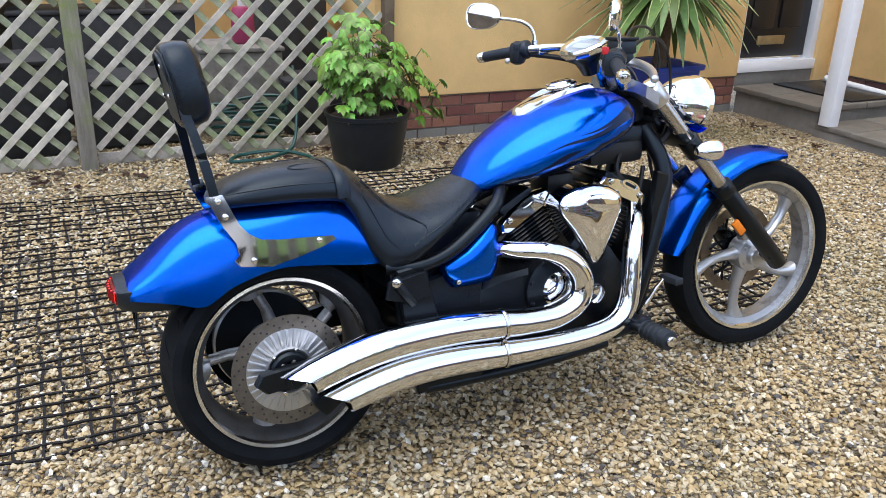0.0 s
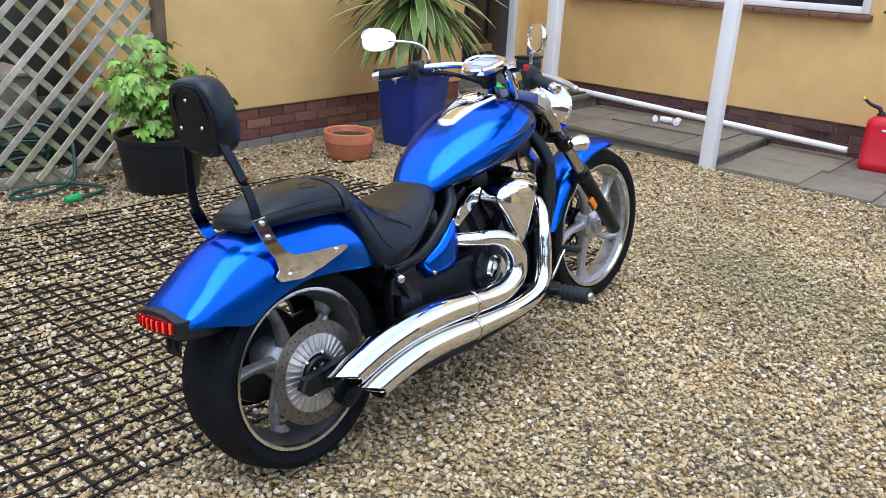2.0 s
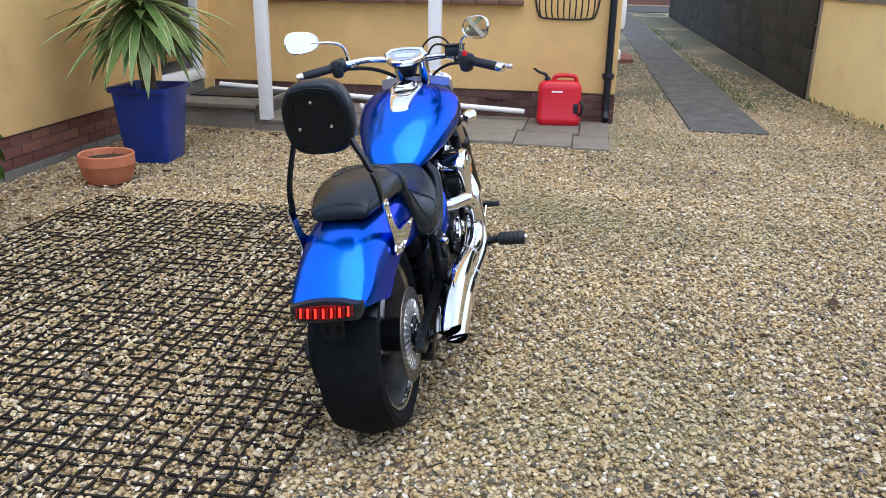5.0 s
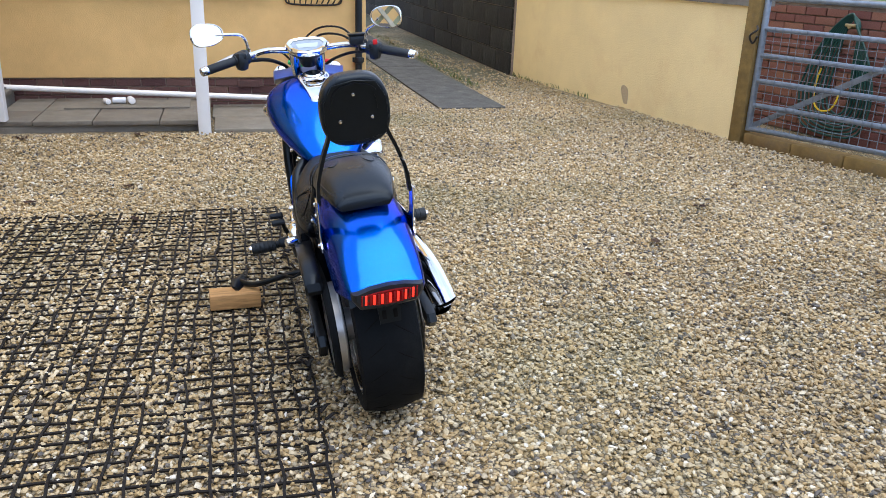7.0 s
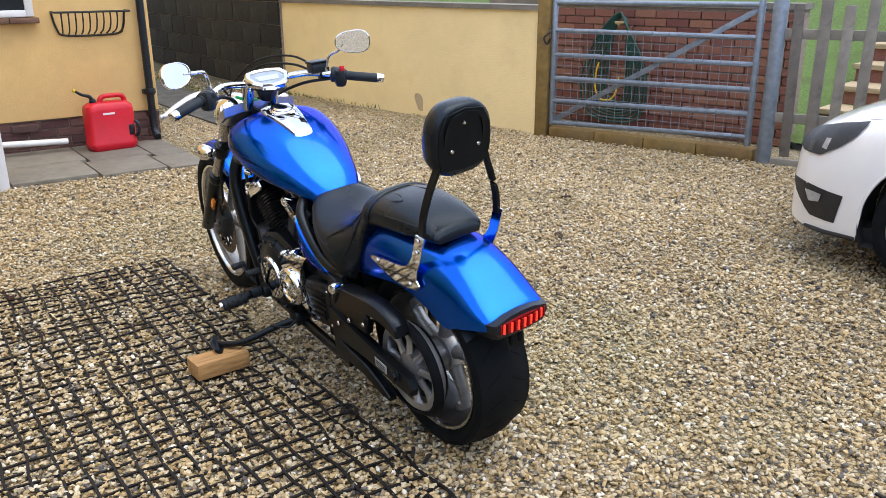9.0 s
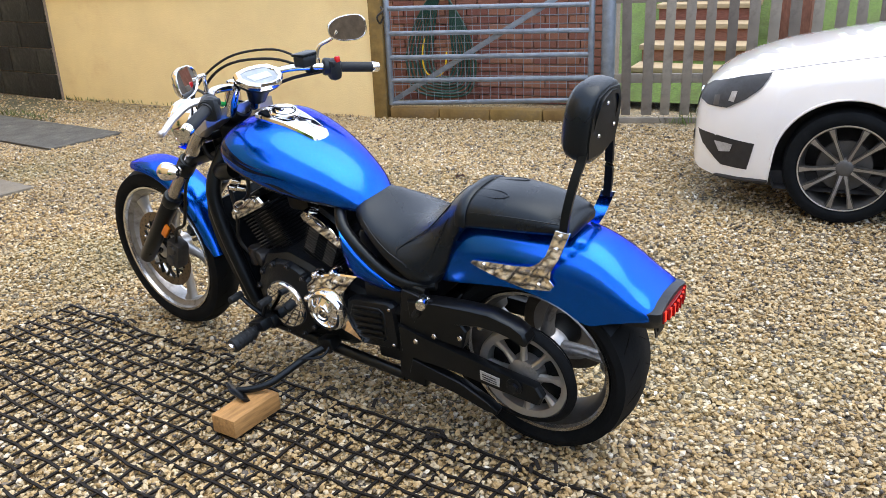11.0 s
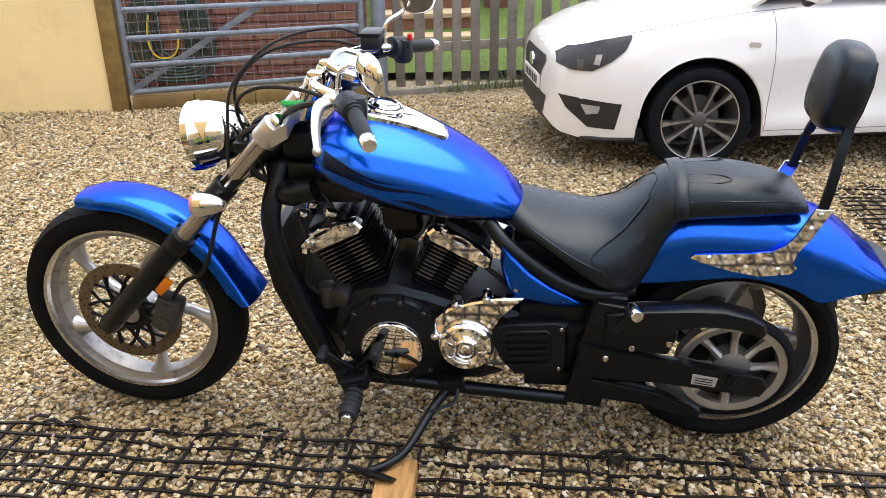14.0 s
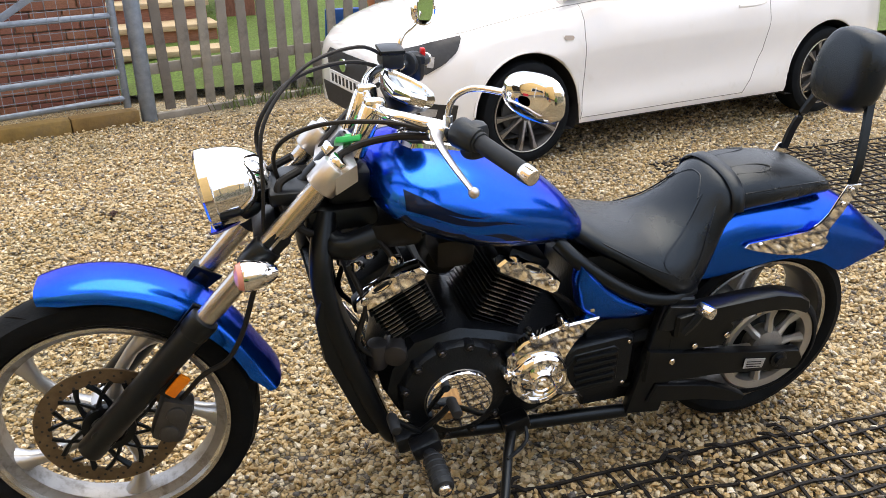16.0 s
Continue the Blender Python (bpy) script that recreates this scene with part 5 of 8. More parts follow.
# ---------------------------------------------------------------- wheels
def wheel(name, cu, cw, r_tyre, half, r_rim, spokes, curl, steered, tread, turn=0.35, well=None):
    c = Vector((cu, 0, cw))
    ax = Vector((0, 1, 0))
    b = BM()
    h = half * 0.82
    k = r_rim
    for sg in (-1, 1):
        lathe(b, [(k + 0.004, sg * h), (k + 0.001, sg * (h + 0.006)), (k - 0.008, sg * (h + 0.004)), (k - 0.012, sg * (h - 0.008)), (k - 0.008, sg * (h - 0.016))], c, ax, 72)
    w = bpart(name, b, POLISHED, None, "silver cast wheel", steered)
    # rim well: its shade is in the darker colour, deepest at the rear
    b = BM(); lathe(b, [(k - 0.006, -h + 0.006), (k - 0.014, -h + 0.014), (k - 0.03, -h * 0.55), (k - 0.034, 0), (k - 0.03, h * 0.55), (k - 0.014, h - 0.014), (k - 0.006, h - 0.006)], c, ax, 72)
    bpart("rim_barrel", b, well or ALLOY_SHADE, w, "rim well in silver darkened as shade", steered)
    b = BM()
    rt, s = r_tyre, half
    prof = [(k + 0.002, -h + 0.004), (k + 0.012, -s * 0.93), (k + (rt - k) * 0.45, -s), (rt - (rt - k) * 0.25, -s * 0.93), (rt - 0.012, -s * 0.66), (rt - 0.003, -s * 0.33), (rt, 0)]
    prof = prof + [(r, -y) for r, y in prof[-2::-1]]
    lathe(b, prof, c, ax, 96)
    bpart("tyre", b, RUBBER, w, "black rubber tyre", steered)
    # tread grooves: short slanted cuts laid as dark ribs just proud of the crown
    for i in range(tread):
        a = 2 * math.pi * i / tread
        for sg in (-1, 1):
            pts = []
            for q in range(4):
                t = q / 3
                aa = a + sg * 0.09 + t * 0.16
                y = sg * s * (0.12 + 0.62 * t)
                rr_ = np.interp(abs(y) / s, [0, 0.33, 0.66, 0.93], [rt, rt - 0.003, rt - 0.012, rt - (rt - k) * 0.25]) - 0.0014
                pts.append(c + Vector((rr_ * math.cos(aa), y, rr_ * math.sin(aa))))
            b = BM() if (i == 0 and sg == -1) else b
            tube(b, pts, [0.0015, 0.0028, 0.0028, 0.0015], 5, 2)
    tagged(bpart("tread_groove", b, GROOVE, w, "tread grooves", steered, smooth=False), kind="stuff")
    for i in range(spokes):
        a = 2 * math.pi * i / spokes + turn
        rings = []
        for r, wd, dp, sw in ((0.045, 0.026, 0.030, 0.0), (0.08, 0.019, 0.026, 0.12), (0.13, 0.015, 0.021, 0.30), (0.18, 0.015, 0.019, 0.55), (k - 0.055, 0.021, 0.021, 0.8), (k - 0.030, 0.036, 0.025, 1.0)):
            aa = a + curl * sw
            d = Vector((math.cos(aa), 0, math.sin(aa)))
            t = Vector((-math.sin(aa), 0, math.cos(aa)))
            m_ = c + d * r
            rings.append([m_ + t * wd * math.cos(q) + ax * dp * math.sin(q) for q in (2 * math.pi * j / 12 + 0.26 for j in range(12))])
        b = BM()
        loft(b, rings)
        # rear spokes take the shaded copy of the silver
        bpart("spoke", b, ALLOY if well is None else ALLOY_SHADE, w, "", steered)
    b = BM()
    lathe(b, [(0, -0.062), (0.03, -0.062), (0.034, -0.058), (0.036, -0.04), (0.06, -0.03), (0.063, 0), (0.06, 0.03), (0.036, 0.04), (0.034, 0.058), (0.03, 0.062), (0, 0.062)], c, ax, 32)
    for i in range(5):
        a = 2 * math.pi * i / 5
        for sg in (-1, 1):
            bolt(b, c + Vector((0.047 * math.cos(a), sg * 0.033, 0.047 * math.sin(a))), (0, sg, 0), 0.006, 0.008)
    bpart("hub", b, ALLOY, w, "", steered)
    return w


def disc(parent, c, side, r0, r1, material, steered, carrier, rows=3):
    c = Vector(c)
    b = BM()
    lathe(b, [(r0, -0.0025), (r1 - 0.001, -0.0025), (r1, 0), (r1 - 0.001, 0.0025), (r0, 0.0025)], c, (0, 1, 0), 72, True)
    d = bpart("brake_disc", b, material, parent, "drilled steel brake disc", steered)
    b = BM()
    n = 22
    for i in range(n):
        for k in range(rows):
            a = 2 * math.pi * (i + k * 0.33) / n
            r = r0 + (r1 - r0) * (0.22 + 0.56 * k / max(rows - 1, 1))
            p = c + Vector((r * math.cos(a), side * 0.0022, r * math.sin(a)))
            cyl(b, p, p + Vector((0, side * 0.0012, 0)), 0.0032, seg=6)
    ob = bpart("disc_hole", b, DARK_STUFF, d, "", steered, smooth=False)
    tagged(ob, kind="stuff")
    return d


fw = wheel("front_wheel", 1.757, 0.343, 0.340, 0.058, 0.268, 5, 0.30, True, 26, 0.55)
rw = wheel("rear_wheel", 0.055, 0.306, 0.301, 0.098, 0.233, 5, 0.35, False, 22, 0.35, ALLOY_DEEP_SHADE)

# front brake: browned disc with a black webbed carrier, on the rider's left
dc = disc(fw, (1.757, 0.052, 0.347), 1, 0.122, 0.160, DISC_BROWN, True, True)
b = BM()
lathe(b, [(0.040, 0.044), (0.058, 0.044), (0.060, 0.054), (0.058, 0.064), (0.040, 0.066)], (1.757, 0, 0.347), (0, 1, 0), 32, True)
dcf = bpart("disc_carrier", b, SATIN, fw, "black webbed disc carrier", True)
for i in range(10):
    a0 = 2 * math.pi * i / 10
    for sw in (0.52, -0.52):
        line = [Vector((1.757 + r * math.cos(a0 + sw * k), 0.052, 0.347 + r * math.sin(a0 + sw * k))) for r, k in ((0.052, 0.0), (0.075, 0.40), (0.100, 0.72), (0.126, 1.0))]
        b = BM(); tube(b, line, [0.0085, 0.0062, 0.0062, 0.0085], 6, 3, squash=(1, 0.7)); bpart("web", b, SATIN, dcf, "", True)
for i in range(10):
    a0 = 2 * math.pi * (i + 0.5) / 10
    b = BM(); bolt(b, (1.757 + 0.118 * math.cos(a0), 0.054, 0.347 + 0.118 * math.sin(a0)), (0, 1, 0), 0.006, 0.005); bpart("disc_rivet", b, CHROME_WORN, fw, "", True)
b = BM(); cyl(b, (1.757, -0.10, 0.35), (1.757, 0.125, 0.35), 0.012, seg=14, bevel=0.002); bpart("axle", b, CHROME_WORN, fw, "", True)

# rear brake on the rider's right, with its ribbed light alloy carrier
rdisc = disc(rw, (0.055, -0.128, 0.306), -1, 0.112, 0.149, DISC_GREY, False, True)
b = BM(); lathe(b, [(0.05, -0.128), (0.060, -0.138), (0.112, -0.131), (0.114, -0.126), (0.112, -0.121), (0.05, -0.118)], (0.055, 0, 0.306), (0, 1, 0), 48, True)
dcar = bpart("disc_carrier", b, ALLOY, rw, "ribbed alloy disc carrier")
for i in range(32):
    a = 2 * math.pi * i / 32
    d = Vector((math.cos(a), 0, math.sin(a)))
    b = BM(); between(b, Vector((0.055, -0.137, 0.306)) + d * 0.066, Vector((0.055, -0.133, 0.306)) + d * 0.110, 0.008, 0.006, (0, 1, 0), 0.0015); part("rib", b, ALLOY, dcar)
b = BM(); lathe(b, [(0.0, -0.134), (0.026, -0.134), (0.030, -0.146), (0.046, -0.146), (0.052, -0.140), (0.055, -0.10), (0.05, 0.0)], (0.055, 0, 0.306), (0, 1, 0), 32)
rhub = bpart("rear_hub", b, SATIN, rw)
for i in range(6):
    a = 2 * math.pi * i / 6 + 0.2
    d = Vector((math.cos(a), 0, math.sin(a)))
    b = BM(); bolt(b, Vector((0.055, -0.138, 0.306)) + d * 0.060, (0, -1, 0), 0.007, 0.007); part("bolt", b, CHROME_WORN, rhub)
    b = BM(); between(b, Vector((0.055, -0.138, 0.306)) + d * 0.012, Vector((0.055, -0.144, 0.306)) + d * 0.034, 0.008, 0.010, (0, 1, 0), 0.002); part("hub_web", b, ALLOY_SHADE, rhub)
# belt pulley on the rider's left
b = BM(); lathe(b, [(0.118, 0.115), (0.140, 0.112), (0.146, 0.118), (0.146, 0.150), (0.140, 0.155), (0.120, 0.150)], (0.055, 0, 0.306), (0, 1, 0), 64, True)
pu = bpart("belt_pulley", b, ALLOY, rw, "spoked silver belt pulley")
for i in range(8):
    a = 2 * math.pi * i / 8
    d = Vector((math.cos(a), 0, math.sin(a)))
    b = BM(); tube(b, [Vector((0.055, 0.140, 0.306)) + d * 0.045, Vector((0.055, 0.134, 0.306)) + d * 0.085, Vector((0.055, 0.134, 0.306)) + d * 0.122], [0.013, 0.010, 0.017], 8, 3)
    tagged(part("pulley_web", b, ALLOY, pu))
# black ring put in as the shade on the inner face of the pulley
b = BM(); lathe(b, [(0.05, 0.107), (0.142, 0.107), (0.142, 0.111), (0.05, 0.111)], (0.055, 0, 0.306), (0, 1, 0), 48, True); part("pulley_back_shade", b, SATIN, pu, "black ring added for shade on the inner face of the pulley")
b = BM(); lathe(b, [(0, 0.16), (0.028, 0.16), (0.05, 0.15), (0.055, 0.12), (0.05, 0.0)], (0.055, 0, 0.306), (0, 1, 0), 32); bpart("pulley_hub", b, ALLOY_SHADE, rw)

# ---------------------------------------------------------------- fuel tank
st = [(0.602, 0.712, 0.690, 0.700, 0.032), (0.625, 0.747, 0.686, 0.708, 0.077), (0.67, 0.799, 0.689, 0.729, 0.111), (0.74, 0.854, 0.697, 0.759, 0.141), (0.82, 0.900, 0.709, 0.789, 0.170), (0.91, 0.940, 0.732, 0.817, 0.194),
      (1.00, 0.964, 0.768, 0.848, 0.204), (1.06, 0.962, 0.798, 0.864, 0.198), (1.10, 0.949, 0.826, 0.877, 0.178), (1.128, 0.925, 0.850, 0.882, 0.141), (1.142, 0.900, 0.868, 0.883, 0.07)]
b = BM()
tank_sec = dense(st, 5)
loft(b, [[(s[0], v, w) for v, w in oval(s[4], s[1], s[2], s[3], 2.25, 2.5, 40)] for s in tank_sec])
tank = bpart("fuel_tank", b, FLAME_SHADE_BLUE, None, "blue fuel tank with dark flame graphics and painted-in lower flank shade", angle=60)


def tank_top(u):
    us = [s[0] for s in tank_sec]
    return float(np.interp(u, us, [s[1] for s in tank_sec])), float(np.interp(u, us, [s[3] for s in tank_sec])), float(np.interp(u, us, [s[4] for s in tank_sec]))


def on_tank(u, v, lift=0.0):
    wt, wm, a = tank_top(u)
    return Vector((u, v, wm + (wt - wm) * max(0.0, 1 - (abs(v) / a) ** 2.25) ** (1 / 2.25) + lift))


b = BM()
rings = []
for lift, shrink in ((0.0, 1.0), (0.010, 0.97), (0.013, 0.86)):
    rings.append([on_tank(0.93 + (u - 0.93) * shrink, v * shrink, lift) for u, v in ((0.806, 0.0), (0.809, 0.022), (0.818, 0.036), (0.87, 0.045), (0.92, 0.054), (0.97, 0.062), (1.01, 0.064), (1.045, 0.055), (1.06, 0.03), (1.062, 0.0), (1.06, -0.03), (1.045, -0.055), (1.01, -0.064), (0.97, -0.062), (0.92, -0.054), (0.87, -0.045), (0.818, -0.036), (0.809, -0.022))])
loft(b, rings)
con = bpart("tank_console", b, CHROME, tank, "chrome tank console")
b = BM(); cc = on_tank(0.965, 0, 0.010); ax_ = Vector((-0.22, 0, 1)).normalized()
lathe(b, [(0.048, 0.0), (0.048, 0.006), (0.044, 0.011), (0.038, 0.009), (0.034, 0.012), (0.030, 0.017), (0.0, 0.019)], cc, ax_, 36)
part("filler_cap", b, CHROME, con, "round chrome filler cap")
b = BM(); lathe(b, [(0.0395, 0.0095), (0.0375, 0.0105), (0.0355, 0.0105)], cc, ax_, 36); part("cap_ring", b, SATIN, con)

# ---------------------------------------------------------------- seats
def arch(u, top, low, a, n=2.4, seg=22):
    pts = []
    for i in range(seg + 1):
        t = math.pi * i / seg
        c, s = math.cos(t), math.sin(t)
        pts.append((u, math.copysign(abs(c) ** (2 / n), c) * a, low + (top - low) * abs(s) ** (2 / n)))
    return pts


def padded(st, n, base=0.0):
    b = BM()
    rings = []
    for s in dense(st, 5):
        sec = arch(s[0], s[1], s[2], s[3], n)
        rings.append(sec + [(s[0], -s[3] * 0.92, s[2] - 0.012), (s[0], s[3] * 0.92, s[2] - 0.012)])
    loft(b, rings)
    return b


rider = [(0.662, 0.728, 0.706, 0.045), (0.652, 0.738, 0.700, 0.080), (0.62, 0.736, 0.688, 0.112), (0.56, 0.712, 0.662, 0.148), (0.50, 0.697, 0.628, 0.172), (0.44, 0.692, 0.588, 0.182), (0.385, 0.706, 0.556, 0.178), (0.335, 0.742, 0.548, 0.160), (0.295, 0.782, 0.600, 0.140), (0.262, 0.806, 0.690, 0.128), (0.238, 0.812, 0.728, 0.124)]
seat = bpart("rider_seat", padded(rider, 2.3), VINYL, None, "black vinyl rider seat", angle=70)
pill = [(0.236, 0.806, 0.732, 0.120), (0.20, 0.818, 0.742, 0.122), (0.12, 0.820, 0.748, 0.121), (0.04, 0.811, 0.749, 0.112), (-0.025, 0.793, 0.748, 0.099), (-0.066, 0.772, 0.745, 0.088), (-0.080, 0.752, 0.740, 0.076)]
psg = bpart("passenger_seat", padded(pill, 2.6), VINYL, None, "black vinyl passenger pad", angle=70)
b = BM()
rings = []
for u in (0.214, 0.218, 0.246, 0.25):
    k = 1.0 if u in (0.214, 0.25) else 1.028
    sec = arch(u, 0.8165 if u < 0.23 else 0.812, 0.735, 0.1265, 2.5)
    rings.append([Vector((p[0], p[1] * k, 0.74 + (p[2] - 0.74) * (1 + (k - 1) * 2.2) + 0.001)) for p in sec])
loft(b, rings, False, False)
bpart("grab_strap", b, VINYL, psg, "stitched strap across the seat", angle=60)


def seam(pts, parent, st_, n, r=0.0022):
    """A stitched welt laid on the padding; pts are (u, share of the half-width)."""
    b = BM()
    us = [s[0] for s in st_][::-1]
    line = []
    for u, f in pts:
        top, low, a = (float(np.interp(u, us, [s[k] for s in st_][::-1])) for k in (1, 2, 3))
        v = a * f
        line.append((u, v, low + (top - low) * max(0, 1 - abs(f) ** n) ** (1 / n) + 0.001))
    tube(b, line, r, 6, 3)
    part("seam", b, VINYL, parent)


for sg in (1, -1):
    seam([(0.30, 0.45 * sg), (0.36, 0.62 * sg), (0.42, 0.80 * sg), (0.44, 0.93 * sg), (0.40, 0.985 * sg)], seat, rider, 2.3)
    seam([(0.24, 0.55 * sg), (0.29, 0.80 * sg), (0.33, 0.95 * sg), (0.36, 0.985 * sg)], seat, rider, 2.3)
    seam([(0.64, 0.9 * sg), (0.56, 0.95 * sg), (0.48, 0.97 * sg), (0.42, 0.975 * sg)], seat, rider, 2.3)
    seam([(0.21, 0.55 * sg), (0.14, 0.62 * sg), (0.11, 0.5 * sg), (0.14, 0.35 * sg), (0.21, 0.3 * sg)], psg, pill, 2.6)
    seam([(0.21, 0.94 * sg), (0.1, 0.95 * sg), (0.0, 0.94 * sg), (-0.05, 0.9 * sg)], psg, pill, 2.6)
seam([(0.31, -0.45), (0.285, -0.2), (0.28, 0.0), (0.285, 0.2), (0.31, 0.45)], seat, rider, 2.3)

# ---------------------------------------------------------------- rear mudguard, tail, backrest
gst = [(-0.306, 0.572, 0.546, 0.096), (-0.294, 0.586, 0.544, 0.106), (-0.255, 0.617, 0.538, 0.116), (-0.20, 0.664, 0.526, 0.124), (-0.135, 0.703, 0.511, 0.130), (-0.06, 0.722, 0.552, 0.134), (0.05, 0.731, 0.580, 0.136), (0.16, 0.735, 0.572, 0.136), (0.24, 0.722, 0.560, 0.134), (0.30, 0.675, 0.553, 0.130), (0.345, 0.615, 0.550, 0.122), (0.368, 0.575, 0.552, 0.112)]
b = BM()
shell(b, [arch(s[0], s[1], s[2], s[3] * 1.0, 3.0, 26) for s in dense(gst, 4)], 0.006)
guard = bpart("rear_fender", b, BLUE, None, "glossy blue rear mudguard", angle=55)
b = BM()
loft(b, [[(u, v * k, w) for v, w in ((0.100, 0.548), (0.098, 0.566), (0.05, 0.577), (0, 0.580), (-0.05, 0.577), (-0.098, 0.566), (-0.100, 0.548), (-0.08, lo), (0, lo - 0.004), (0.08, lo))] for u, k, lo in ((-0.327, 0.90, 0.526), (-0.318, 0.99, 0.518), (-0.295, 1.04, 0.512), (-0.24, 0.96, 0.502), (-0.19, 0.85, 0.497), (-0.15, 0.7, 0.508))])
tail = bpart("tail_light", b, BLACK_PLASTIC, None, "red lit tail lamp in a black surround")
b = BM()
loft(b, [[(-0.324 - 0.012 * k + 0.10 * (abs(v) / 0.11) ** 2.5 * 0.25, v, w) for v, w in [(0.092 * math.cos(t), 0.549 + 0.019 * math.sin(t)) for t in (2 * math.pi * i / 28 for i in range(28))]] for k in (0.0, 0.6, 1.0)])
part("lens", b, RED_LENS, tail, "red lens")
for i in range(7):
    v = -0.066 + 0.022 * i
    b = BM(); box(b, (-0.3385 + 0.03 * (abs(v) / 0.11) ** 2.5, v, 0.549), (0.004, 0.006, 0.028), Matrix.Rotation(radians(8), 3, "X"), 0.001)
    part("lamp_bar", b, LED, tail, "glowing red bar")
# ribs added to the otherwise flush lens to screen the lit bars sideways
for i in range(8):
    v = -0.077 + 0.022 * i
    b = BM(); box(b, (-0.3395 + 0.03 * (abs(v) / 0.11) ** 2.5, v, 0.549), (0.009, 0.004, 0.031), Matrix.Rotation(radians(8), 3, "X"), 0.001)
    part("glow_screen_rib", b, RED_LENS, tail)
b = BM()
plate(b, [(-0.285, 0.034, 0.512), (-0.285, -0.034, 0.512), (-0.290, -0.030, 0.452), (-0.290, 0.030, 0.452)], (1, 0, 0.1), 0.004)
box(b, (-0.265, 0.02, 0.507), (0.05, 0.02, 0.012)); box(b, (-0.265, -0.02, 0.507), (0.05, 0.02, 0.012))
pb = bpart("plate_bracket", b, SATIN, None, "bare black plate bracket")
for y in (-0.016, 0.016):
    b = BM(); box(b, (-0.2905, y, 0.478), (0.003, 0.012, 0.026), None, 0.001); part("slot", b, GROOVE, pb)
b = BM()
shell(b, [[(0.055 + (0.316 - 0.012 * (abs(k - 6) / 6) ** 3) * math.cos(a), 0.100 * (k - 6) / 6, 0.306 + (0.316 - 0.03 * (abs(k - 6) / 6) ** 3) * math.sin(a)) for k in range(13)] for a in (radians(112 + 3.0 * i) for i in range(12))], 0.004)
bpart("inner_guard", b, SATIN, None, "black inner guard over the rear tyre")

side_plate = [(-0.112, 0.778), (-0.072, 0.780), (-0.040, 0.705), (-0.020, 0.680), (0.008, 0.662), (0.06, 0.655), (0.13, 0.652), (0.190, 0.648), (0.200, 0.638), (0.17, 0.625), (0.10, 0.604), (0.030, 0.590), (-0.045, 0.600), (-0.058, 0.618), (-0.046, 0.632), (-0.052, 0.66), (-0.078, 0.702)]
for sg in (1, -1):
    b = BM(); plate(b, [(u, sg * (0.142 - 0.012 * (w - 0.6)), w) for u, w in side_plate], (0, sg, 0), 0.006, 0.0015)
    br = bpart("backrest_bracket", b, CHROME, None, "polished chrome backrest bracket")
    for u, w in ((-0.084, 0.766), (-0.070, 0.727), (-0.012, 0.612), (0.155, 0.640)):
        b = BM(); bolt(b, (u, sg * 0.144, w), (0, sg, 0), 0.0075, 0.006); part("bolt", b, CHROME, br)
b = BM()
for sg in (1, -1):
    pts = [(-0.088, sg * 0.134, 0.765), (-0.098, sg * 0.128, 0.83), (-0.112, sg * 0.105, 0.905), (-0.124, sg * 0.085, 0.955), (-0.139, sg * 0.066, 1.02), (-0.150, sg * 0.062, 1.06), (-0.158, sg * 0.045, 1.092), (-0.160, 0.0, 1.105)]
    line = smooth_line(pts, 5)
    rings = []
    for i, p in enumerate(line):
        d = (line[min(i + 1, len(line) - 1)] - line[max(i - 1, 0)]).normalized()
        nrm = Vector((0, sg, 0)) if i < 8 else (Vector((-0.98, 0, -0.2)).cross(d)).normalized()
        f = d.cross(nrm).normalized()
        rings.append([p + nrm * 0.005 + f * 0.011, p + nrm * 0.005 - f * 0.011, p - nrm * 0.005 - f * 0.011, p - nrm * 0.005 + f * 0.011])
    loft(b, rings)
back = bpart("backrest", b, SATIN, None, "tall black backrest on a flat steel hoop", smooth=False)
b = BM()
rings = []
for t, k in ((-0.004, 0.90), (0.0, 0.97), (0.012, 1.0), (0.035, 1.0), (0.056, 0.95), (0.068, 0.84), (0.074, 0.6)):
    ring = []
    for i in range(36):
        a = 2 * math.pi * i / 36
        c, s = math.cos(a), math.sin(a)
        y = math.copysign(abs(c) ** 0.62, c) * 0.098 * k * (1.0 - 0.10 * max(s, 0))
        z = math.copysign(abs(s) ** 0.72, s) * 0.100 * k
        ring.append(Vector((-0.143 + t - 0.18 * z, y, 1.027 + z + 0.18 * t)))
    rings.append(ring)
loft(b, rings)
part("pad", b, VINYL, back, "black vinyl pad", angle=60)
b = BM(); plate(b, [Vector((-0.1485 - 0.18 * (z - 1.027), y, z)) for y, z in ((0.078, 0.955), (0.088, 1.0), (0.085, 1.06), (0.06, 1.105), (0, 1.115), (-0.06, 1.105), (-0.085, 1.06), (-0.088, 1.0), (-0.078, 0.955), (0, 0.942))], (1, 0, 0.18), 0.006, 0.001); part("back_plate", b, SATIN, back)
for p in ((-0.158, 0.004, 1.076), (-0.1505, 0.047, 1.006), (-0.1505, -0.042, 1.008)):
    b = BM(); bolt(b, p, (-1, 0, -0.18), 0.0055, 0.006); part("bolt", b, CHROME, back)

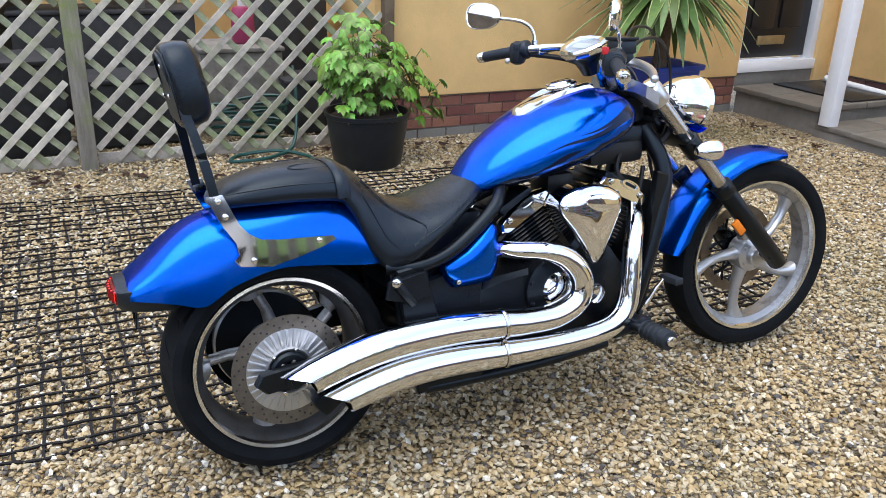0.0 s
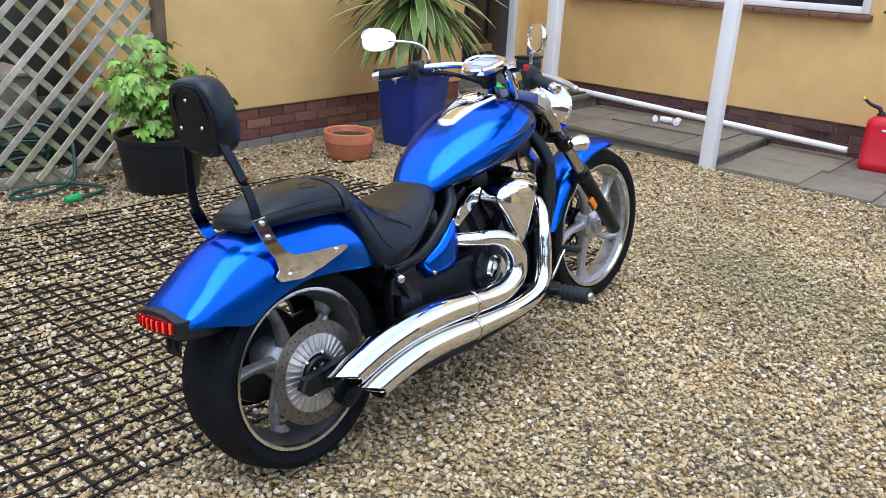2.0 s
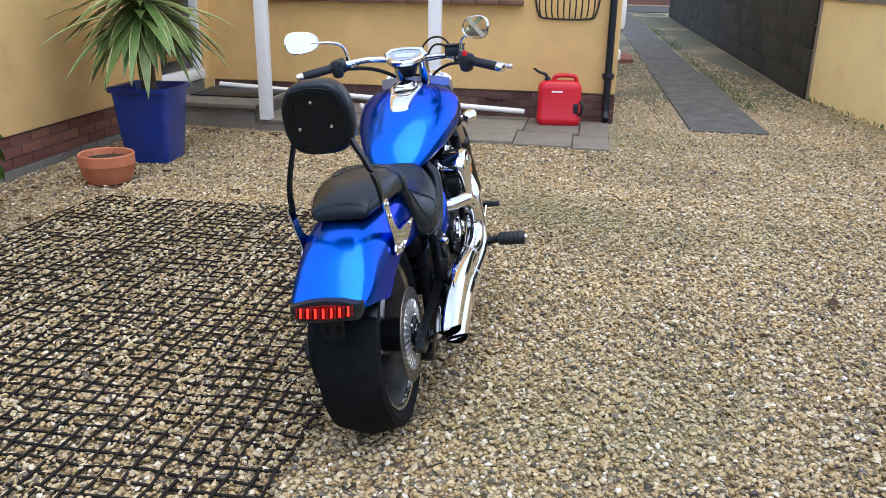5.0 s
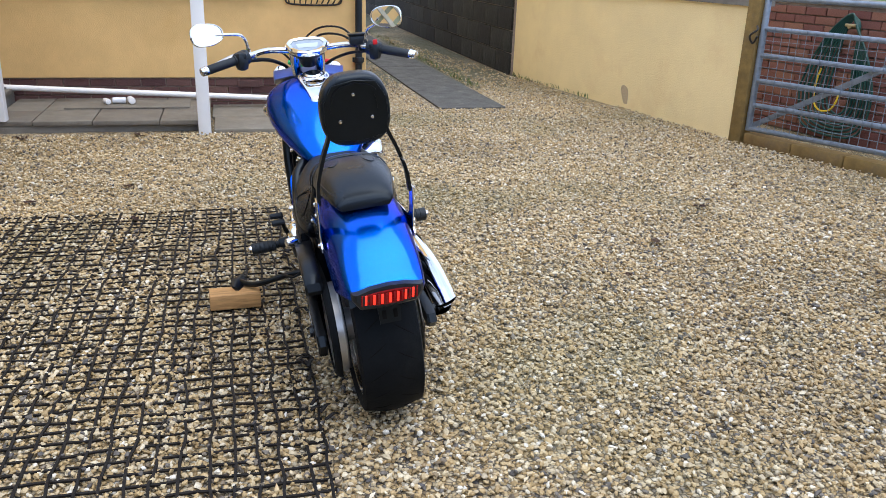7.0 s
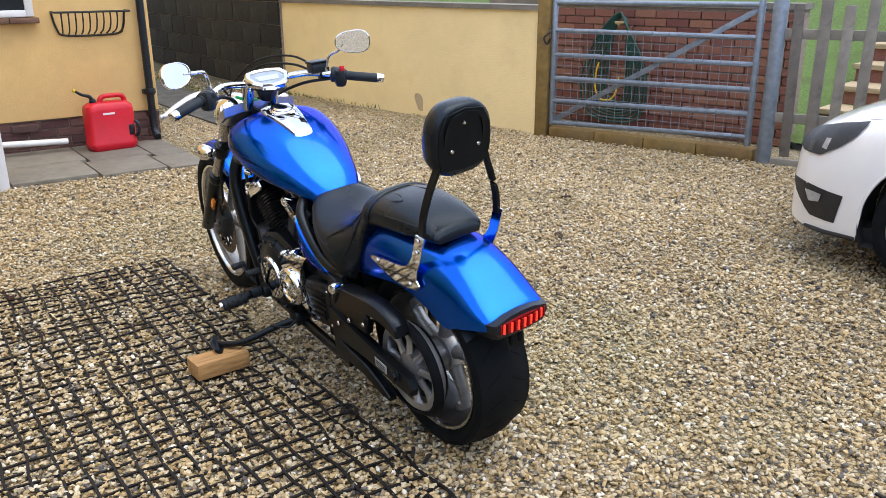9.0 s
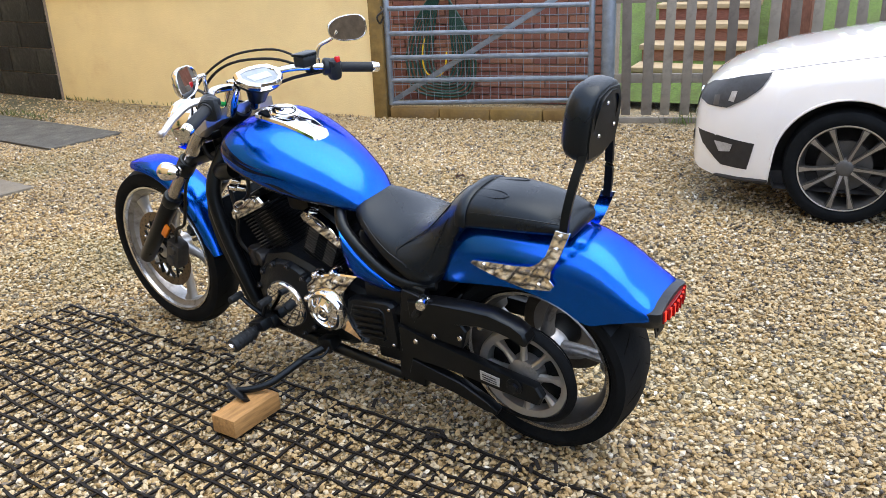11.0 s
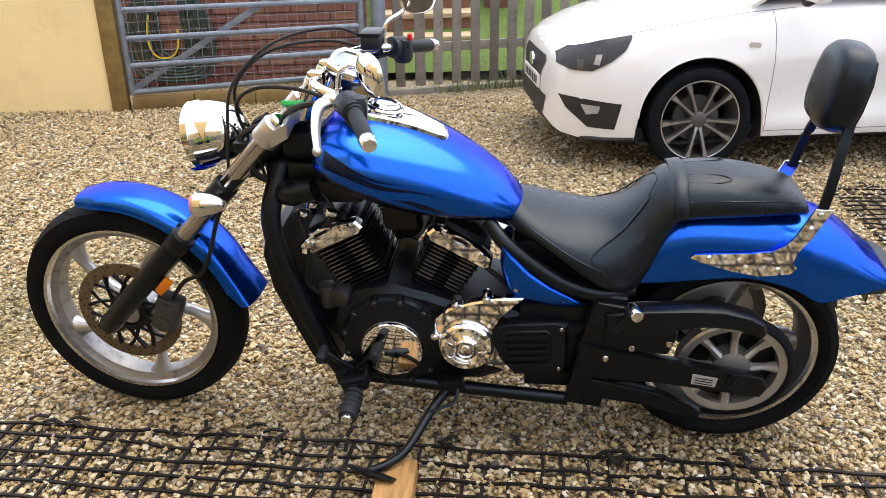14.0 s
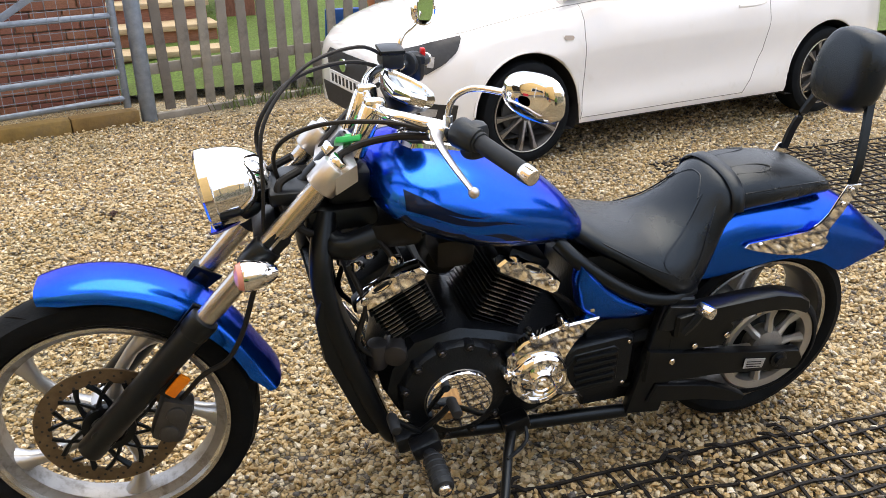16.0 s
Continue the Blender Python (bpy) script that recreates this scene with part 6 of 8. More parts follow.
# ---------------------------------------------------------------- frame, swingarm, radiator
b = BM()
tube(b, [(1.20, 0, 0.93), (1.10, 0, 0.86), (0.9, 0, 0.76), (0.66, 0, 0.68), (0.45, 0, 0.60)], 0.032, 12, 4)
for sg in (1, -1):
    tube(b, [(1.235, sg * 0.05, 0.83), (1.262, sg * 0.115, 0.72), (1.245, sg * 0.135, 0.60), (1.19, sg * 0.14, 0.42), (1.135, sg * 0.14, 0.27), (1.10, sg * 0.14, 0.232), (1.0, sg * 0.145, 0.222), (0.8, sg * 0.15, 0.205), (0.48, sg * 0.16, 0.186)], [0.027, 0.026, 0.025, 0.024, 0.021, 0.020, 0.019, 0.019, 0.019], 12, 4)
    tube(b, [(0.70, sg * 0.10, 0.705), (0.66, sg * 0.14, 0.668), (0.60, sg * 0.155, 0.622), (0.52, sg * 0.165, 0.572), (0.46, sg * 0.168, 0.548), (0.40, sg * 0.165, 0.538), (0.33, sg * 0.14, 0.54)], 0.019, 10, 4)
lathe(b, [(0.03, -0.09), (0.036, -0.085), (0.036, 0.085), (0.03, 0.09)], (1.22, 0, 0.905), STEER_AXIS, 20)
for sg in (1, -1):
    plate(b, [(0.425, sg * 0.168, 0.548), (0.345, sg * 0.168, 0.538), (0.355, sg * 0.172, 0.40), (0.392, sg * 0.172, 0.18), (0.49, sg * 0.168, 0.19), (0.465, sg * 0.172, 0.36)], (0, 1, 0), 0.028, 0.005)
fr_ = bpart("frame", b, SATIN, None, "satin black tubular frame")

b = BM()
loft(b, [[(u0, v, w0), (u0 - 0.032, v, w0 + 0.01), (u1 - 0.032, v, w1), (u1, v, w1)] for v in (-0.12, 0.12) for (u0, w0, u1, w1) in ((1.275, 0.66, 1.145, 0.265),)])
rad = bpart("radiator", b, CASE, None, "black radiator between the down tubes")
b = BM()
for i in range(30):
    t = i / 29
    p = Vector((1.277, 0, 0.65)).lerp(Vector((1.152, 0, 0.28)), t)
    box(b, p, (0.004, 0.23, 0.004))
part("core_fin", b, SATIN, rad)
for sg in (1, -1):
    b = BM()
    if sg > 0:
        ol = [(1.252, 0.655), (1.272, 0.675), (1.286, 0.62), (1.274, 0.515), (1.190, 0.294), (1.168, 0.26), (1.152, 0.26), (1.222, 0.47)]
    else:
        ol = [(1.215, 0.71), (1.255, 0.70), (1.258, 0.63), (1.248, 0.52), (1.175, 0.27), (1.135, 0.25), (1.185, 0.50)]
    plate(b, [(u, sg * 0.140, w) for u, w in ol], (0, 1, 0), 0.025, 0.006)
    part("side_cowl", b, SATIN, rad, "black side cowl")

b = BM()
plate(b, [(0.46, 0.178, 0.40), (0.39, 0.182, 0.385), (0.10, 0.186, 0.335), (-0.015, 0.186, 0.315), (-0.032, 0.186, 0.285), (-0.018, 0.186, 0.255), (0.10, 0.186, 0.268), (0.25, 0.183, 0.283), (0.40, 0.18, 0.29), (0.46, 0.178, 0.30)], (0, 1, 0), 0.03, 0.006)
plate(b, [(0.46, -0.165, 0.39), (0.30, -0.168, 0.35), (0.05, -0.170, 0.335), (-0.03, -0.170, 0.325), (-0.045, -0.170, 0.30), (-0.02, -0.170, 0.275), (0.10, -0.170, 0.285), (0.30, -0.168, 0.29), (0.46, -0.165, 0.30)], (0, 1, 0), 0.03, 0.006)
box(b, (0.43, 0, 0.34), (0.07, 0.34, 0.08), None, 0.012)
arm = bpart("swingarm", b, SATIN, None, "satin black swingarm")
for sg, v in ((1, 0.202), (-1, -0.186)):
    b = BM(); cyl(b, (0.055, v, 0.302), (0.055, v + sg * 0.014, 0.302), 0.016, seg=6); cyl(b, (0.055, v, 0.302), (0.055, v + sg * 0.004, 0.302), 0.025, seg=18, bevel=0.001); part("axle_nut", b, CASE, arm)
b = BM(); plate(b, [(0.165, 0.2035, 0.325), (0.10, 0.2035, 0.314), (0.104, 0.2035, 0.285), (0.166, 0.2035, 0.293)], (0, 1, 0), 0.002); part("data_label", b, shader("grey data label", (0.38, 0.39, 0.40), 0.4, vary=0.1, scale=40), arm, "small white data label")
for k in range(3):
    b = BM(); plate(b, [(0.158, 0.2050, 0.316 - 0.008 * k), (0.112, 0.2050, 0.308 - 0.008 * k), (0.112, 0.2050, 0.306 - 0.008 * k), (0.158, 0.2050, 0.313 - 0.008 * k)], (0, 1, 0), 0.001); part("label_bar", b, CASE, arm)
b = BM()
plate(b, [(0.40, 0.178, 0.50), (0.30, 0.18, 0.515), (0.187, 0.182, 0.526), (0.11, 0.182, 0.526), (0.04, 0.182, 0.506), (0.008, 0.182, 0.486), (0.000, 0.182, 0.462), (0.006, 0.182, 0.448), (0.04, 0.182, 0.464), (0.08, 0.182, 0.474), (0.153, 0.182, 0.472), (0.25, 0.18, 0.46), (0.40, 0.178, 0.44)], (0, 1, 0), 0.055, 0.007)
plate(b, [(0.40, 0.17, 0.45), (0.24, 0.172, 0.47), (0.21, 0.172, 0.43), (0.23, 0.172, 0.37), (0.40, 0.17, 0.38)], (0, 1, 0), 0.03, 0.005)
bg = bpart("belt_guard", b, SATIN, None, "black belt guard")
for p in ((0.155, 0.195, 0.468), (0.232, 0.19, 0.408), (0.325, 0.19, 0.39), (0.39, 0.198, 0.36)):
    b = BM(); bolt(b, p, (0, 1, 0), 0.009, 0.006); part("bolt", b, CHROME_WORN, bg)
b = BM()
tube(b, [(0.50, 0.150, 0.27), (0.32, 0.150, 0.222), (0.16, 0.150, 0.170), (0.07, 0.150, 0.154), (-0.02, 0.150, 0.172), (-0.075, 0.150, 0.219), (-0.098, 0.150, 0.295), (-0.075, 0.150, 0.385), (-0.01, 0.15, 0.445), (0.08, 0.15, 0.46), (0.30, 0.15, 0.44), (0.5, 0.15, 0.42)], 0.013, 8, 5, squash=(1.2, 0.5))
bpart("drive_belt", b, RUBBER, None, "black rubber drive belt")
b = BM(); plate(b, [(0.42, 0.18, 0.285), (0.25, 0.18, 0.25), (0.16, 0.18, 0.205), (0.125, 0.18, 0.182), (0.13, 0.18, 0.168), (0.17, 0.18, 0.173), (0.28, 0.18, 0.205), (0.44, 0.18, 0.23)], (0, 1, 0), 0.03, 0.005); bpart("lower_belt_guard", b, SATIN)
# passenger peg hangers with a chrome cap each
for sg in (1, -1):
    b = BM(); plate(b, [(0.42, sg * 0.185, 0.53), (0.315, sg * 0.19, 0.515), (0.305, sg * 0.19, 0.47), (0.36, sg * 0.188, 0.45), (0.44, sg * 0.185, 0.46)], (0, 1, 0), 0.016, 0.004); tube(b, [(0.332, sg * 0.202, 0.515), (0.352, sg * 0.204, 0.485), (0.378, sg * 0.20, 0.452)], 0.014, 8, 3)
    pg = bpart("passenger_peg", b, CASE, None, "folded black passenger footpeg")
    b = BM(); cyl(b, (0.338, sg * 0.195, 0.517), (0.324, sg * (0.236 if sg > 0 else 0.222), 0.519), *((0.019, 0.017) if sg > 0 else (0.015, 0.013)), 18, 0.006); part("cap", b, CHROME, pg, "chrome cap")

# black fillers added to keep the see-through gaps of the frame below the seat dark
b = BM(); box(b, (0.495, 0, 0.555), (0.29, 0.215, 0.20), None, 0.02); bpart("under_seat_filler", b, CASE, None, "black filler box added under the seat")
for sg in (1, -1):
    b = BM(); plate(b, [(0.36, sg * 0.12, 0.47), (0.37, sg * 0.12, 0.21), (0.60, sg * 0.12, 0.21), (0.62, sg * 0.12, 0.48), (0.5, sg * 0.12, 0.50)], (0, 1, 0), 0.04, 0.008); bpart("frame_filler", b, CASE, None, "black filler plate added inside the frame")

# ---------------------------------------------------------------- side panels
for sg in (1, -1):
    ol = [(0.664, 0.672), (0.64, 0.652), (0.60, 0.612), (0.53, 0.560), (0.436, 0.503), (0.446, 0.492), (0.51, 0.490), (0.57, 0.500), (0.625, 0.512), (0.655, 0.55), (0.668, 0.62)] if sg > 0 else \
         [(0.640, 0.630), (0.60, 0.600), (0.55, 0.562), (0.482, 0.522), (0.49, 0.495), (0.515, 0.458), (0.57, 0.455), (0.635, 0.462), (0.655, 0.50), (0.662, 0.55), (0.655, 0.61)]
    c = Vector((sum(p[0] for p in ol) / len(ol), 0, sum(p[1] for p in ol) / len(ol)))
    rings = [[Vector((c.x + (u - c.x) * k, sg * v, c.z + (w - c.z) * k)) for u, w in ol] for v, k in ((0.13, 1.0), (0.148, 1.0), (0.159, 0.97), (0.169, 0.88), (0.177, 0.68), (0.181, 0.4), (0.182, 0.15))]
    b = BM(); loft(b, rings)
    sp_ = bpart("side_panel", b, BLUE, None, "blue side panel below the seat", angle=50)
    for u, w in (((0.505, 0.521), (0.625, 0.548)) if sg > 0 else ((0.525, 0.478),)):
        b = BM(); bolt(b, (u, sg * 0.170, w), (0, sg, 0), 0.008, 0.008); part("bolt", b, CHROME_WORN, sp_)

# ---------------------------------------------------------------- engine
b = BM()
sec = [(1.10, 0.30), (1.13, 0.36), (1.115, 0.43), (1.06, 0.50), (0.95, 0.525), (0.86, 0.50), (0.78, 0.47), (0.66, 0.46), (0.58, 0.44), (0.56, 0.36), (0.60, 0.27), (0.72, 0.215), (0.90, 0.205), (1.04, 0.22)]
cm = Vector((0.85, 0, 0.36))
loft(b, [[Vector((cm.x + (u - cm.x) * k, v, cm.z + (w - cm.z) * k)) for u, w in sec] for v, k in ((-0.140, 0.86), (-0.125, 0.98), (-0.10, 1.0), (0.10, 1.0), (0.125, 0.98), (0.14, 0.86))])
eng = bpart("engine", b, CASE, None, "black V-twin engine with chrome covers", angle=30)
b = BM(); lathe(b, [(0.145, 0.10), (0.143, 0.145), (0.135, 0.158), (0.120, 0.163), (0.100, 0.166), (0.090, 0.172), (0.0, 0.172)], (0.957, 0, 0.356), (0, 1, 0), 40)
part("clutch_housing", b, CASE, eng)
BOLT = shader("black oxide bolt", (0.05, 0.05, 0.055), 0.25, metal=0.6, vary=0.2, scale=60)
for i in range(12):
    a = 2 * math.pi * i / 12 + 0.2
    b = BM(); cyl(b, (0.957 + 0.133 * math.cos(a), 0.12, 0.356 + 0.133 * math.sin(a)), (0.957 + 0.133 * math.cos(a), 0.164, 0.356 + 0.133 * math.sin(a)), 0.015, 0.013, 12, 0.004); part("bolt_boss", b, CASE, eng)
    b = BM(); bolt(b, (0.957 + 0.133 * math.cos(a), 0.164, 0.356 + 0.133 * math.sin(a)), (0, 1, 0), 0.008, 0.006); part("bolt", b, BOLT, eng)
b = BM(); lathe(b, [(0.088, 0.166), (0.088, 0.176), (0.083, 0.184), (0.072, 0.186), (0.0, 0.189)], (0.957, 0, 0.346), (0, 1, 0), 44); part("clutch_cover", b, CHROME, eng, "round mirror chrome clutch cover")
b = BM(); lathe(b, [(0.0, 0.211), (0.012, 0.211), (0.015, 0.208), (0.019, 0.208), (0.022, 0.213), (0.029, 0.213), (0.033, 0.206), (0.052, 0.197), (0.056, 0.203), (0.066, 0.203), (0.073, 0.196), (0.076, 0.186), (0.076, 0.15)], (0.755, 0, 0.376), (0, 1, 0), 48)
gc = part("pulley_cover", b, CHROME, eng, "round chrome front pulley cover")
for i in range(6):
    a = 2 * math.pi * i / 6 + 0.3
    d = Vector((math.cos(a), 0, math.sin(a)))
    b = BM(); between(b, Vector((0.755, 0.2025, 0.376)) + d * 0.035, Vector((0.755, 0.198, 0.376)) + d * 0.052, 0.004, 0.006, (0, 1, 0), 0.0015); part("cover_rib", b, CHROME, eng)
b = BM(); plate(b, [(0.838, 0.165, 0.446), (0.80, 0.165, 0.484), (0.74, 0.166, 0.506), (0.68, 0.166, 0.520), (0.605, 0.166, 0.526), (0.625, 0.166, 0.508), (0.662, 0.166, 0.468), (0.682, 0.166, 0.425), (0.682, 0.166, 0.380), (0.660, 0.166, 0.325), (0.622, 0.166, 0.278), (0.668, 0.166, 0.296), (0.72, 0.165, 0.310), (0.80, 0.165, 0.322), (0.835, 0.165, 0.37)], (0, 1, 0), 0.03, 0.005); part("belt_cover", b, CHROME, eng, "swept chrome belt cover")
for u, w in ((0.78, 0.500), (0.70, 0.523), (0.838, 0.40)):
    b = BM(); cyl(b, (u, 0.15, w), (u, 0.19, w), 0.014, 0.012, 14, 0.004); bolt(b, (u, 0.19, w), (0, 1, 0), 0.008, 0.006); part("bolt_boss", b, CHROME, eng)
b = BM(); plate(b, [(0.694, 0.142, 0.375), (0.680, 0.142, 0.418), (0.655, 0.142, 0.436), (0.505, 0.142, 0.446), (0.488, 0.142, 0.436), (0.484, 0.142, 0.300), (0.496, 0.142, 0.276), (0.628, 0.142, 0.262), (0.665, 0.142, 0.285)], (0, 1, 0), 0.05, 0.010)
vc = part("vented_cover", b, CASE, eng, "black ribbed cover")
b = BM(); plate(b, [(0.672, 0.166, 0.372), (0.655, 0.166, 0.412), (0.545, 0.166, 0.420), (0.530, 0.166, 0.408), (0.528, 0.166, 0.312), (0.545, 0.166, 0.298), (0.632, 0.166, 0.288), (0.655, 0.166, 0.305)], (0, 1, 0), 0.008, 0.003); part("louvre_frame", b, SATIN, eng)
for i in range(5):
    b = BM(); between(b, (0.538, 0.172, 0.312 + 0.0225 * i), (0.655 - 0.004 * abs(i - 3), 0.172, 0.304 + 0.0225 * i), 0.012, 0.010, (0, 1, 0), 0.003); part("rib", b, SATIN, eng)
for u, w in ((0.508, 0.295), (0.505, 0.425)):
    b = BM(); bolt(b, (u, 0.168, w), (0, 1, 0), 0.006, 0.004); part("bolt", b, CHROME_WORN, eng)
b = BM(); cyl(b, (1.085, 0.06, 0.47), (1.105, 0.13, 0.47), 0.03, seg=20, bevel=0.006); cyl(b, (1.14, 0.10, 0.43), (1.14, 0.10, 0.50), 0.026, seg=18, bevel=0.008); part("oil_filter", b, shader("dull canister paint", (0.022, 0.022, 0.024), 0.4, vary=0.3, scale=30), eng, "dull black canister")


def cylinder(base, axis, nm):
    base, ax = Vector(base), Vector(axis).normalized()
    side = Vector((0, 1, 0))
    fwd = side.cross(ax)
    rot = Matrix((fwd, side, ax)).transposed()
    b = BM()
    box(b, base + ax * 0.09, (0.115, 0.15, 0.24), rot, 0.012)
    box(b, base + ax * 0.235, (0.165, 0.19, 0.03), rot, 0.01)
    c = part(nm, b, CASE, eng, "black finned cylinder")
    for i in range(18):
        k = i / 17
        b = BM()
        wd = 0.142 + 0.008 * (i % 2) - 0.02 * (1 - k)
        box(b, base + ax * (0.005 + 0.0121 * i), (wd, 0.205 - 0.02 * (1 - k), 0.0042), rot, 0.0015)
        part("fin", b, CASE, c)
    for sg in (1, -1):
        for f in (-0.040, 0.040):
            b = BM()
            for i in range(9):
                box(b, base + ax * (0.102 + 0.0121 * i + 0.0015) + fwd * f + side * sg * 0.1005, (0.040, 0.008, 0.0026), rot)
            part("polished_edge", b, FIN_EDGE, c, "bright machined fin edges")
    # rocker covers of chrome with a raised oval
    for sg in (1, -1):
        b = BM()
        pl = [(-0.095, -0.012), (-0.088, 0.012), (-0.045, 0.026), (0.045, 0.030), (0.085, 0.018), (0.095, -0.004), (0.085, -0.016), (-0.085, -0.022)]
        plate(b, [base + ax * (0.238 + q) + fwd * p + side * sg * 0.105 for p, q in pl], side, 0.040, 0.006)
        hc = part("rocker_cover", b, CHROME, c, "chrome rocker cover")
        for p, q in ((-0.06, 0.008), (0.06, 0.010)):
            b = BM(); bolt(b, base + ax * (0.238 + q) + fwd * p + side * sg * 0.124, (0, sg, 0), 0.010, 0.007); part("cover_bolt", b, CHROME_WORN, c)
    b = BM()
    box(b, base + ax * 0.262, (0.12, 0.17, 0.03), rot, 0.01)
    part("head_cover", b, CASE, c)
    for sg in (1, -1):
        b = BM()
        rings = []
        for h, k in ((0.0, 1.0), (0.008, 1.0), (0.008, 0.72), (0.004, 0.68)):
            rings.append([base + ax * (0.262 + 0.013 * k * math.sin(t)) + fwd * (0.01 + 0.036 * k * math.cos(t)) + side * sg * (0.124 + h) for t in (2 * math.pi * i / 20 for i in range(20))])
        loft(b, rings)
        part("cover_trim", b, CHROME, c)
        # black inset added as shade so that the trim reads as recessed
        b = BM(); box(b, base + ax * 0.262 + fwd * 0.01 + side * sg * 0.129, (0.040, 0.004, 0.009), rot, 0.0015); part("cover_recess_shade", b, CASE, c, "black inset added as shade in the cover recess")
    return c


cylinder((1.0, 0, 0.445), (0.47, 0, 0.88), "front_cylinder")
cylinder((0.884, 0, 0.425), (-0.47, 0, 0.88), "rear_cylinder")
# intake, plumbing and wiring between and above the cylinders
b = BM()
box(b, (0.935, 0, 0.68), (0.10, 0.11, 0.08), None, 0.02)
cyl(b, (0.935, -0.05, 0.61), (0.935, -0.14, 0.60), 0.045, seg=20, bevel=0.008)
box(b, (1.12, 0, 0.765), (0.20, 0.16, 0.07), None, 0.02)
part("intake", b, HOSE_BLACK, eng, "black intake box")
for p in (((1.2, 0.10, 0.72), (1.17, 0.12, 0.62), (1.19, 0.12, 0.52), (1.13, 0.11, 0.45)), ((0.72, 0.10, 0.58), (0.66, 0.12, 0.54), (0.62, 0.10, 0.48)), ((1.15, 0.06, 0.78), (1.10, 0.10, 0.72), (1.14, 0.11, 0.66))):
    for sg in (1, -1):
        b = BM(); tube(b, [(u, v * sg, w) for u, v, w in p], 0.007, 8, 4); part("hose", b, HOSE_BLACK, eng, "black rubber hose")
for p in ((1.14, 0.095, 0.74), (1.17, 0.09, 0.71), (0.80, 0.10, 0.675), (1.09, 0.12, 0.73)):
    b = BM(); cyl(b, p, (p[0] + 0.02, p[1] + 0.02, p[2] + 0.01), 0.012, seg=10, bevel=0.003); part("hose_clip", b, CHROME_WORN, eng)

# air filter cover: a chrome shield on the rider's right
ol = [(0.825, 0.655), (0.840, 0.682), (0.880, 0.700), (0.935, 0.708), (0.99, 0.698), (1.030, 0.678), (1.042, 0.655), (1.035, 0.62), (1.005, 0.55), (0.975, 0.49), (0.955, 0.470), (0.938, 0.474), (0.910, 0.52), (0.865, 0.585), (0.832, 0.63)]
c = Vector((0.938, 0, 0.615))
b = BM(); loft(b, [[Vector((c.x + (u - c.x) * k, v, c.z + (w - c.z) * k)) for u, w in ol] for v, k in ((-0.13, 0.96), (-0.19, 0.99), (-0.197, 1.0), (-0.206, 0.985), (-0.216, 0.93), (-0.222, 0.8), (-0.226, 0.5), (-0.227, 0.15))])
af = bpart("air_filter", b, CHROME, None, "shield-shaped chrome air filter cover", angle=55)
b = BM()
rings = []
for h, k in ((0.0, 1.0), (0.006, 0.92), (0.008, 0.7)):
    rings.append([Vector((0.955 + 0.055 * k * math.cos(t), -0.222 - h, 0.655 + 0.026 * k * math.sin(t) - 0.010 * k * math.cos(t))) for t in (2 * math.pi * i / 22 for i in range(22))])
loft(b, rings)
part("raised_panel", b, CHROME, af)

# right-hand crankcase covers
b = BM(); lathe(b, [(0.105, -0.12), (0.102, -0.155), (0.09, -0.162), (0, -0.163)], (0.855, 0, 0.40), (0, 1, 0), 36)
for i in range(9):
    a = 2 * math.pi * i / 9
    bolt(b, (0.855 + 0.094 * math.cos(a), -0.158, 0.40 + 0.094 * math.sin(a)), (0, -1, 0), 0.008, 0.008)
part("timing_housing", b, CASE, eng)
b = BM(); lathe(b, [(0.052, -0.160), (0.052, -0.170), (0.044, -0.178), (0.0, -0.181)], (0.850, 0, 0.402), (0, 1, 0), 30); part("timing_cover", b, CHROME, eng, "round chrome timing cover")
b = BM(); lathe(b, [(0.032, -0.13), (0.032, -0.165), (0.026, -0.175), (0.0, -0.178)], (0.985, 0, 0.365), (0, 1, 0), 24); part("chrome_cap", b, CHROME, eng)

# ---------------------------------------------------------------- exhaust
def pipe(pts, rs, slash, nm, label):
    line = smooth_line(pts, 8)
    n = len(line)
    rr_ = [float(np.interp(i / (n - 1) * (len(rs) - 1), range(len(rs)), rs)) for i in range(n)]
    rings, inner = [], []
    for i, p in enumerate(line):
        t = (line[min(i + 1, n - 1)] - line[max(i - 1, 0)]).normalized()
        x = Vector((0, 1, 0))
        x = (x - t * x.dot(t)).normalized()
        y = t.cross(x)
        ring = []
        for k in range(26):
            a = 2 * math.pi * k / 26
            ring.append(p + (x * math.cos(a) + y * math.sin(a)) * rr_[i])
        rings.append(ring)
    last = rings[-1]
    c = line[-1]
    t = (line[-1] - line[-2]).normalized()
    for ring, k in ((rings[-1], 1.0), (rings[-2], 0.55), (rings[-3], 0.2)):
        cc_ = sum(ring, Vector()) / len(ring)
        for q in range(len(ring)):
            d_ = (ring[q] - cc_) / rs[-1]
            ring[q] = ring[q] + t * slash * k * (1.0 * d_.z + 0.35 * d_.y)
    b = BM()
    inn = [[q.lerp(c, 0.07) for q in last], [q.lerp(c, 0.09) - t * 0.09 for q in last]]
    loft(b, rings + [inn[0]], True, False)
    ob = bpart(nm, b, CHROME, None, label, angle=50)
    b = BM()
    loft(b, [inn[0], inn[1]], True, False)
    f = [b.verts.new(q) for q in [q.lerp(c, 0.1) - t * 0.09 for q in last]]
    b.faces.new(f)
    part("bore", b, DARK_STUFF, ob, "dark bore")
    return ob


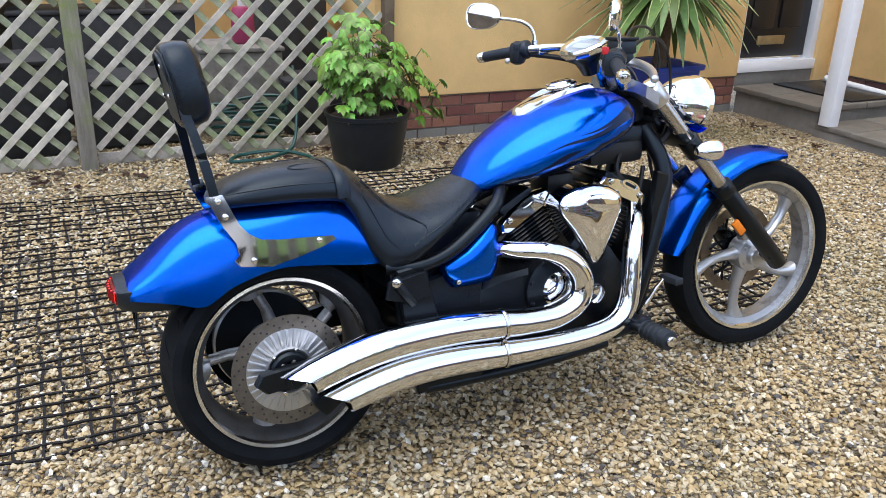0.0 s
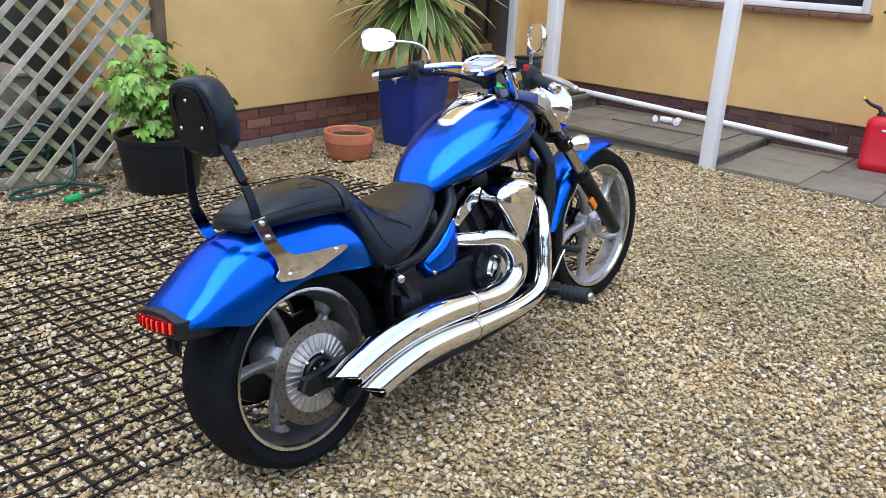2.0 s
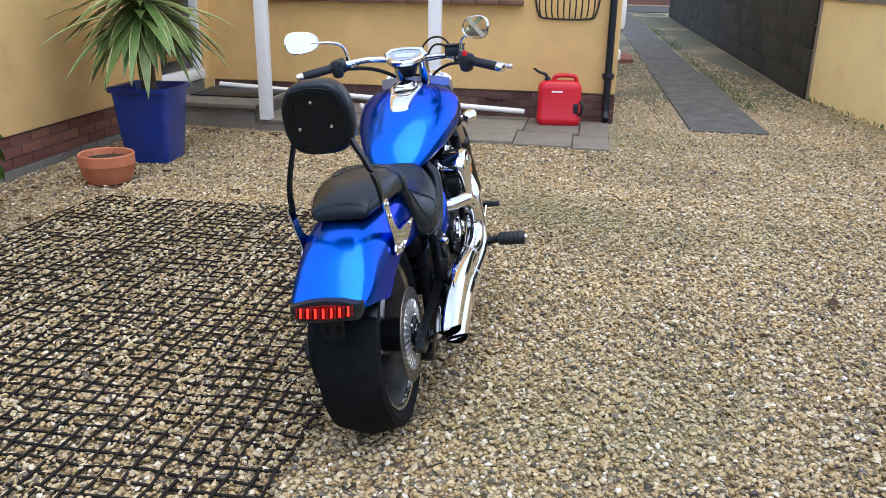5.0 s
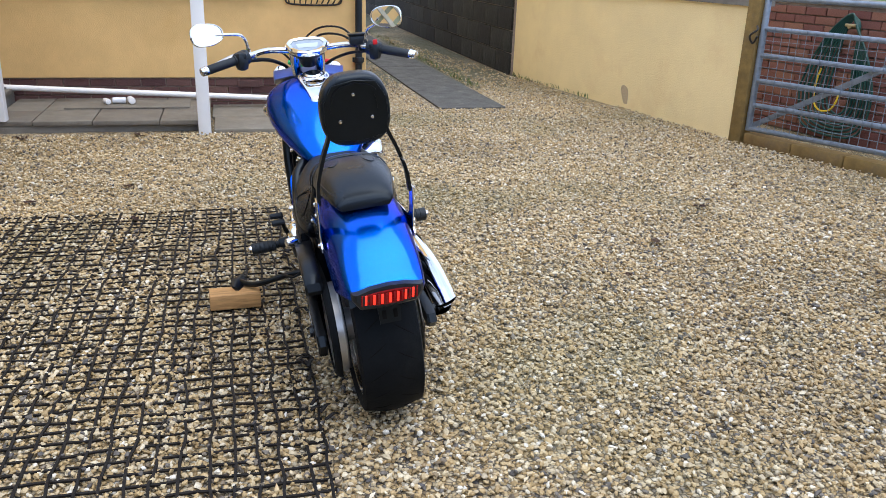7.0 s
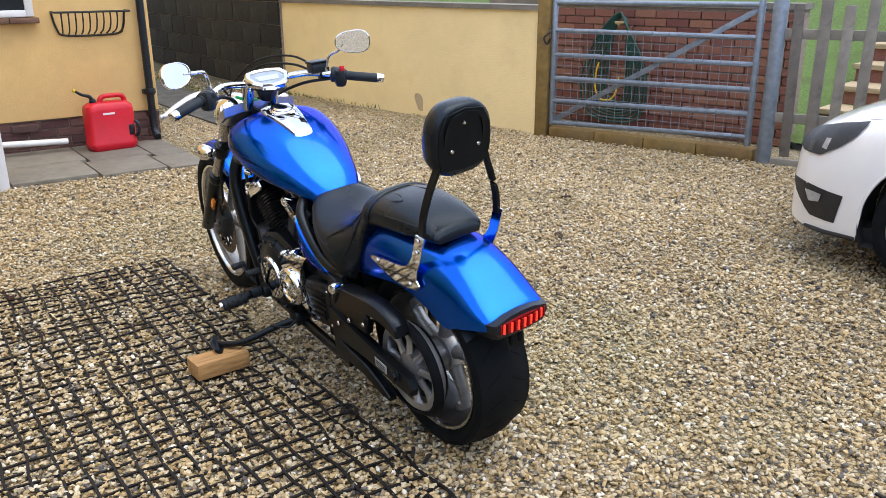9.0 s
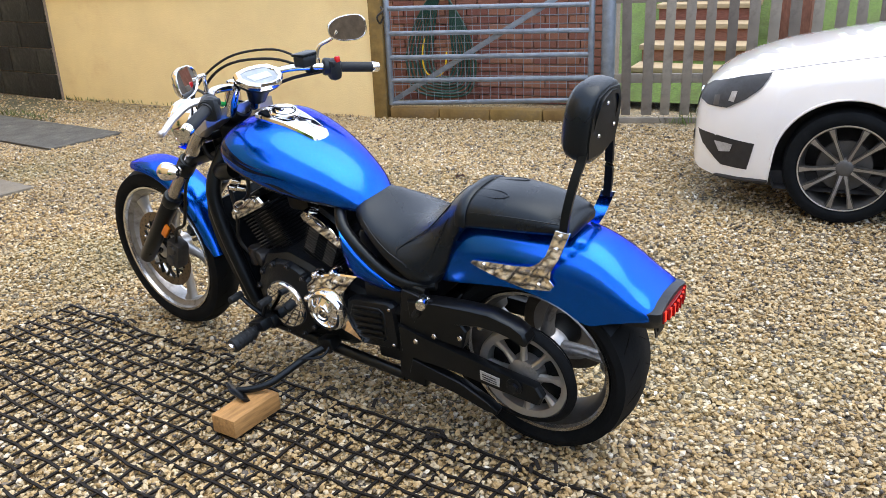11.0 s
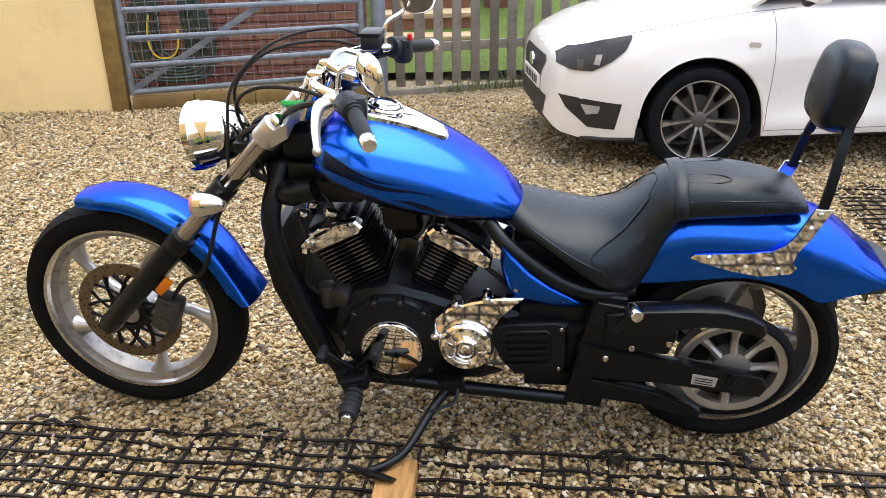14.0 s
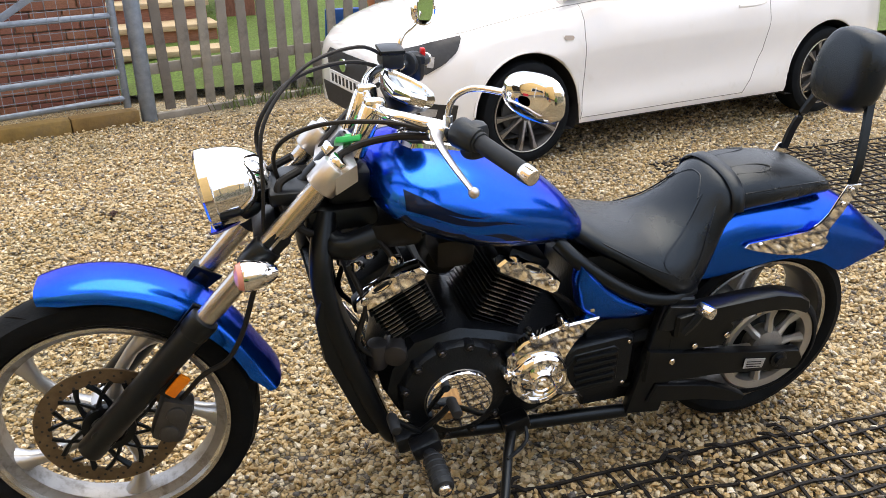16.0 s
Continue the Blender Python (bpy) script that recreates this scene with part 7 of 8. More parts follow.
p1 = pipe([(0.655, -0.135, 0.545), (0.70, -0.185, 0.545), (0.78, -0.222, 0.538), (0.845, -0.230, 0.505), (0.885, -0.232, 0.445), (0.872, -0.232, 0.385), (0.80, -0.232, 0.352), (0.70, -0.232, 0.350), (0.62, -0.232, 0.358), (0.46, -0.234, 0.370), (0.31, -0.236, 0.368), (0.20, -0.238, 0.353), (0.10, -0.240, 0.327), (0.066, -0.241, 0.315)],
          [0.022, 0.024, 0.027, 0.032, 0.035, 0.036, 0.037, 0.037, 0.040, 0.043, 0.044, 0.044, 0.043, 0.042], 0.050, "exhaust_pipe", "fat chrome exhaust pipe with a slash-cut end")
p2 = pipe([(1.15, -0.12, 0.60), (1.115, -0.175, 0.565), (1.085, -0.205, 0.50), (1.075, -0.215, 0.42), (1.055, -0.222, 0.33), (1.00, -0.228, 0.283), (0.90, -0.232, 0.268), (0.76, -0.234, 0.268), (0.62, -0.236, 0.275), (0.48, -0.238, 0.285), (0.37, -0.240, 0.286), (0.28, -0.242, 0.277), (0.19, -0.243, 0.258), (0.150, -0.244, 0.247)],
          [0.023, 0.026, 0.029, 0.031, 0.032, 0.032, 0.033, 0.035, 0.039, 0.042, 0.043, 0.043, 0.042, 0.041], 0.046, "exhaust_pipe", "fat chrome exhaust pipe with a slash-cut end")
for pts, r, par in (((0.625, -0.232, 0.3575), 0.0425, p1), ((0.625, -0.236, 0.275), 0.0415, p2)):
    b = BM(); lathe(b, [(r, -0.006), (r + 0.002, 0.0), (r, 0.006)], pts, (1, 0, 0.02), 30); part("joint_band", b, CHROME_WORN, par)
b = BM(); tube(b, [(0.42, -0.17, 0.19), (0.60, -0.172, 0.188), (0.80, -0.172, 0.19), (1.02, -0.17, 0.205)], 0.017, 10, 3); box(b, (0.5, -0.17, 0.215), (0.18, 0.03, 0.05), None, 0.008); bpart("exhaust_mount", b, SATIN)

# ---------------------------------------------------------------- front end (all turned with the bars)
fork_dir = Vector((0.684, 0, -0.73))
CLAMP = shader("brushed clamp alloy", (0.62, 0.62, 0.63), 0.3, metal=0.9, vary=0.1, scale=20)
for sg in (1, -1):
    top = Vector((1.165, sg * 0.112, 1.005))
    tip = top + fork_dir * 0.055
    b = BM(); cyl(b, tip, top + fork_dir * 0.56, 0.0235, seg=20)
    fk = bpart("fork_leg", b, FORK_STEEL, None, "dull steel fork tube in a black slider", True)
    b = BM(); cyl(b, tip - fork_dir * 0.010, tip + fork_dir * 0.010, 0.026, seg=20, bevel=0.005); bpart("fork_cap", b, CHROME, fk, "", True)
    b = BM(); cyl(b, tip + fork_dir * 0.008, tip + fork_dir * 0.068, 0.035, seg=24, bevel=0.005); bpart("clamp_sleeve", b, CLAMP, fk, "pale alloy clamp sleeve", True)
    a0, a1 = top + fork_dir * 0.50, top + fork_dir * 0.925
    b = BM(); cyl(b, a0, a1, 0.031, 0.030, 20, 0.008); cyl(b, a0, a0 + fork_dir * 0.05, 0.034, 0.033, 20, 0.006); cyl(b, a1 - fork_dir * 0.06 + Vector((0, -sg * 0.03, 0)), a1 - fork_dir * 0.06 + Vector((0, sg * 0.022, 0)), 0.027, seg=18, bevel=0.006); bpart("slider", b, SATIN, fk, "satin black slider", True)
    b = BM(); bolt(b, a1 - fork_dir * 0.06 + Vector((0, sg * 0.02, 0)), (0, sg, 0), 0.016, 0.008); bpart("axle_cap", b, CASE, fk, "", True)
    b = BM(); c0 = top + fork_dir * 0.285; cyl(b, c0, c0 + fork_dir * 0.07, 0.033, seg=20, bevel=0.006); bpart("lower_clamp", b, SATIN, fk, "", True)
    # reflector on the slider
    rp = top + fork_dir * 0.69 + Vector((-0.052, sg * 0.020, -0.012))
    rot = Matrix((Vector((0.73, 0, 0.684)), Vector((0, 1, 0)), -fork_dir)).transposed()
    b = BM(); box(b, rp, (0.026, 0.012, 0.058), rot, 0.003); rf = bpart("reflector", b, AMBER, fk, "amber side reflector", True)
    b = BM(); box(b, rp + Vector((0.02, -sg * 0.012, 0.0)), (0.05, 0.010, 0.06), rot, 0.002); bpart("reflector_bracket", b, SATIN, fk, "", True)
b = BM()
loft(b, [[(u + 0.028, v, w - 0.030 + h) for u, v, w in ((1.13, 0.0, 1.00), (1.15, 0.075, 1.0), (1.145, 0.145, 0.99), (1.19, 0.148, 0.965), (1.205, 0.08, 0.955), (1.22, 0.0, 0.95), (1.205, -0.08, 0.955), (1.19, -0.148, 0.965), (1.145, -0.145, 0.99), (1.15, -0.075, 1.0))] for h in (-0.024, 0.012)])
bpart("upper_clamp", b, CLAMP, None, "brushed alloy top clamp", True)
b = BM(); box(b, (1.352, 0, 0.80), (0.075, 0.27, 0.045), Matrix.Rotation(radians(43), 3, "Y"), 0.012); cyl(b, (1.19, 0, 0.95), (1.352, 0, 0.79), 0.028, seg=18); bpart("steering_stem", b, SATIN, None, "", True)
b = BM(); cyl(b, (1.208, 0, 0.94), (1.196, 0, 0.962), 0.026, seg=6, bevel=0.004); bpart("stem_nut", b, CHROME, None, "", True)

# front mudguard
b = BM()
secs = []
for i in range(25):
    t = i / 24
    a = radians(76 + 96 * t)
    crest = np.interp(t, [0, 0.1, 0.85, 1.0], [0.371, 0.374, 0.377, 0.399])
    edge = np.interp(t, [0, 0.08, 0.6, 0.92, 1.0], [0.345, 0.336, 0.328, 0.338, 0.370])
    hw = np.interp(t, [0, 0.1, 0.9, 1.0], [0.060, 0.075, 0.080, 0.082])
    d = Vector((math.cos(a), 0, math.sin(a)))
    o = Vector((1.757, 0, 0.35))
    sec = []
    for k in range(19):
        q = math.pi * k / 18
        c, s = math.cos(q), math.sin(q)
        sec.append(o + d * (edge + (crest - edge) * abs(s) ** 0.75) + Vector((0, math.copysign(abs(c) ** 0.7, c) * hw, 0)))
    secs.append(sec)
shell(b, secs, 0.005)
ffd = bpart("front_fender", b, BLUE, None, "glossy blue front mudguard", True, 50)
for sg in (1, -1):
    b = BM(); plate(b, [(1.47, sg * 0.083, 0.63), (1.53, sg * 0.086, 0.665), (1.585, sg * 0.09, 0.60), (1.555, sg * 0.09, 0.565)], (0, 1, 0), 0.008, 0.002); bpart("stay", b, SATIN, ffd, "", True)
# caliper and hose
b = BM(); box(b, (1.612, 0.088, 0.378), (0.075, 0.06, 0.115), Matrix.Rotation(radians(-22), 3, "Y"), 0.016); cyl(b, (1.60, 0.11, 0.40), (1.60, 0.125, 0.40), 0.022, seg=18, bevel=0.004); cyl(b, (1.622, 0.11, 0.352), (1.622, 0.125, 0.352), 0.022, seg=18, bevel=0.004)
cal = bpart("brake_caliper", b, shader("grey caliper paint", (0.06, 0.06, 0.06), 0.5, metal=0.4, vary=0.3, scale=30), None, "dark grey front brake caliper", True)
b = BM(); tube(b, [(1.585, 0.10, 0.43), (1.53, 0.12, 0.50), (1.475, 0.12, 0.53), (1.435, 0.125, 0.60), (1.40, 0.12, 0.70), (1.36, 0.08, 0.79)], 0.006, 8, 5); bpart("brake_hose", b, HOSE_BLACK, cal, "", True)
# rear caliper
b = BM(); box(b, (0.155, -0.150, 0.222), (0.10, 0.05, 0.06), Matrix.Rotation(radians(-35), 3, "Y"), 0.014); bpart("rear_caliper", b, SATIN)

# headlamp
hd = Vector((0.985, 0, -0.17)).normalized()
hc_ = Vector((1.465, 0, 0.885))
b = BM(); lathe(b, [(0.0, -0.130), (0.029, -0.125), (0.055, -0.107), (0.073, -0.080), (0.0835, -0.048), (0.087, -0.012), (0.0905, -0.008), (0.0905, 0.010), (0.084, 0.015)], hc_, hd, 44)
hl = bpart("headlamp", b, CHROME, None, "chrome bullet headlamp", True)
b = BM(); lathe(b, [(0.0825, 0.008), (0.06, 0.019), (0.03, 0.026), (0.0, 0.028)], hc_, hd, 36); bpart("lens", b, shader("lamp glass", (0.55, 0.57, 0.6), 0.05, spec=0.8, metal=0.3), hl, "clear glass lens", True)
b = BM()
rings = []
for s, k in ((-0.085, 0.74), (-0.06, 0.88), (-0.01, 1.0), (0.013, 1.0)):
    ring = []
    for i in range(15):
        a = radians(225 + 90 * i / 14)
        y, z = math.cos(a), math.sin(a)
        p = hc_ + hd * s
        ring.append(p + Vector((0, y, z * 0.985)) * 0.0935 * k + Vector((0, 0, -0.002)))
    rings.append(ring)
loft(b, rings, False, False)
bpart("chin", b, BLUE, hl, "blue painted chin below the lamp", True)
b = BM(); tube(b, [(1.30, 0, 0.86), (1.35, 0, 0.86), (1.38, 0, 0.885)], 0.02, 10, 3); box(b, (1.30, 0, 0.88), (0.10, 0.16, 0.03), None, 0.008); bpart("lamp_bracket", b, SATIN, hl, "", True)

# indicators on the fork legs
for sg in (1, -1):
    b = BM(); tube(b, [(1.365, sg * 0.115, 0.775), (1.385, sg * 0.145, 0.768), (1.395, sg * 0.158, 0.767)], 0.010, 10, 3); lathe(b, [(0.0, -0.058), (0.012, -0.055), (0.024, -0.038), (0.031, -0.012), (0.033, 0.008), (0.032, 0.016)], (1.405, sg * 0.178, 0.767), (1, sg * 0.1, 0.0), 24)
    ind = bpart("indicator", b, CHROME, None, "chrome bullet indicator", True)
    b = BM(); lathe(b, [(0.031, 0.014), (0.026, 0.026), (0.012, 0.031), (0.0, 0.032)], (1.405, sg * 0.178, 0.767), (1, sg * 0.1, 0.0), 20); bpart("lens", b, PINK_LENS, ind, "pale indicator lens", True)

# handlebar and controls
b = BM()
tube(b, [(0.905, 0.405, 1.030), (0.955, 0.30, 1.050), (1.00, 0.235, 1.062), (1.07, 0.175, 1.068), (1.105, 0.12, 1.064), (1.118, 0.05, 1.055), (1.12, 0.0, 1.052), (1.118, -0.05, 1.055), (1.105, -0.12, 1.064), (1.07, -0.175, 1.068), (1.00, -0.235, 1.062), (0.955, -0.30, 1.050), (0.905, -0.405, 1.030)], 0.0125, 14, 5)
bars = bpart("handlebar", b, CHROME, None, "wide chrome handlebar with black grips", True)
for sg in (1, -1):
    b = BM(); cyl(b, (1.165, sg * 0.05, 0.955), (1.120, sg * 0.05, 1.06), 0.021, 0.024, 18, 0.006); box(b, (1.118, sg * 0.05, 1.057), (0.045, 0.032, 0.04), None, 0.010); bpart("riser", b, CHROME, bars, "chrome riser", True)
    g0, g1 = Vector((0.965, sg * 0.282, 1.053)), Vector((0.912, sg * 0.392, 1.031))
    b = BM(); cyl(b, g0, g1, 0.0172, seg=18, bevel=0.003)
    gd_ = (g1 - g0).normalized()
    cyl(b, g0 - gd_ * 0.002, g0 + gd_ * 0.008, 0.021, seg=18, bevel=0.003)
    gr = bpart("grip", b, GRIP, bars, "black ribbed rubber grip", True)
    b = BM(); cyl(b, g1 - gd_ * 0.003, g1 + gd_ * 0.026, 0.0185, 0.0165, 18, 0.004); bpart("bar_end", b, CHROME, bars, "chrome bar end", True)
    b = BM(); s0 = Vector((0.995, sg * 0.238, 1.062))
    cyl(b, s0, g0 + gd_ * 0.002, 0.030, 0.027, 18, 0.008); box(b, s0.lerp(g0, 0.55) + Vector((-0.012, 0, -0.008)), (0.052, 0.046, 0.074), Matrix.Rotation(sg * 0.45, 3, "Z"), 0.018); box(b, s0.lerp(g0, 0.35) + Vector((-0.030, 0, 0.010)), (0.024, 0.028, 0.022), None, 0.005)
    sw = bpart("switch_housing", b, BLACK_PLASTIC, bars, "black switch housing", True)
    # levers
    lv = [(1.03, 0.225, 1.068), (1.05, 0.26, 1.074), (1.055, 0.30, 1.070), (1.046, 0.36, 1.052), (1.032, 0.41, 1.033), (1.030, 0.422, 1.030)] if sg > 0 else [(1.02, -0.225, 1.042), (1.035, -0.26, 1.036), (1.022, -0.32, 1.026), (0.992, -0.38, 1.014), (0.966, -0.415, 1.006), (0.962, -0.422, 1.005)]
    lv = [STEER.inverted() @ Vector(q) for q in lv]
    b = BM(); tube(b, lv, [0.011, 0.012, 0.0105, 0.009, 0.0075, 0.0095], 12, 5, squash=(1.25, 0.6)); bpart("lever", b, CLAMP, bars, "polished brake or clutch lever", True)
    b = BM(); lathe(b, [(0.0105 * math.sin(math.pi * k / 8), -0.0105 * math.cos(math.pi * k / 8)) for k in range(9)], lv[-1], (0, 0, 1), 16); bpart("lever_ball", b, CLAMP, bars, "", True)
    b = BM(); box(b, (1.03, sg * 0.225, 1.058), (0.04, 0.045, 0.03), None, 0.008); bpart("lever_perch", b, CHROME if sg > 0 else SATIN, bars, "", True)
    # mirrors
    mc, mn = STEER.inverted() @ Vector((0.915, 0.378, 1.178) if sg > 0 else (0.915, -0.310, 1.166)), Vector((-0.86, -0.50, 0.10) if sg > 0 else (-0.84, 0.55, 0.07)).normalized()
    b = BM(); tube(b, [(1.01, sg * 0.232, 1.075), (1.009, sg * 0.234, 1.104), (0.997, sg * 0.243, 1.132), (0.965, sg * 0.266, 1.150), mc + Vector((0.018, -sg * 0.030, -0.004))], 0.0062, 10, 5); cyl(b, (1.01, sg * 0.232, 1.07), (1.01, sg * 0.232, 1.09), 0.009, seg=6)
    mr = bpart("mirror", b, CHROME, None, "oval chrome rear-view mirror on a curved stem", True)
    mx = Vector((0, 0, 1)).cross(mn).normalized()
    my = mn.cross(mx)
    def oval_ring(k, h):
        out = []
        for i in range(36):
            a = 2 * math.pi * i / 36
            x, y = math.cos(a), math.sin(a)
            wide = 0.067 * (abs(x) ** 0.78) * (1 if x > 0 else -1)
            tall = 0.042 * (abs(y) ** 0.78) * (1 if y > 0 else -1) * (1.0 + 0.16 * x * -sg)
            out.append(mc + mx * wide * k + my * tall * k + mn * h)
        return out
    b = BM(); loft(b, [oval_ring(0.2, -0.022), oval_ring(0.6, -0.020), oval_ring(0.88, -0.012), oval_ring(1.0, 0.0), oval_ring(1.0, 0.006), oval_ring(0.94, 0.007), oval_ring(0.93, 0.003)], True, False); bpart("mirror_shell", b, CHROME, mr, "", True)
    b = BM(); b.faces.new([b.verts.new(q) for q in oval_ring(0.94, 0.0035)]); bpart("mirror_glass", b, MIRROR, mr, "silvered mirror glass", True)
# right-hand reservoir and red switch
b = BM(); box(b, (1.035, -0.205, 1.088), (0.052, 0.072, 0.036), None, 0.006); mcr = bpart("brake_reservoir", b, BLACK_PLASTIC, None, "square black brake fluid reservoir", True)
b = BM(); box(b, (1.035, -0.205, 1.110), (0.058, 0.078, 0.010), None, 0.003); bpart("lid", b, SATIN, mcr, "", True)
b = BM(); box(b, (0.945, -0.262, 1.084), (0.012, 0.018, 0.020), None, 0.003); bpart("kill_switch", b, RED_SWITCH, bars, "red kill switch", True)
# dial
dn = Vector((-0.40, 0, 0.916)).normalized()
dx, dy = Vector((0, -1, 0)), dn.cross(Vector((0, -1, 0)))
dcn = Vector((1.04, 0, 1.078))
def hexo(k, h):
    return [dcn + dx * x * k + dy * y * k + dn * h for x, y in ((-0.088, 0.012), (-0.072, 0.045), (-0.03, 0.056), (0.03, 0.056), (0.072, 0.045), (0.088, 0.012), (0.074, -0.028), (0.045, -0.054), (0.0, -0.062), (-0.045, -0.054), (-0.074, -0.028))]
b = BM(); loft(b, [hexo(0.88, -0.018), hexo(0.98, -0.012), hexo(1.0, -0.004), hexo(1.0, 0.004), hexo(0.93, 0.011), hexo(0.76, 0.008), hexo(0.74, 0.002)], True, False)
dial = bpart("instrument", b, CHROME, None, "faceted chrome instrument housing", True, 20)
b = BM(); b.faces.new([b.verts.new(q) for q in hexo(0.75, 0.003)]); df_ = bpart("dial_face", b, LCD, dial, "pale blue dial face", True)
b = BM(); b.faces.new([b.verts.new(q) for q in [dcn + dx * x + dy * y + dn * 0.0045 for x, y in ((-0.045, 0.016), (0.045, 0.016), (0.038, -0.016), (-0.038, -0.016))]]); bpart("display", b, shader("lcd glass", (0.45, 0.52, 0.56), 0.1), dial, "grey display", True)
b = BM(); loft(b, [hexo(0.35, -0.085), hexo(0.5, -0.045), hexo(0.84, -0.026), hexo(0.9, -0.015)], True, True); bpart("dial_mount", b, SATIN, dial, "", True)
b = BM(); box(b, (1.180, 0.058, 0.992), (0.050, 0.05, 0.012), Matrix.Rotation(0.5, 3, "X"), 0.002); box(b, (1.172, 0.03, 0.985), (0.02, 0.05, 0.006), None, 0.001); bpart("green_tag", b, GREEN_TAPE, bars, "bright green tag on the clamp", True)
# cables
for nm, pts, r in (("cable", [(1.02, 0.22, 1.05), (1.12, 0.17, 1.065), (1.25, 0.12, 1.05), (1.33, 0.06, 0.98), (1.31, 0.03, 0.86), (1.25, 0.08, 0.74)], 0.0048),
                   ("cable", [(1.02, -0.22, 1.05), (1.14, -0.15, 1.10), (1.28, -0.06, 1.09), (1.36, -0.01, 1.0), (1.33, -0.05, 0.86), (1.26, -0.09, 0.75)], 0.0048),
                   ("cable", [(1.04, -0.20, 1.09), (1.12, -0.14, 1.135), (1.25, -0.05, 1.12), (1.345, 0.03, 1.03), (1.36, 0.07, 0.90), (1.37, 0.08, 0.80)], 0.0042),
                   ("cable", [(1.00, -0.24, 1.045), (1.09, -0.16, 1.03), (1.18, -0.08, 0.985), (1.23, -0.05, 0.92), (1.16, -0.04, 0.86)], 0.006),
                   ("cable", [(1.00, 0.24, 1.045), (1.09, 0.16, 1.03), (1.18, 0.09, 0.985), (1.23, 0.06, 0.92), (1.16, 0.05, 0.86)], 0.008),
                   ("cable", [(1.28, 0.04, 0.93), (1.33, 0.06, 0.90), (1.30, 0.08, 0.82), (1.24, 0.07, 0.78)], 0.009),
                   ("cable", [(1.29, -0.04, 0.93), (1.34, -0.06, 0.89), (1.31, -0.09, 0.82), (1.25, -0.08, 0.76)], 0.009)):
    b = BM(); tube(b, pts, r, 8, 6); bpart(nm, b, HOSE_BLACK, bars, "black control cable", True)
b = BM(); tube(b, [(1.245, 0.0, 0.80), (1.22, 0.10, 0.77), (1.14, 0.11, 0.79)], 0.03, 10, 3); box(b, (1.20, 0.0, 0.80), (0.16, 0.14, 0.09), None, 0.02); box(b, (1.18, 0.0, 0.885), (0.10, 0.13, 0.08), None, 0.02); bpart("neck_cover", b, SATIN, None, "black plastic neck cover")

# ---------------------------------------------------------------- foot controls and stand
for sg in (1, -1):
    b = BM(); box(b, (1.07, sg * 0.17, 0.255), (0.10, 0.06, 0.05), Matrix.Rotation(0.2, 3, "Y"), 0.012); tube(b, [(1.10, sg * 0.14, 0.245), (1.075, sg * 0.20, 0.265), (1.06, sg * 0.225, 0.272)], 0.016, 10, 3)
    fp = bpart("footpeg", b, CASE, None, "black rubber forward footpeg")
    v0, v1, pu_, pw, pr = (0.262, 0.366, 1.05, 0.262, 0.025) if sg > 0 else (0.300, 0.412, 1.06, 0.283, 0.029)
    b = BM(); tube(b, [(1.06, sg * 0.215, 0.268), (pu_, sg * v0, pw)], 0.016, 10, 1); box(b, (1.055, sg * 0.225, 0.268), (0.075, 0.05, 0.042), Matrix.Rotation(0.3, 3, "Y"), 0.010); part("peg_arm", b, CASE, fp)
    b = BM(); cyl(b, (pu_, sg * v0, pw), (pu_, sg * v1, pw), pr * 0.92, pr, 16, 0.006)
    for i in range(5):
        lathe(b, [(pr, -0.003), (pr + 0.0015, 0), (pr, 0.003)], (pu_, sg * (v0 + 0.014 + 0.018 * i), pw), (0, 1, 0), 16)
    part("peg_rubber", b, GRIP, fp)
    b = BM(); cyl(b, (pu_, sg * (v1 - 0.003), pw), (pu_, sg * (v1 + 0.012), pw), 0.017, 0.015, 14, 0.003); part("peg_end", b, CHROME_WORN, fp)
b = BM(); cyl(b, (1.00, -0.225, 0.262), (1.075, -0.235, 0.272), 0.024, 0.022, 16, 0.006); cyl(b, (0.955, -0.222, 0.258), (1.002, -0.226, 0.262), 0.018, seg=14, bevel=0.004); box(b, (1.09, -0.232, 0.272), (0.07, 0.06, 0.05), None, 0.012); bpart("brake_cylinder", b, CASE, None, "black rear brake cylinder")
b = BM(); tube(b, [(1.10, -0.20, 0.27), (1.12, -0.225, 0.32), (1.155, -0.235, 0.375), (1.175, -0.24, 0.40)], [0.016, 0.013, 0.011, 0.010], 10, 4, squash=(1.0, 0.6)); bpp = bpart("brake_pedal", b, CHROME_WORN, None, "polished brake pedal with black pad")
b = BM(); box(b, (1.185, -0.265, 0.405), (0.03, 0.075, 0.022), None, 0.006); part("pad", b, GRIP, bpp)
b = BM(); tube(b, [(1.06, 0.20, 0.29), (1.10, 0.215, 0.33), (1.13, 0.22, 0.36)], 0.008, 8, 3); tube(b, [(1.06, 0.20, 0.29), (1.02, 0.215, 0.34), (0.995, 0.22, 0.375)], 0.008, 8, 3); gp_ = bpart("shift_lever", b, SATIN, None, "black heel and toe shift lever")
for u, w in ((1.135, 0.365), (0.99, 0.38)):
    b = BM(); cyl(b, (u, 0.21, w), (u, 0.265, w), 0.013, seg=14, bevel=0.004); part("toe_peg", b, GRIP, gp_)
inv = BIKE.inverted()
foot = inv @ Vector((0.985, 0.455, 0.092))
piv = Vector((0.80, 0.155, 0.215))
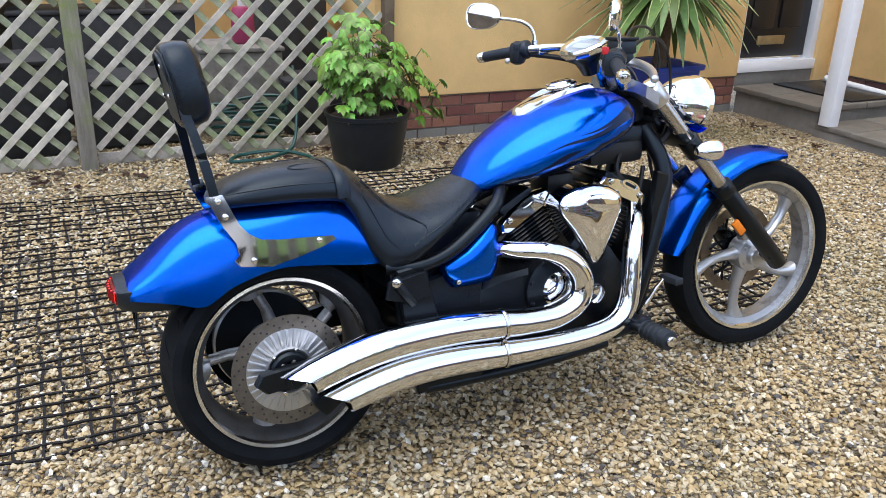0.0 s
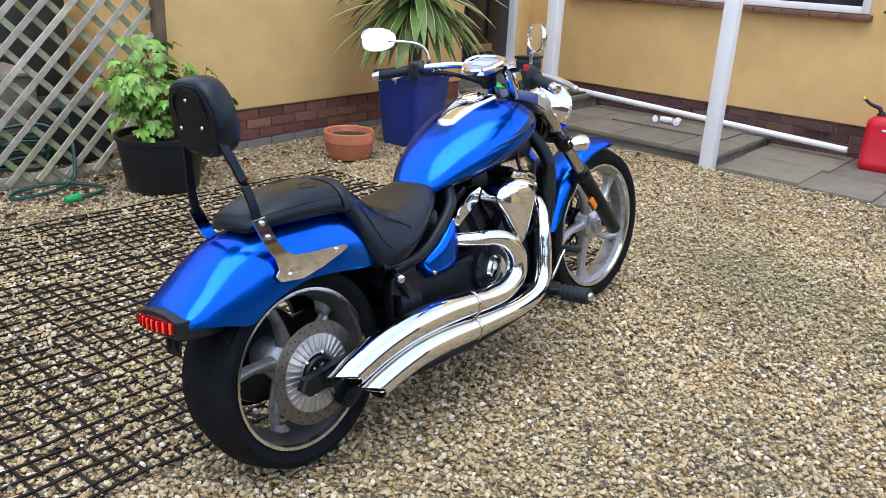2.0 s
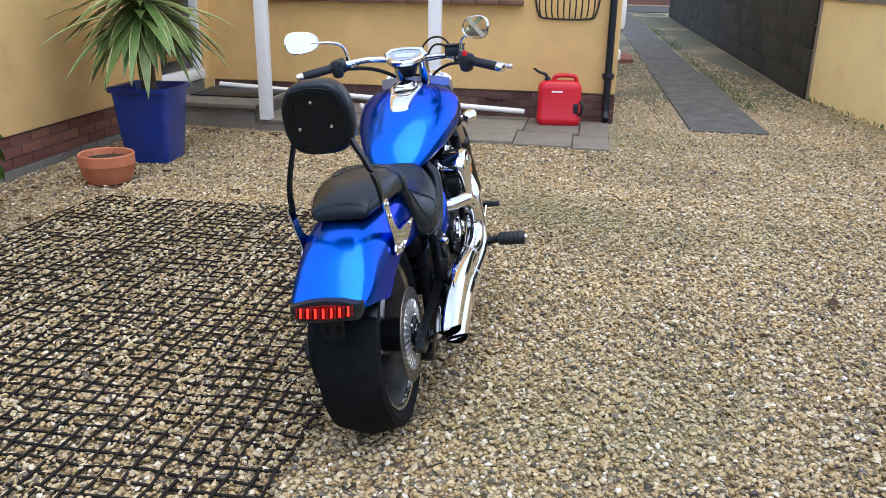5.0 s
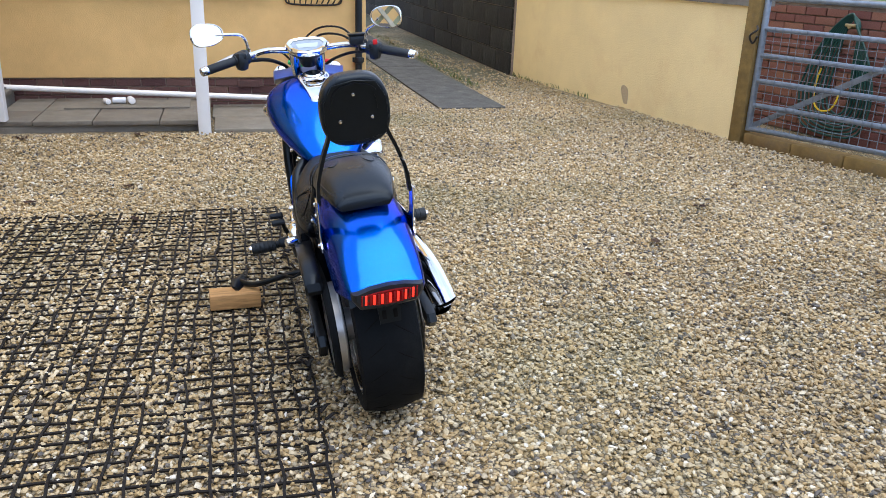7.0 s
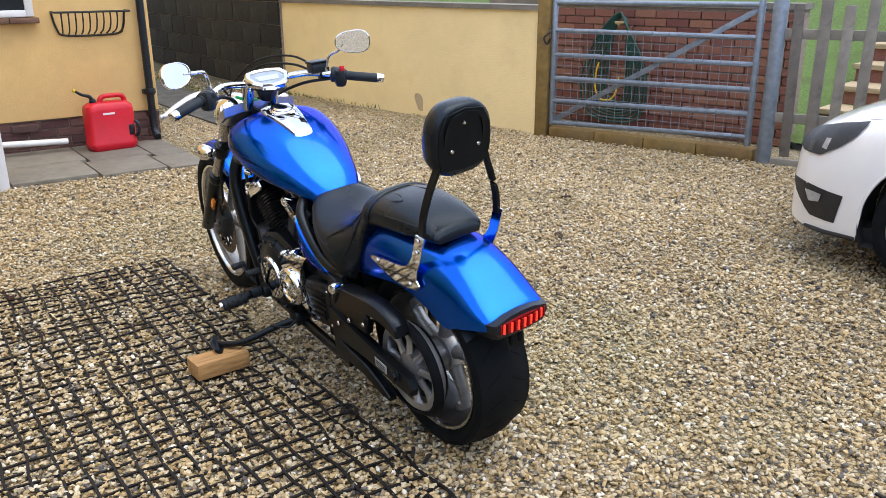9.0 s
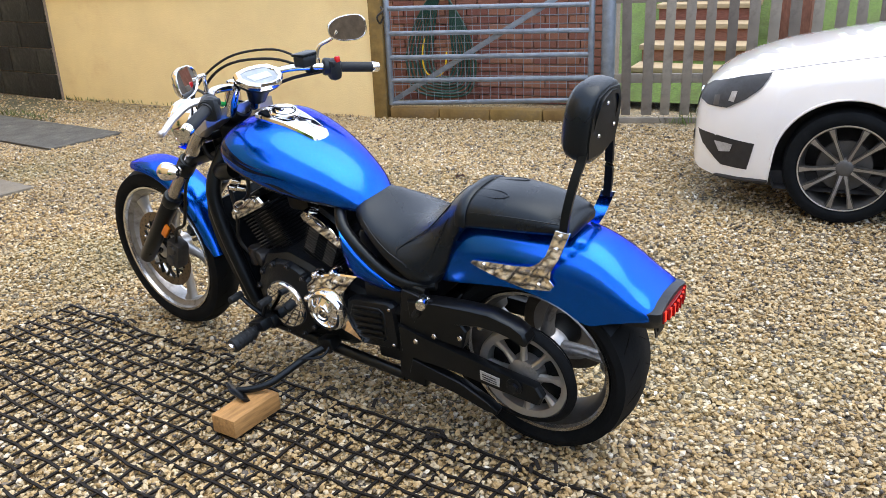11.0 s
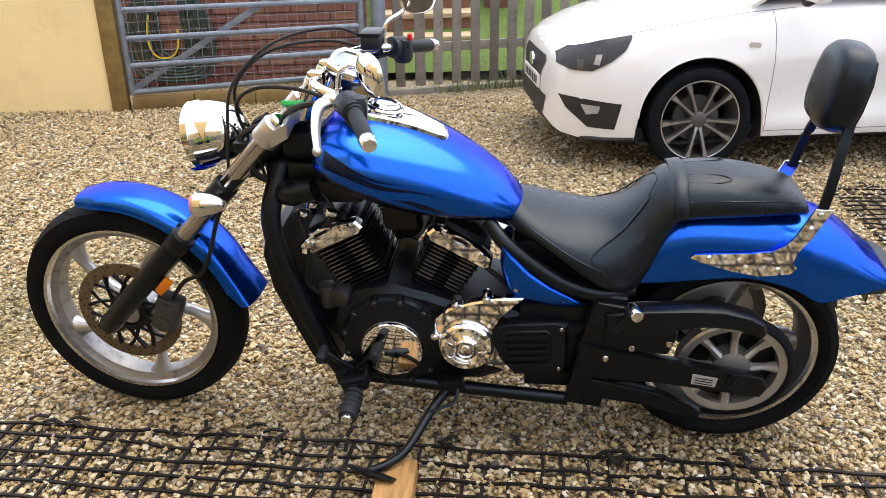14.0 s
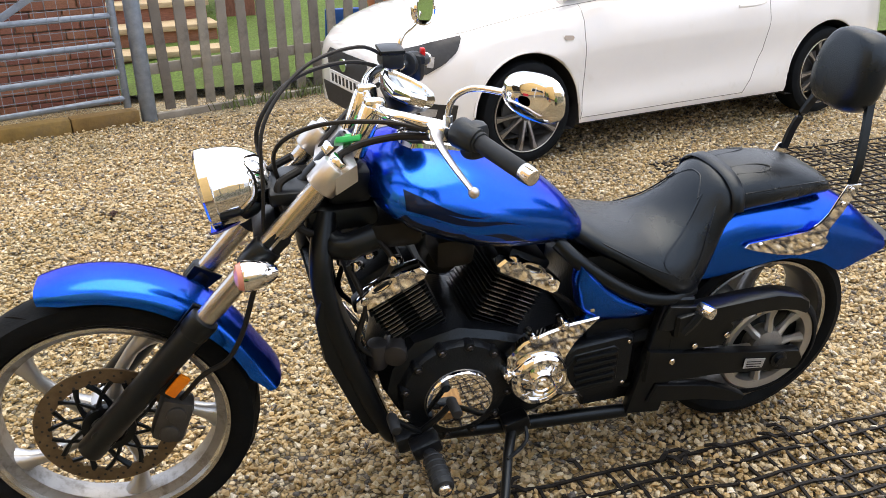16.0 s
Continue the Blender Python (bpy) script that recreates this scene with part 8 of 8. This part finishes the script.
b = BM(); tube(b, [piv, piv.lerp(foot, 0.3) + Vector((-0.012, 0, 0.002)), piv.lerp(foot, 0.72) + Vector((-0.038, 0, -0.008)), piv.lerp(foot, 0.9) + Vector((-0.026, 0, -0.006)), foot], [0.015, 0.013, 0.012, 0.012, 0.011], 12, 4)
box(b, piv + Vector((0.0, 0.01, 0.012)), (0.07, 0.05, 0.045), Matrix.Rotation(0.25, 3, "Y"), 0.010)
cyl(b, piv + Vector((0, -0.03, 0.01)), piv + Vector((0, 0.03, -0.005)), 0.024, seg=16, bevel=0.005)
stand = bpart("side_stand", b, SATIN, None, "black side stand swung out onto a timber block")
b = BM(); f0 = inv @ Vector((0.915, 0.478, 0.086)); f1 = inv @ Vector((1.04, 0.440, 0.094)); tube(b, [f0, f0.lerp(f1, 0.5) - Vector((0, 0, 0.004)), f1], [0.012, 0.024, 0.010], 10, 4, squash=(1.5, 0.5)); part("stand_foot", b, SATIN, stand)
b = BM(); tube(b, [piv + Vector((-0.02, 0.02, 0.02)), piv.lerp(foot, 0.15) + Vector((-0.04, 0.02, 0)), piv.lerp(foot, 0.35) + Vector((-0.01, 0.01, 0.01))], 0.005, 8, 3); part("spring", b, CASE, stand)

# ---------------------------------------------------------------- parked car
from mathutils.bvhtree import BVHTree
CAR_WHITE = shader("white car paint", (0.80, 0.80, 0.80), 0.28, coat=1.0, vary=0.02, scale=3, dirt=(0.66, 0.64, 0.60), dirt_scale=5, dirt_at=(0.6, 0.9))
CAR_SEAM = shader("shut line", (0.16, 0.16, 0.16), 0.7)
CAR_GLASS = shader("tinted car glass", (0.015, 0.017, 0.02), 0.03, spec=0.7, coat=0.5)
LAMP_DARK = shader("smoked lamp glass", (0.055, 0.058, 0.063), 0.38, spec=0.15, vary=0.3, scale=12)
LAMP_BRIGHT = shader("lamp reflector", (0.42, 0.43, 0.45), 0.35, metal=0.3, vary=0.3, scale=30)
CAR_TRIM = shader("black car trim", (0.016, 0.016, 0.018), 0.55, vary=0.3, scale=30, bump=0.2, bump_scale=140)
CAR_ALLOY = shader("diamond cut alloy", (0.55, 0.54, 0.53), 0.3, metal=0.85, vary=0.15, scale=30)
CAR_ALLOY_DARK = shader("dark grey alloy", (0.10, 0.10, 0.10), 0.45, metal=0.5, vary=0.25, scale=20)

CAR = Matrix.Translation((-0.155, -3.262, 0)) @ Matrix.Rotation(radians(10.6), 4, "Z")
car = thing("car", "white hatchback car parked on the gravel", "car", CAR)
WB_, RT = 2.42, 0.300
stn = [(0.80, 0.40, 0.26, 0.47, 0.545), (0.785, 0.50, 0.235, 0.535, 0.61), (0.745, 0.60, 0.21, 0.595, 0.668), (0.66, 0.69, 0.195, 0.655, 0.726), (0.52, 0.765, 0.185, 0.712, 0.786), (0.35, 0.805, 0.19, 0.758, 0.838), (0.0, 0.825, 0.20, 0.812, 0.905), (-0.3, 0.828, 0.20, 0.848, 0.950), (-0.55, 0.826, 0.20, 0.875, 0.980),
       (-1.2, 0.820, 0.20, 0.895, 0.965), (-2.0, 0.822, 0.20, 0.905, 0.965), (-2.42, 0.830, 0.20, 0.915, 0.97), (-2.8, 0.80, 0.22, 0.905, 0.95), (-3.08, 0.70, 0.30, 0.86, 0.90), (-3.15, 0.55, 0.36, 0.76, 0.80)]
sx = [s[0] for s in stn][::-1]
xs = sorted(set([round(float(v), 3) for v in np.concatenate([np.linspace(0.80, 0.36, 16), np.linspace(0.36, -0.36, 31), np.linspace(-0.36, -2.06, 12), np.linspace(-2.06, -2.78, 27), np.linspace(-2.78, -3.15, 8)])]), reverse=True)


def car_section(x):
    hw, zl, zs, zt = (float(np.interp(x, sx, [s[k] for s in stn][::-1])) for k in (1, 2, 3, 4))
    for cx in (0.0, -WB_):
        if abs(x - cx) < 0.352:
            zl = max(zl, RT + 0.005 + math.sqrt(max(0.352 ** 2 - (x - cx) ** 2, 0)) * 0.985)
    half = []
    rise = min(1.0, max(0.0, (0.35 - x) / 1.0)) * min(1.0, max(0.0, (x + 2.9) / 0.6))
    for f in (0.0, 0.05, 0.11, 0.17, 0.25, 0.36, 0.50, 0.62, 0.67, 0.76, 0.90, 1.0):
        z = zl + (zs - zl) * f
        h = (z - 0.20) / (zs - 0.20)
        swell = 0.17 + 0.10 * min(1.0, max(0.0, (-0.5 - x) / 1.5))
        plain = float(np.interp(h, [0, 0.08, 0.22, 0.42, 0.60, 0.76, 0.90, 1.0], [0.972, 0.985, 0.995, 1.0, 0.998, 0.982, 0.962, 0.915]))
        cut = float(np.interp(h, [0, 0.05, swell - 0.06, swell + 0.05, 0.42, 0.62, 0.67, 0.76, 0.90, 1.0], [0.975, 0.990, 0.994, 0.972, 0.974, 0.996, 0.998, 0.982, 0.962, 0.915]))
        half.append((hw * (plain + (cut - plain) * rise), z))
    for k, g in ((0.84, 0.38), (0.72, 0.66), (0.55, 0.86), (0.3, 0.97)):
        half.append((hw * k, zs + (zt - zs) * g))
    return [(x, y, z) for y, z in half] + [(x, 0, zt)] + [(x, -y, z) for y, z in half[::-1]]


b = BM()
loft(b, [car_section(x) for x in xs], False, False)
f = [b.verts.new(p) for p in car_section(0.80)]
b.faces.new(f)
bmesh.ops.remove_doubles(b, verts=b.verts[:], dist=1e-4)
bmesh.ops.recalc_face_normals(b, faces=b.faces[:])
car_bvh = BVHTree.FromBMesh(b)
body = part("body", b, CAR_WHITE, car, "glossy white bodywork", angle=28)


def on_car(outline, axis, lift, name, material, parent, cuts=2, label=""):
    """A panel that follows the bodywork: an outline in the plane seen along axis, laid on the surface and lifted off it."""
    b = BM()
    v = [b.verts.new((p[0], p[1], 0)) for p in outline]
    b.faces.new(v)
    bmesh.ops.triangulate(b, faces=b.faces[:])
    bmesh.ops.subdivide_edges(b, edges=b.edges[:], cuts=cuts, use_grid_fill=True)
    for q in b.verts:
        a, c = q.co.x, q.co.y
        if axis == "y":
            o, d = Vector((a, 2.0, c)), Vector((0, -1, 0))
        elif axis == "x":
            o, d = Vector((2.0, a, c)), Vector((-1, 0, 0))
        else:
            o, d = Vector((2.0, a + 1.6, c)), Vector((-1, -0.8, 0)).normalized()
        hit, nrm, _, _ = car_bvh.ray_cast(o, d)
        if hit is None:
            hit, nrm, _, _ = car_bvh.find_nearest(o + d * 1.5)
        if nrm.dot(d) > 0:
            nrm = -nrm
        q.co = hit + nrm * lift
    return part(name, b, material, parent, label)


def on_car_line(pts, axis, name, r, material, parent):
    b = BM()
    line = []
    fine = [Vector((*p, 0)).lerp(Vector((*q, 0)), k / 10) for p, q in zip(pts, pts[1:]) for k in range(10)] + [Vector((*pts[-1], 0))]
    for a, c, _ in fine:
        o, d = (Vector((a, 2.0, c)), Vector((0, -1, 0))) if axis == "y" else (Vector((2.0, a, c)), Vector((-1, 0, 0)))
        hit, nrm, _, _ = car_bvh.ray_cast(o, d)
        if hit is not None:
            line.append(hit)
    if len(line) > 1:
        tube(b, line, r, 6, 1)
    return part(name, b, material, parent)


# lamp, intakes and grille on the nose
for sg in (1,):
    hlm = on_car([(0.53, 0.728), (0.385, 0.758), (0.425, 0.690), (0.50, 0.628), (0.595, 0.572), (0.70, 0.572), (0.755, 0.592), (0.745, 0.640), (0.69, 0.678)], "y", 0.009, "headlight", LAMP_DARK, car, 4, "smoked glass headlight")
    on_car([(0.575, 0.655), (0.545, 0.660), (0.560, 0.605), (0.590, 0.610)], "y", 0.012, "reflector", LAMP_BRIGHT, hlm, 1)
    on_car([(0.665, 0.625), (0.635, 0.632), (0.640, 0.580), (0.668, 0.578)], "y", 0.012, "reflector", CAR_ALLOY_DARK, hlm, 1)
    fgl = on_car([(0.67, 0.425), (0.44, 0.400), (0.47, 0.255), (0.61, 0.262), (0.72, 0.36), (0.755, 0.43)], "y", 0.004, "fog_recess", CAR_TRIM, car, 2, "black fog lamp surround")
    on_car([(0.65, 0.392), (0.55, 0.385), (0.56, 0.345), (0.62, 0.335)], "y", 0.010, "fog_lamp", LAMP_BRIGHT, fgl, 1, "clear fog lamp")
gr_ = on_car([(-0.34, 0.565), (-0.30, 0.60), (0.30, 0.60), (0.34, 0.565), (0.26, 0.475), (-0.26, 0.475)], "x", 0.006, "grille", CAR_TRIM, car, 2, "black honeycomb grille")
b = BM(); plate(b, [(0.812, 0.055 * math.cos(a), 0.535 + 0.04 * math.sin(a)) for a in (2 * math.pi * i / 12 for i in range(12))], (1, 0, 0), 0.012); part("emblem", b, CHROME, gr_, "plain chrome emblem")
on_car([(-0.42, 0.385), (0.42, 0.385), (0.34, 0.26), (-0.34, 0.26)], "x", 0.006, "lower_intake", CAR_TRIM, car, 2, "black lower intake")
b = BM(); plate(b, [(0.81, -0.25, 0.395), (0.81, 0.25, 0.395), (0.81, 0.25, 0.475), (0.81, -0.25, 0.475)], (1, 0, 0), 0.012); npl = part("number_plate", b, UPVC, car, "white plate with plain dark bars")
for k in range(7):
    b = BM(); box(b, (0.8175, -0.19 + 0.063 * k, 0.435), (0.003, 0.03, 0.05)); part("plate_bar", b, CAR_TRIM, npl)
# seams
on_car_line([(0.40, 0.768), (0.32, 0.782), (0.2, 0.803), (0.0, 0.835), (-0.25, 0.868), (-0.50, 0.890)], "y", "bonnet_seam", 0.0021, CAR_SEAM, body)
on_car_line([(-0.37, 0.875), (-0.375, 0.7), (-0.378, 0.5), (-0.368, 0.28), (-0.362, 0.225)], "y", "door_seam", 0.0021, CAR_SEAM, body)
on_car_line([(-1.83, 0.885), (-1.84, 0.7), (-1.81, 0.5), (-1.72, 0.32), (-1.66, 0.23)], "y", "door_seam", 0.0021, CAR_SEAM, body)
on_car_line([(-0.37, 0.235), (-1.0, 0.235), (-1.66, 0.235)], "y", "sill_seam", 0.0021, CAR_SEAM, body)
on_car_line([(0.345, 0.215), (0.352, 0.26)], "y", "bumper_seam", 0.0021, CAR_SEAM, body)
on_car([(-0.225, 0.712), (-0.235, 0.722), (-0.285, 0.718), (-0.295, 0.706), (-0.285, 0.692), (-0.235, 0.696)], "y", 0.007, "side_repeater", shader("clear repeater", (0.40, 0.34, 0.29), 0.15), car, 1, "clear side repeater")
b = BM(); tube(b, [(-1.53, 0.83, 0.795), (-1.60, 0.86, 0.80), (-1.68, 0.86, 0.805), (-1.75, 0.83, 0.81)], 0.011, 8, 3); part("door_handle", b, CAR_WHITE, car)
# glasshouse and roof
gst_ = [(-0.29, 0.70, 0.935, 0.62, 0.95), (-0.62, 0.745, 0.95, 0.60, 1.15), (-1.05, 0.755, 0.955, 0.56, 1.36), (-1.5, 0.755, 0.955, 0.56, 1.40), (-2.3, 0.755, 0.955, 0.55, 1.37), (-2.75, 0.73, 0.95, 0.52, 1.22), (-3.0, 0.68, 0.93, 0.50, 0.98)]
b = BM(); loft(b, [[(x, hw, zb), (x, hw * 0.97, zb + (zt - zb) * 0.4), (x, ht, zt), (x, -ht, zt), (x, -hw * 0.97, zb + (zt - zb) * 0.4), (x, -hw, zb)] for x, hw, zb, ht, zt in gst_]); part("glasshouse", b, CAR_GLASS, car, "dark car windows", angle=20)
b = BM(); loft(b, [[(x, ht + 0.01, zt - 0.02), (x, ht - 0.04, zt + 0.012), (x, 0, zt + 0.03), (x, -ht + 0.04, zt + 0.012), (x, -ht - 0.01, zt - 0.02)] for x, hw, zb, ht, zt in gst_[2:6]]); part("roof", b, CAR_WHITE, car)
for sg in (1, -1):
    b = BM(); tube(b, [(-0.23, sg * 0.745, 0.91), (-0.62, sg * 0.69, 1.12), (-1.05, sg * 0.60, 1.345), (-1.5, sg * 0.585, 1.40)], 0.03, 8, 4); part("pillar", b, CAR_WHITE, car)
b = BM(); tube(b, [(-0.31, 0.6, 0.955), (-0.27, 0.3, 0.962), (-0.25, 0.0, 0.968), (-0.27, -0.4, 0.960)], 0.012, 8, 4); tube(b, [(-0.34, 0.45, 0.975), (-0.31, 0.1, 0.982), (-0.30, -0.3, 0.980)], 0.008, 6, 3); part("wiper", b, CAR_TRIM, car, "black wiper and scuttle")
b = BM(); box(b, (-0.52, 0.90, 0.985), (0.10, 0.17, 0.11), None, 0.03); dm = part("door_mirror", b, CAR_WHITE, car, "white door mirror on a black foot")
b = BM(); tube(b, [(-0.52, 0.79, 0.925), (-0.51, 0.83, 0.93), (-0.52, 0.86, 0.945)], 0.028, 10, 3); part("mirror_foot", b, CAR_TRIM, dm)
# wheel housings and underbody
for cx in (0.0, -WB_):
    b = BM(); lathe(b, [(0.36, 0.52), (0.358, 0.795)], (cx, 0, RT), (0, 1, 0), 48); lathe(b, [(0.0, 0.52), (0.36, 0.52)], (cx, 0, RT), (0, 1, 0), 32)
    for v in list(b.verts):
        if v.co.z < 0.17:
            v.co.z = 0.17
    part("wheel_housing", b, DARK_STUFF, car)
    b = BM()
    tube(b, [(cx + 0.353 * math.cos(a), 0.806, RT + 0.003 + 0.348 * math.sin(a)) for a in (math.pi * (0.02 + 0.96 * i / 16) for i in range(17))], 0.007, 8, 2); part("arch_lip", b, CAR_WHITE, body)
b = BM(); box(b, (-1.2, 0, 0.20), (3.3, 1.40, 0.10), None, 0.03); part("underbody", b, DARK_STUFF, car)
b = BM(); tube(b, [(0.36, 0.775, 0.20), (0.55, 0.73, 0.195), (0.68, 0.62, 0.20), (0.76, 0.40, 0.225), (0.79, 0, 0.235)], 0.012, 8, 4); part("front_lip", b, CAR_TRIM, car)


def car_wheel(x, y, out):
    b = BM(); c = Vector((x, y, RT))
    h = 0.095
    prof = [(0.222, -h * 0.9), (0.232, -h), (0.262, -h * 1.05), (0.288, -h * 0.9), (0.298, -h * 0.55), (RT, 0), (0.298, h * 0.55), (0.288, h * 0.9), (0.262, h * 1.05), (0.232, h), (0.222, h * 0.9)]
    lathe(b, prof, c, (0, 1, 0), 64)
    w = part("wheel", b, RUBBER, car, "wheel with a ten-spoke alloy rim")
    b = BM(); lathe(b, [(0.219, out * 0.096), (0.225, out * 0.095), (0.222, out * 0.086), (0.208, out * 0.07), (0.19, out * -0.06)], c, (0, 1, 0), 56); part("rim", b, CAR_ALLOY_DARK, w)
    b = BM(); lathe(b, [(0.217, out * 0.0965), (0.2228, out * 0.0975), (0.2245, out * 0.094)], c, (0, 1, 0), 56); part("rim_lip", b, CAR_ALLOY, w)
    b = BM(); lathe(b, [(0.0, out * 0.02), (0.13, out * 0.02), (0.135, out * 0.01)], c, (0, 1, 0), 40); part("brake_disc", b, CAR_ALLOY_DARK, w)
    for i in range(10):
        a = 2 * math.pi * i / 10 + (0.07 if i % 2 else -0.07)
        d = Vector((math.cos(a), 0, math.sin(a)))
        t = Vector((-math.sin(a), 0, math.cos(a)))
        o = Vector((0, out, 0))
        rings = [[c + d * r + t * wd * 1.25 + o * (q - 0.022), c + d * r + t * wd * 1.1 + o * (q + 0.008), c + d * r - t * wd * 1.1 + o * (q + 0.008), c + d * r - t * wd * 1.25 + o * (q - 0.022)] for r, wd, q in ((0.03, 0.011, 0.068), (0.09, 0.0085, 0.078), (0.16, 0.0090, 0.086), (0.215, 0.016, 0.088))]
        b = BM(); loft(b, rings); sp2 = part("spoke", b, CAR_ALLOY_DARK, w, smooth=False)
        face = [[c + d * r + t * wd + o * (q + 0.0095), c + d * r - t * wd + o * (q + 0.0095)] for r, wd, q in ((0.04, 0.008, 0.070), (0.09, 0.0055, 0.078), (0.16, 0.0060, 0.086), (0.212, 0.013, 0.088))]
        b = BM(); loft(b, face, False, False); bmesh.ops.solidify(b, geom=b.faces[:], thickness=0.001); part("polished_face", b, CAR_ALLOY, w, smooth=False)
    b = BM(); lathe(b, [(0.0, out * 0.085), (0.03, out * 0.085), (0.045, out * 0.078), (0.055, out * 0.06)], c, (0, 1, 0), 24)
    for i in range(5):
        a = 2 * math.pi * (i + 0.5) / 5
        bolt(b, c + Vector((0.046 * math.cos(a), out * 0.074, 0.046 * math.sin(a))), (0, out, 0), 0.008, 0.006)
    part("centre_cap", b, CAR_ALLOY_DARK, w)


for x in (0.0, -WB_):
    car_wheel(x, 0.715, 1)
    car_wheel(x, -0.715, -1)

# ---------------------------------------------------------------- bricks and blocks, one by one
masonry(wall_north, (1.66, 3.265, -0.02), (1, 0, 0), (0, -1, 0), 3.12, 4, [CONCRETE, BRICK, BRICK, BRICK], seed=2)
masonry(wall_west, (5.865, -0.87, -0.03), (0, 1, 0), (-1, 0, 0), 4.10, 4, BRICK_DARK, seed=3)
masonry(wall_brick, WA, wd, wo, (WB - WA).length, 15, BRICK, seed=4)
masonry(wall_block, (8.0, -3.135, 0.0), (1, 0, 0), (0, 1, 0), 18.0, 7, BLOCK, brick=(0.58, 0.275, 0.03), seed=5, name="block")

# ---------------------------------------------------------------- loose gravel
def pebbles(name, zones, seed, label, coarse=False):
    """Loose stones as one mesh: uneven twelve-cornered pebbles (six-cornered where coarse), flattened and turned at random."""
    rs = np.random.RandomState(seed)
    ph = (1 + 5 ** 0.5) / 2
    V = np.array([(-1, ph, 0), (1, ph, 0), (-1, -ph, 0), (1, -ph, 0), (0, -1, ph), (0, 1, ph), (0, -1, -ph), (0, 1, -ph), (ph, 0, -1), (ph, 0, 1), (-ph, 0, -1), (-ph, 0, 1)], float)
    V /= np.linalg.norm(V[0])
    nv = 6 if coarse else 12
    F = np.array([int(c, 16) for c in "0b5051017" "07a0ab159" "5b4ba2a76" "718394342" "326368389" "495" "24b" "62a" "867" "981"]).reshape(-1, 3)
    if coarse:
        V = np.array([(1, 0, 0), (-1, 0, 0), (0, 1, 0), (0, -1, 0), (0, 0, 1), (0, 0, -1)], float) * 1.25
        F = np.array([int(c) for c in "024" "214" "134" "304" "205" "125" "315" "035"]).reshape(-1, 3)
    pos, size = [], []
    for x0, x1, y0, y1, per_m2, r0, r1 in zones:
        n = int((x1 - x0) * (y1 - y0) * per_m2)
        p = np.column_stack([rs.uniform(x0, x1, n), rs.uniform(y0, y1, n)])
        pos.append(p)
        size.append(r0 + (r1 - r0) * rs.beta(1.8, 2.6, n))
    pos, size = np.vstack(pos), np.concatenate(size)
    keep = ~((pos[:, 0] > 4.55) & (pos[:, 1] > -0.88)) & ~((pos[:, 0] > 5.55) & (pos[:, 1] < -1.5) & (pos[:, 1] > -2.3)) & ~(pos[:, 1] < -3.80 + (pos[:, 0] - 3.86) * np.where(pos[:, 0] > 3.86, 0.15, 0.32))
    pos, size = pos[keep], size[keep]
    n = len(pos)
    q = rs.normal(size=(n, 4))
    q /= np.linalg.norm(q, axis=1)[:, None]
    w, x, y, z = q.T
    R = np.stack([1 - 2 * (y * y + z * z), 2 * (x * y - z * w), 2 * (x * z + y * w), 2 * (x * y + z * w), 1 - 2 * (x * x + z * z), 2 * (y * z - x * w), 2 * (x * z - y * w), 2 * (y * z + x * w), 1 - 2 * (x * x + y * y)], 1).reshape(n, 3, 3)
    sc = np.column_stack([rs.uniform(0.9, 1.35, n), rs.uniform(0.7, 1.0, n), rs.uniform(0.5, 0.8, n)])
    pts = V[None] * sc[:, None, :] * rs.uniform(0.74, 1.16, (n, nv, 1))
    pts = np.einsum("nij,nkj->nki", R, pts)
    pts[:, :, 2] *= 0.75
    pts *= size[:, None, None]
    pts[:, :, 0] += pos[:, 0, None]
    pts[:, :, 1] += pos[:, 1, None]
    pts[:, :, 2] += (rs.uniform(-0.015, 0.0075, n))[:, None]
    me = bpy.data.meshes.new(name)
    nf = n * len(F)
    me.vertices.add(n * nv)
    me.vertices.foreach_set("co", pts.reshape(-1).astype(np.float32))
    me.loops.add(nf * 3)
    me.loops.foreach_set("vertex_index", (F[None] + (np.arange(n) * nv)[:, None, None]).reshape(-1).astype(np.int32))
    me.polygons.add(nf)
    me.polygons.foreach_set("loop_start", np.arange(0, nf * 3, 3, dtype=np.int32))
    me.update(calc_edges=True)
    me.validate()
    me.materials.append(GRAVEL_STONE)
    me.shade_flat()
    return tagged(new(name, me), label, "gravel", kind="stuff")


pebbles("gravel", [(-1.1, 3.4, -2.6, 2.4, 3100, 0.006, 0.0150), (-1.4, 2.4, 0.25, 2.45, 1500, 0.007, 0.0155)], 7, "loose mixed golden and grey pebbles of the driveway")
pebbles("gravel", [(-1.6, 5.6, -4.4, 3.2, 900, 0.007, 0.0155), (3.0, 5.6, -3.8, 3.2, 1300, 0.007, 0.0145), (-0.6, 5.6, -4.4, -2.4, 1000, 0.007, 0.0145), (-3.5, -1.1, -4.5, 1.0, 1500, 0.007, 0.0150), (5.6, 7.6, -3.3, -0.9, 1100, 0.007, 0.0150), (7.6, 13.0, -3.2, -0.9, 450, 0.008, 0.017), (-3.0, 1.7, 2.3, 3.6, 1500, 0.007, 0.0150)], 17, "loose mixed golden and grey pebbles towards the walls", True)
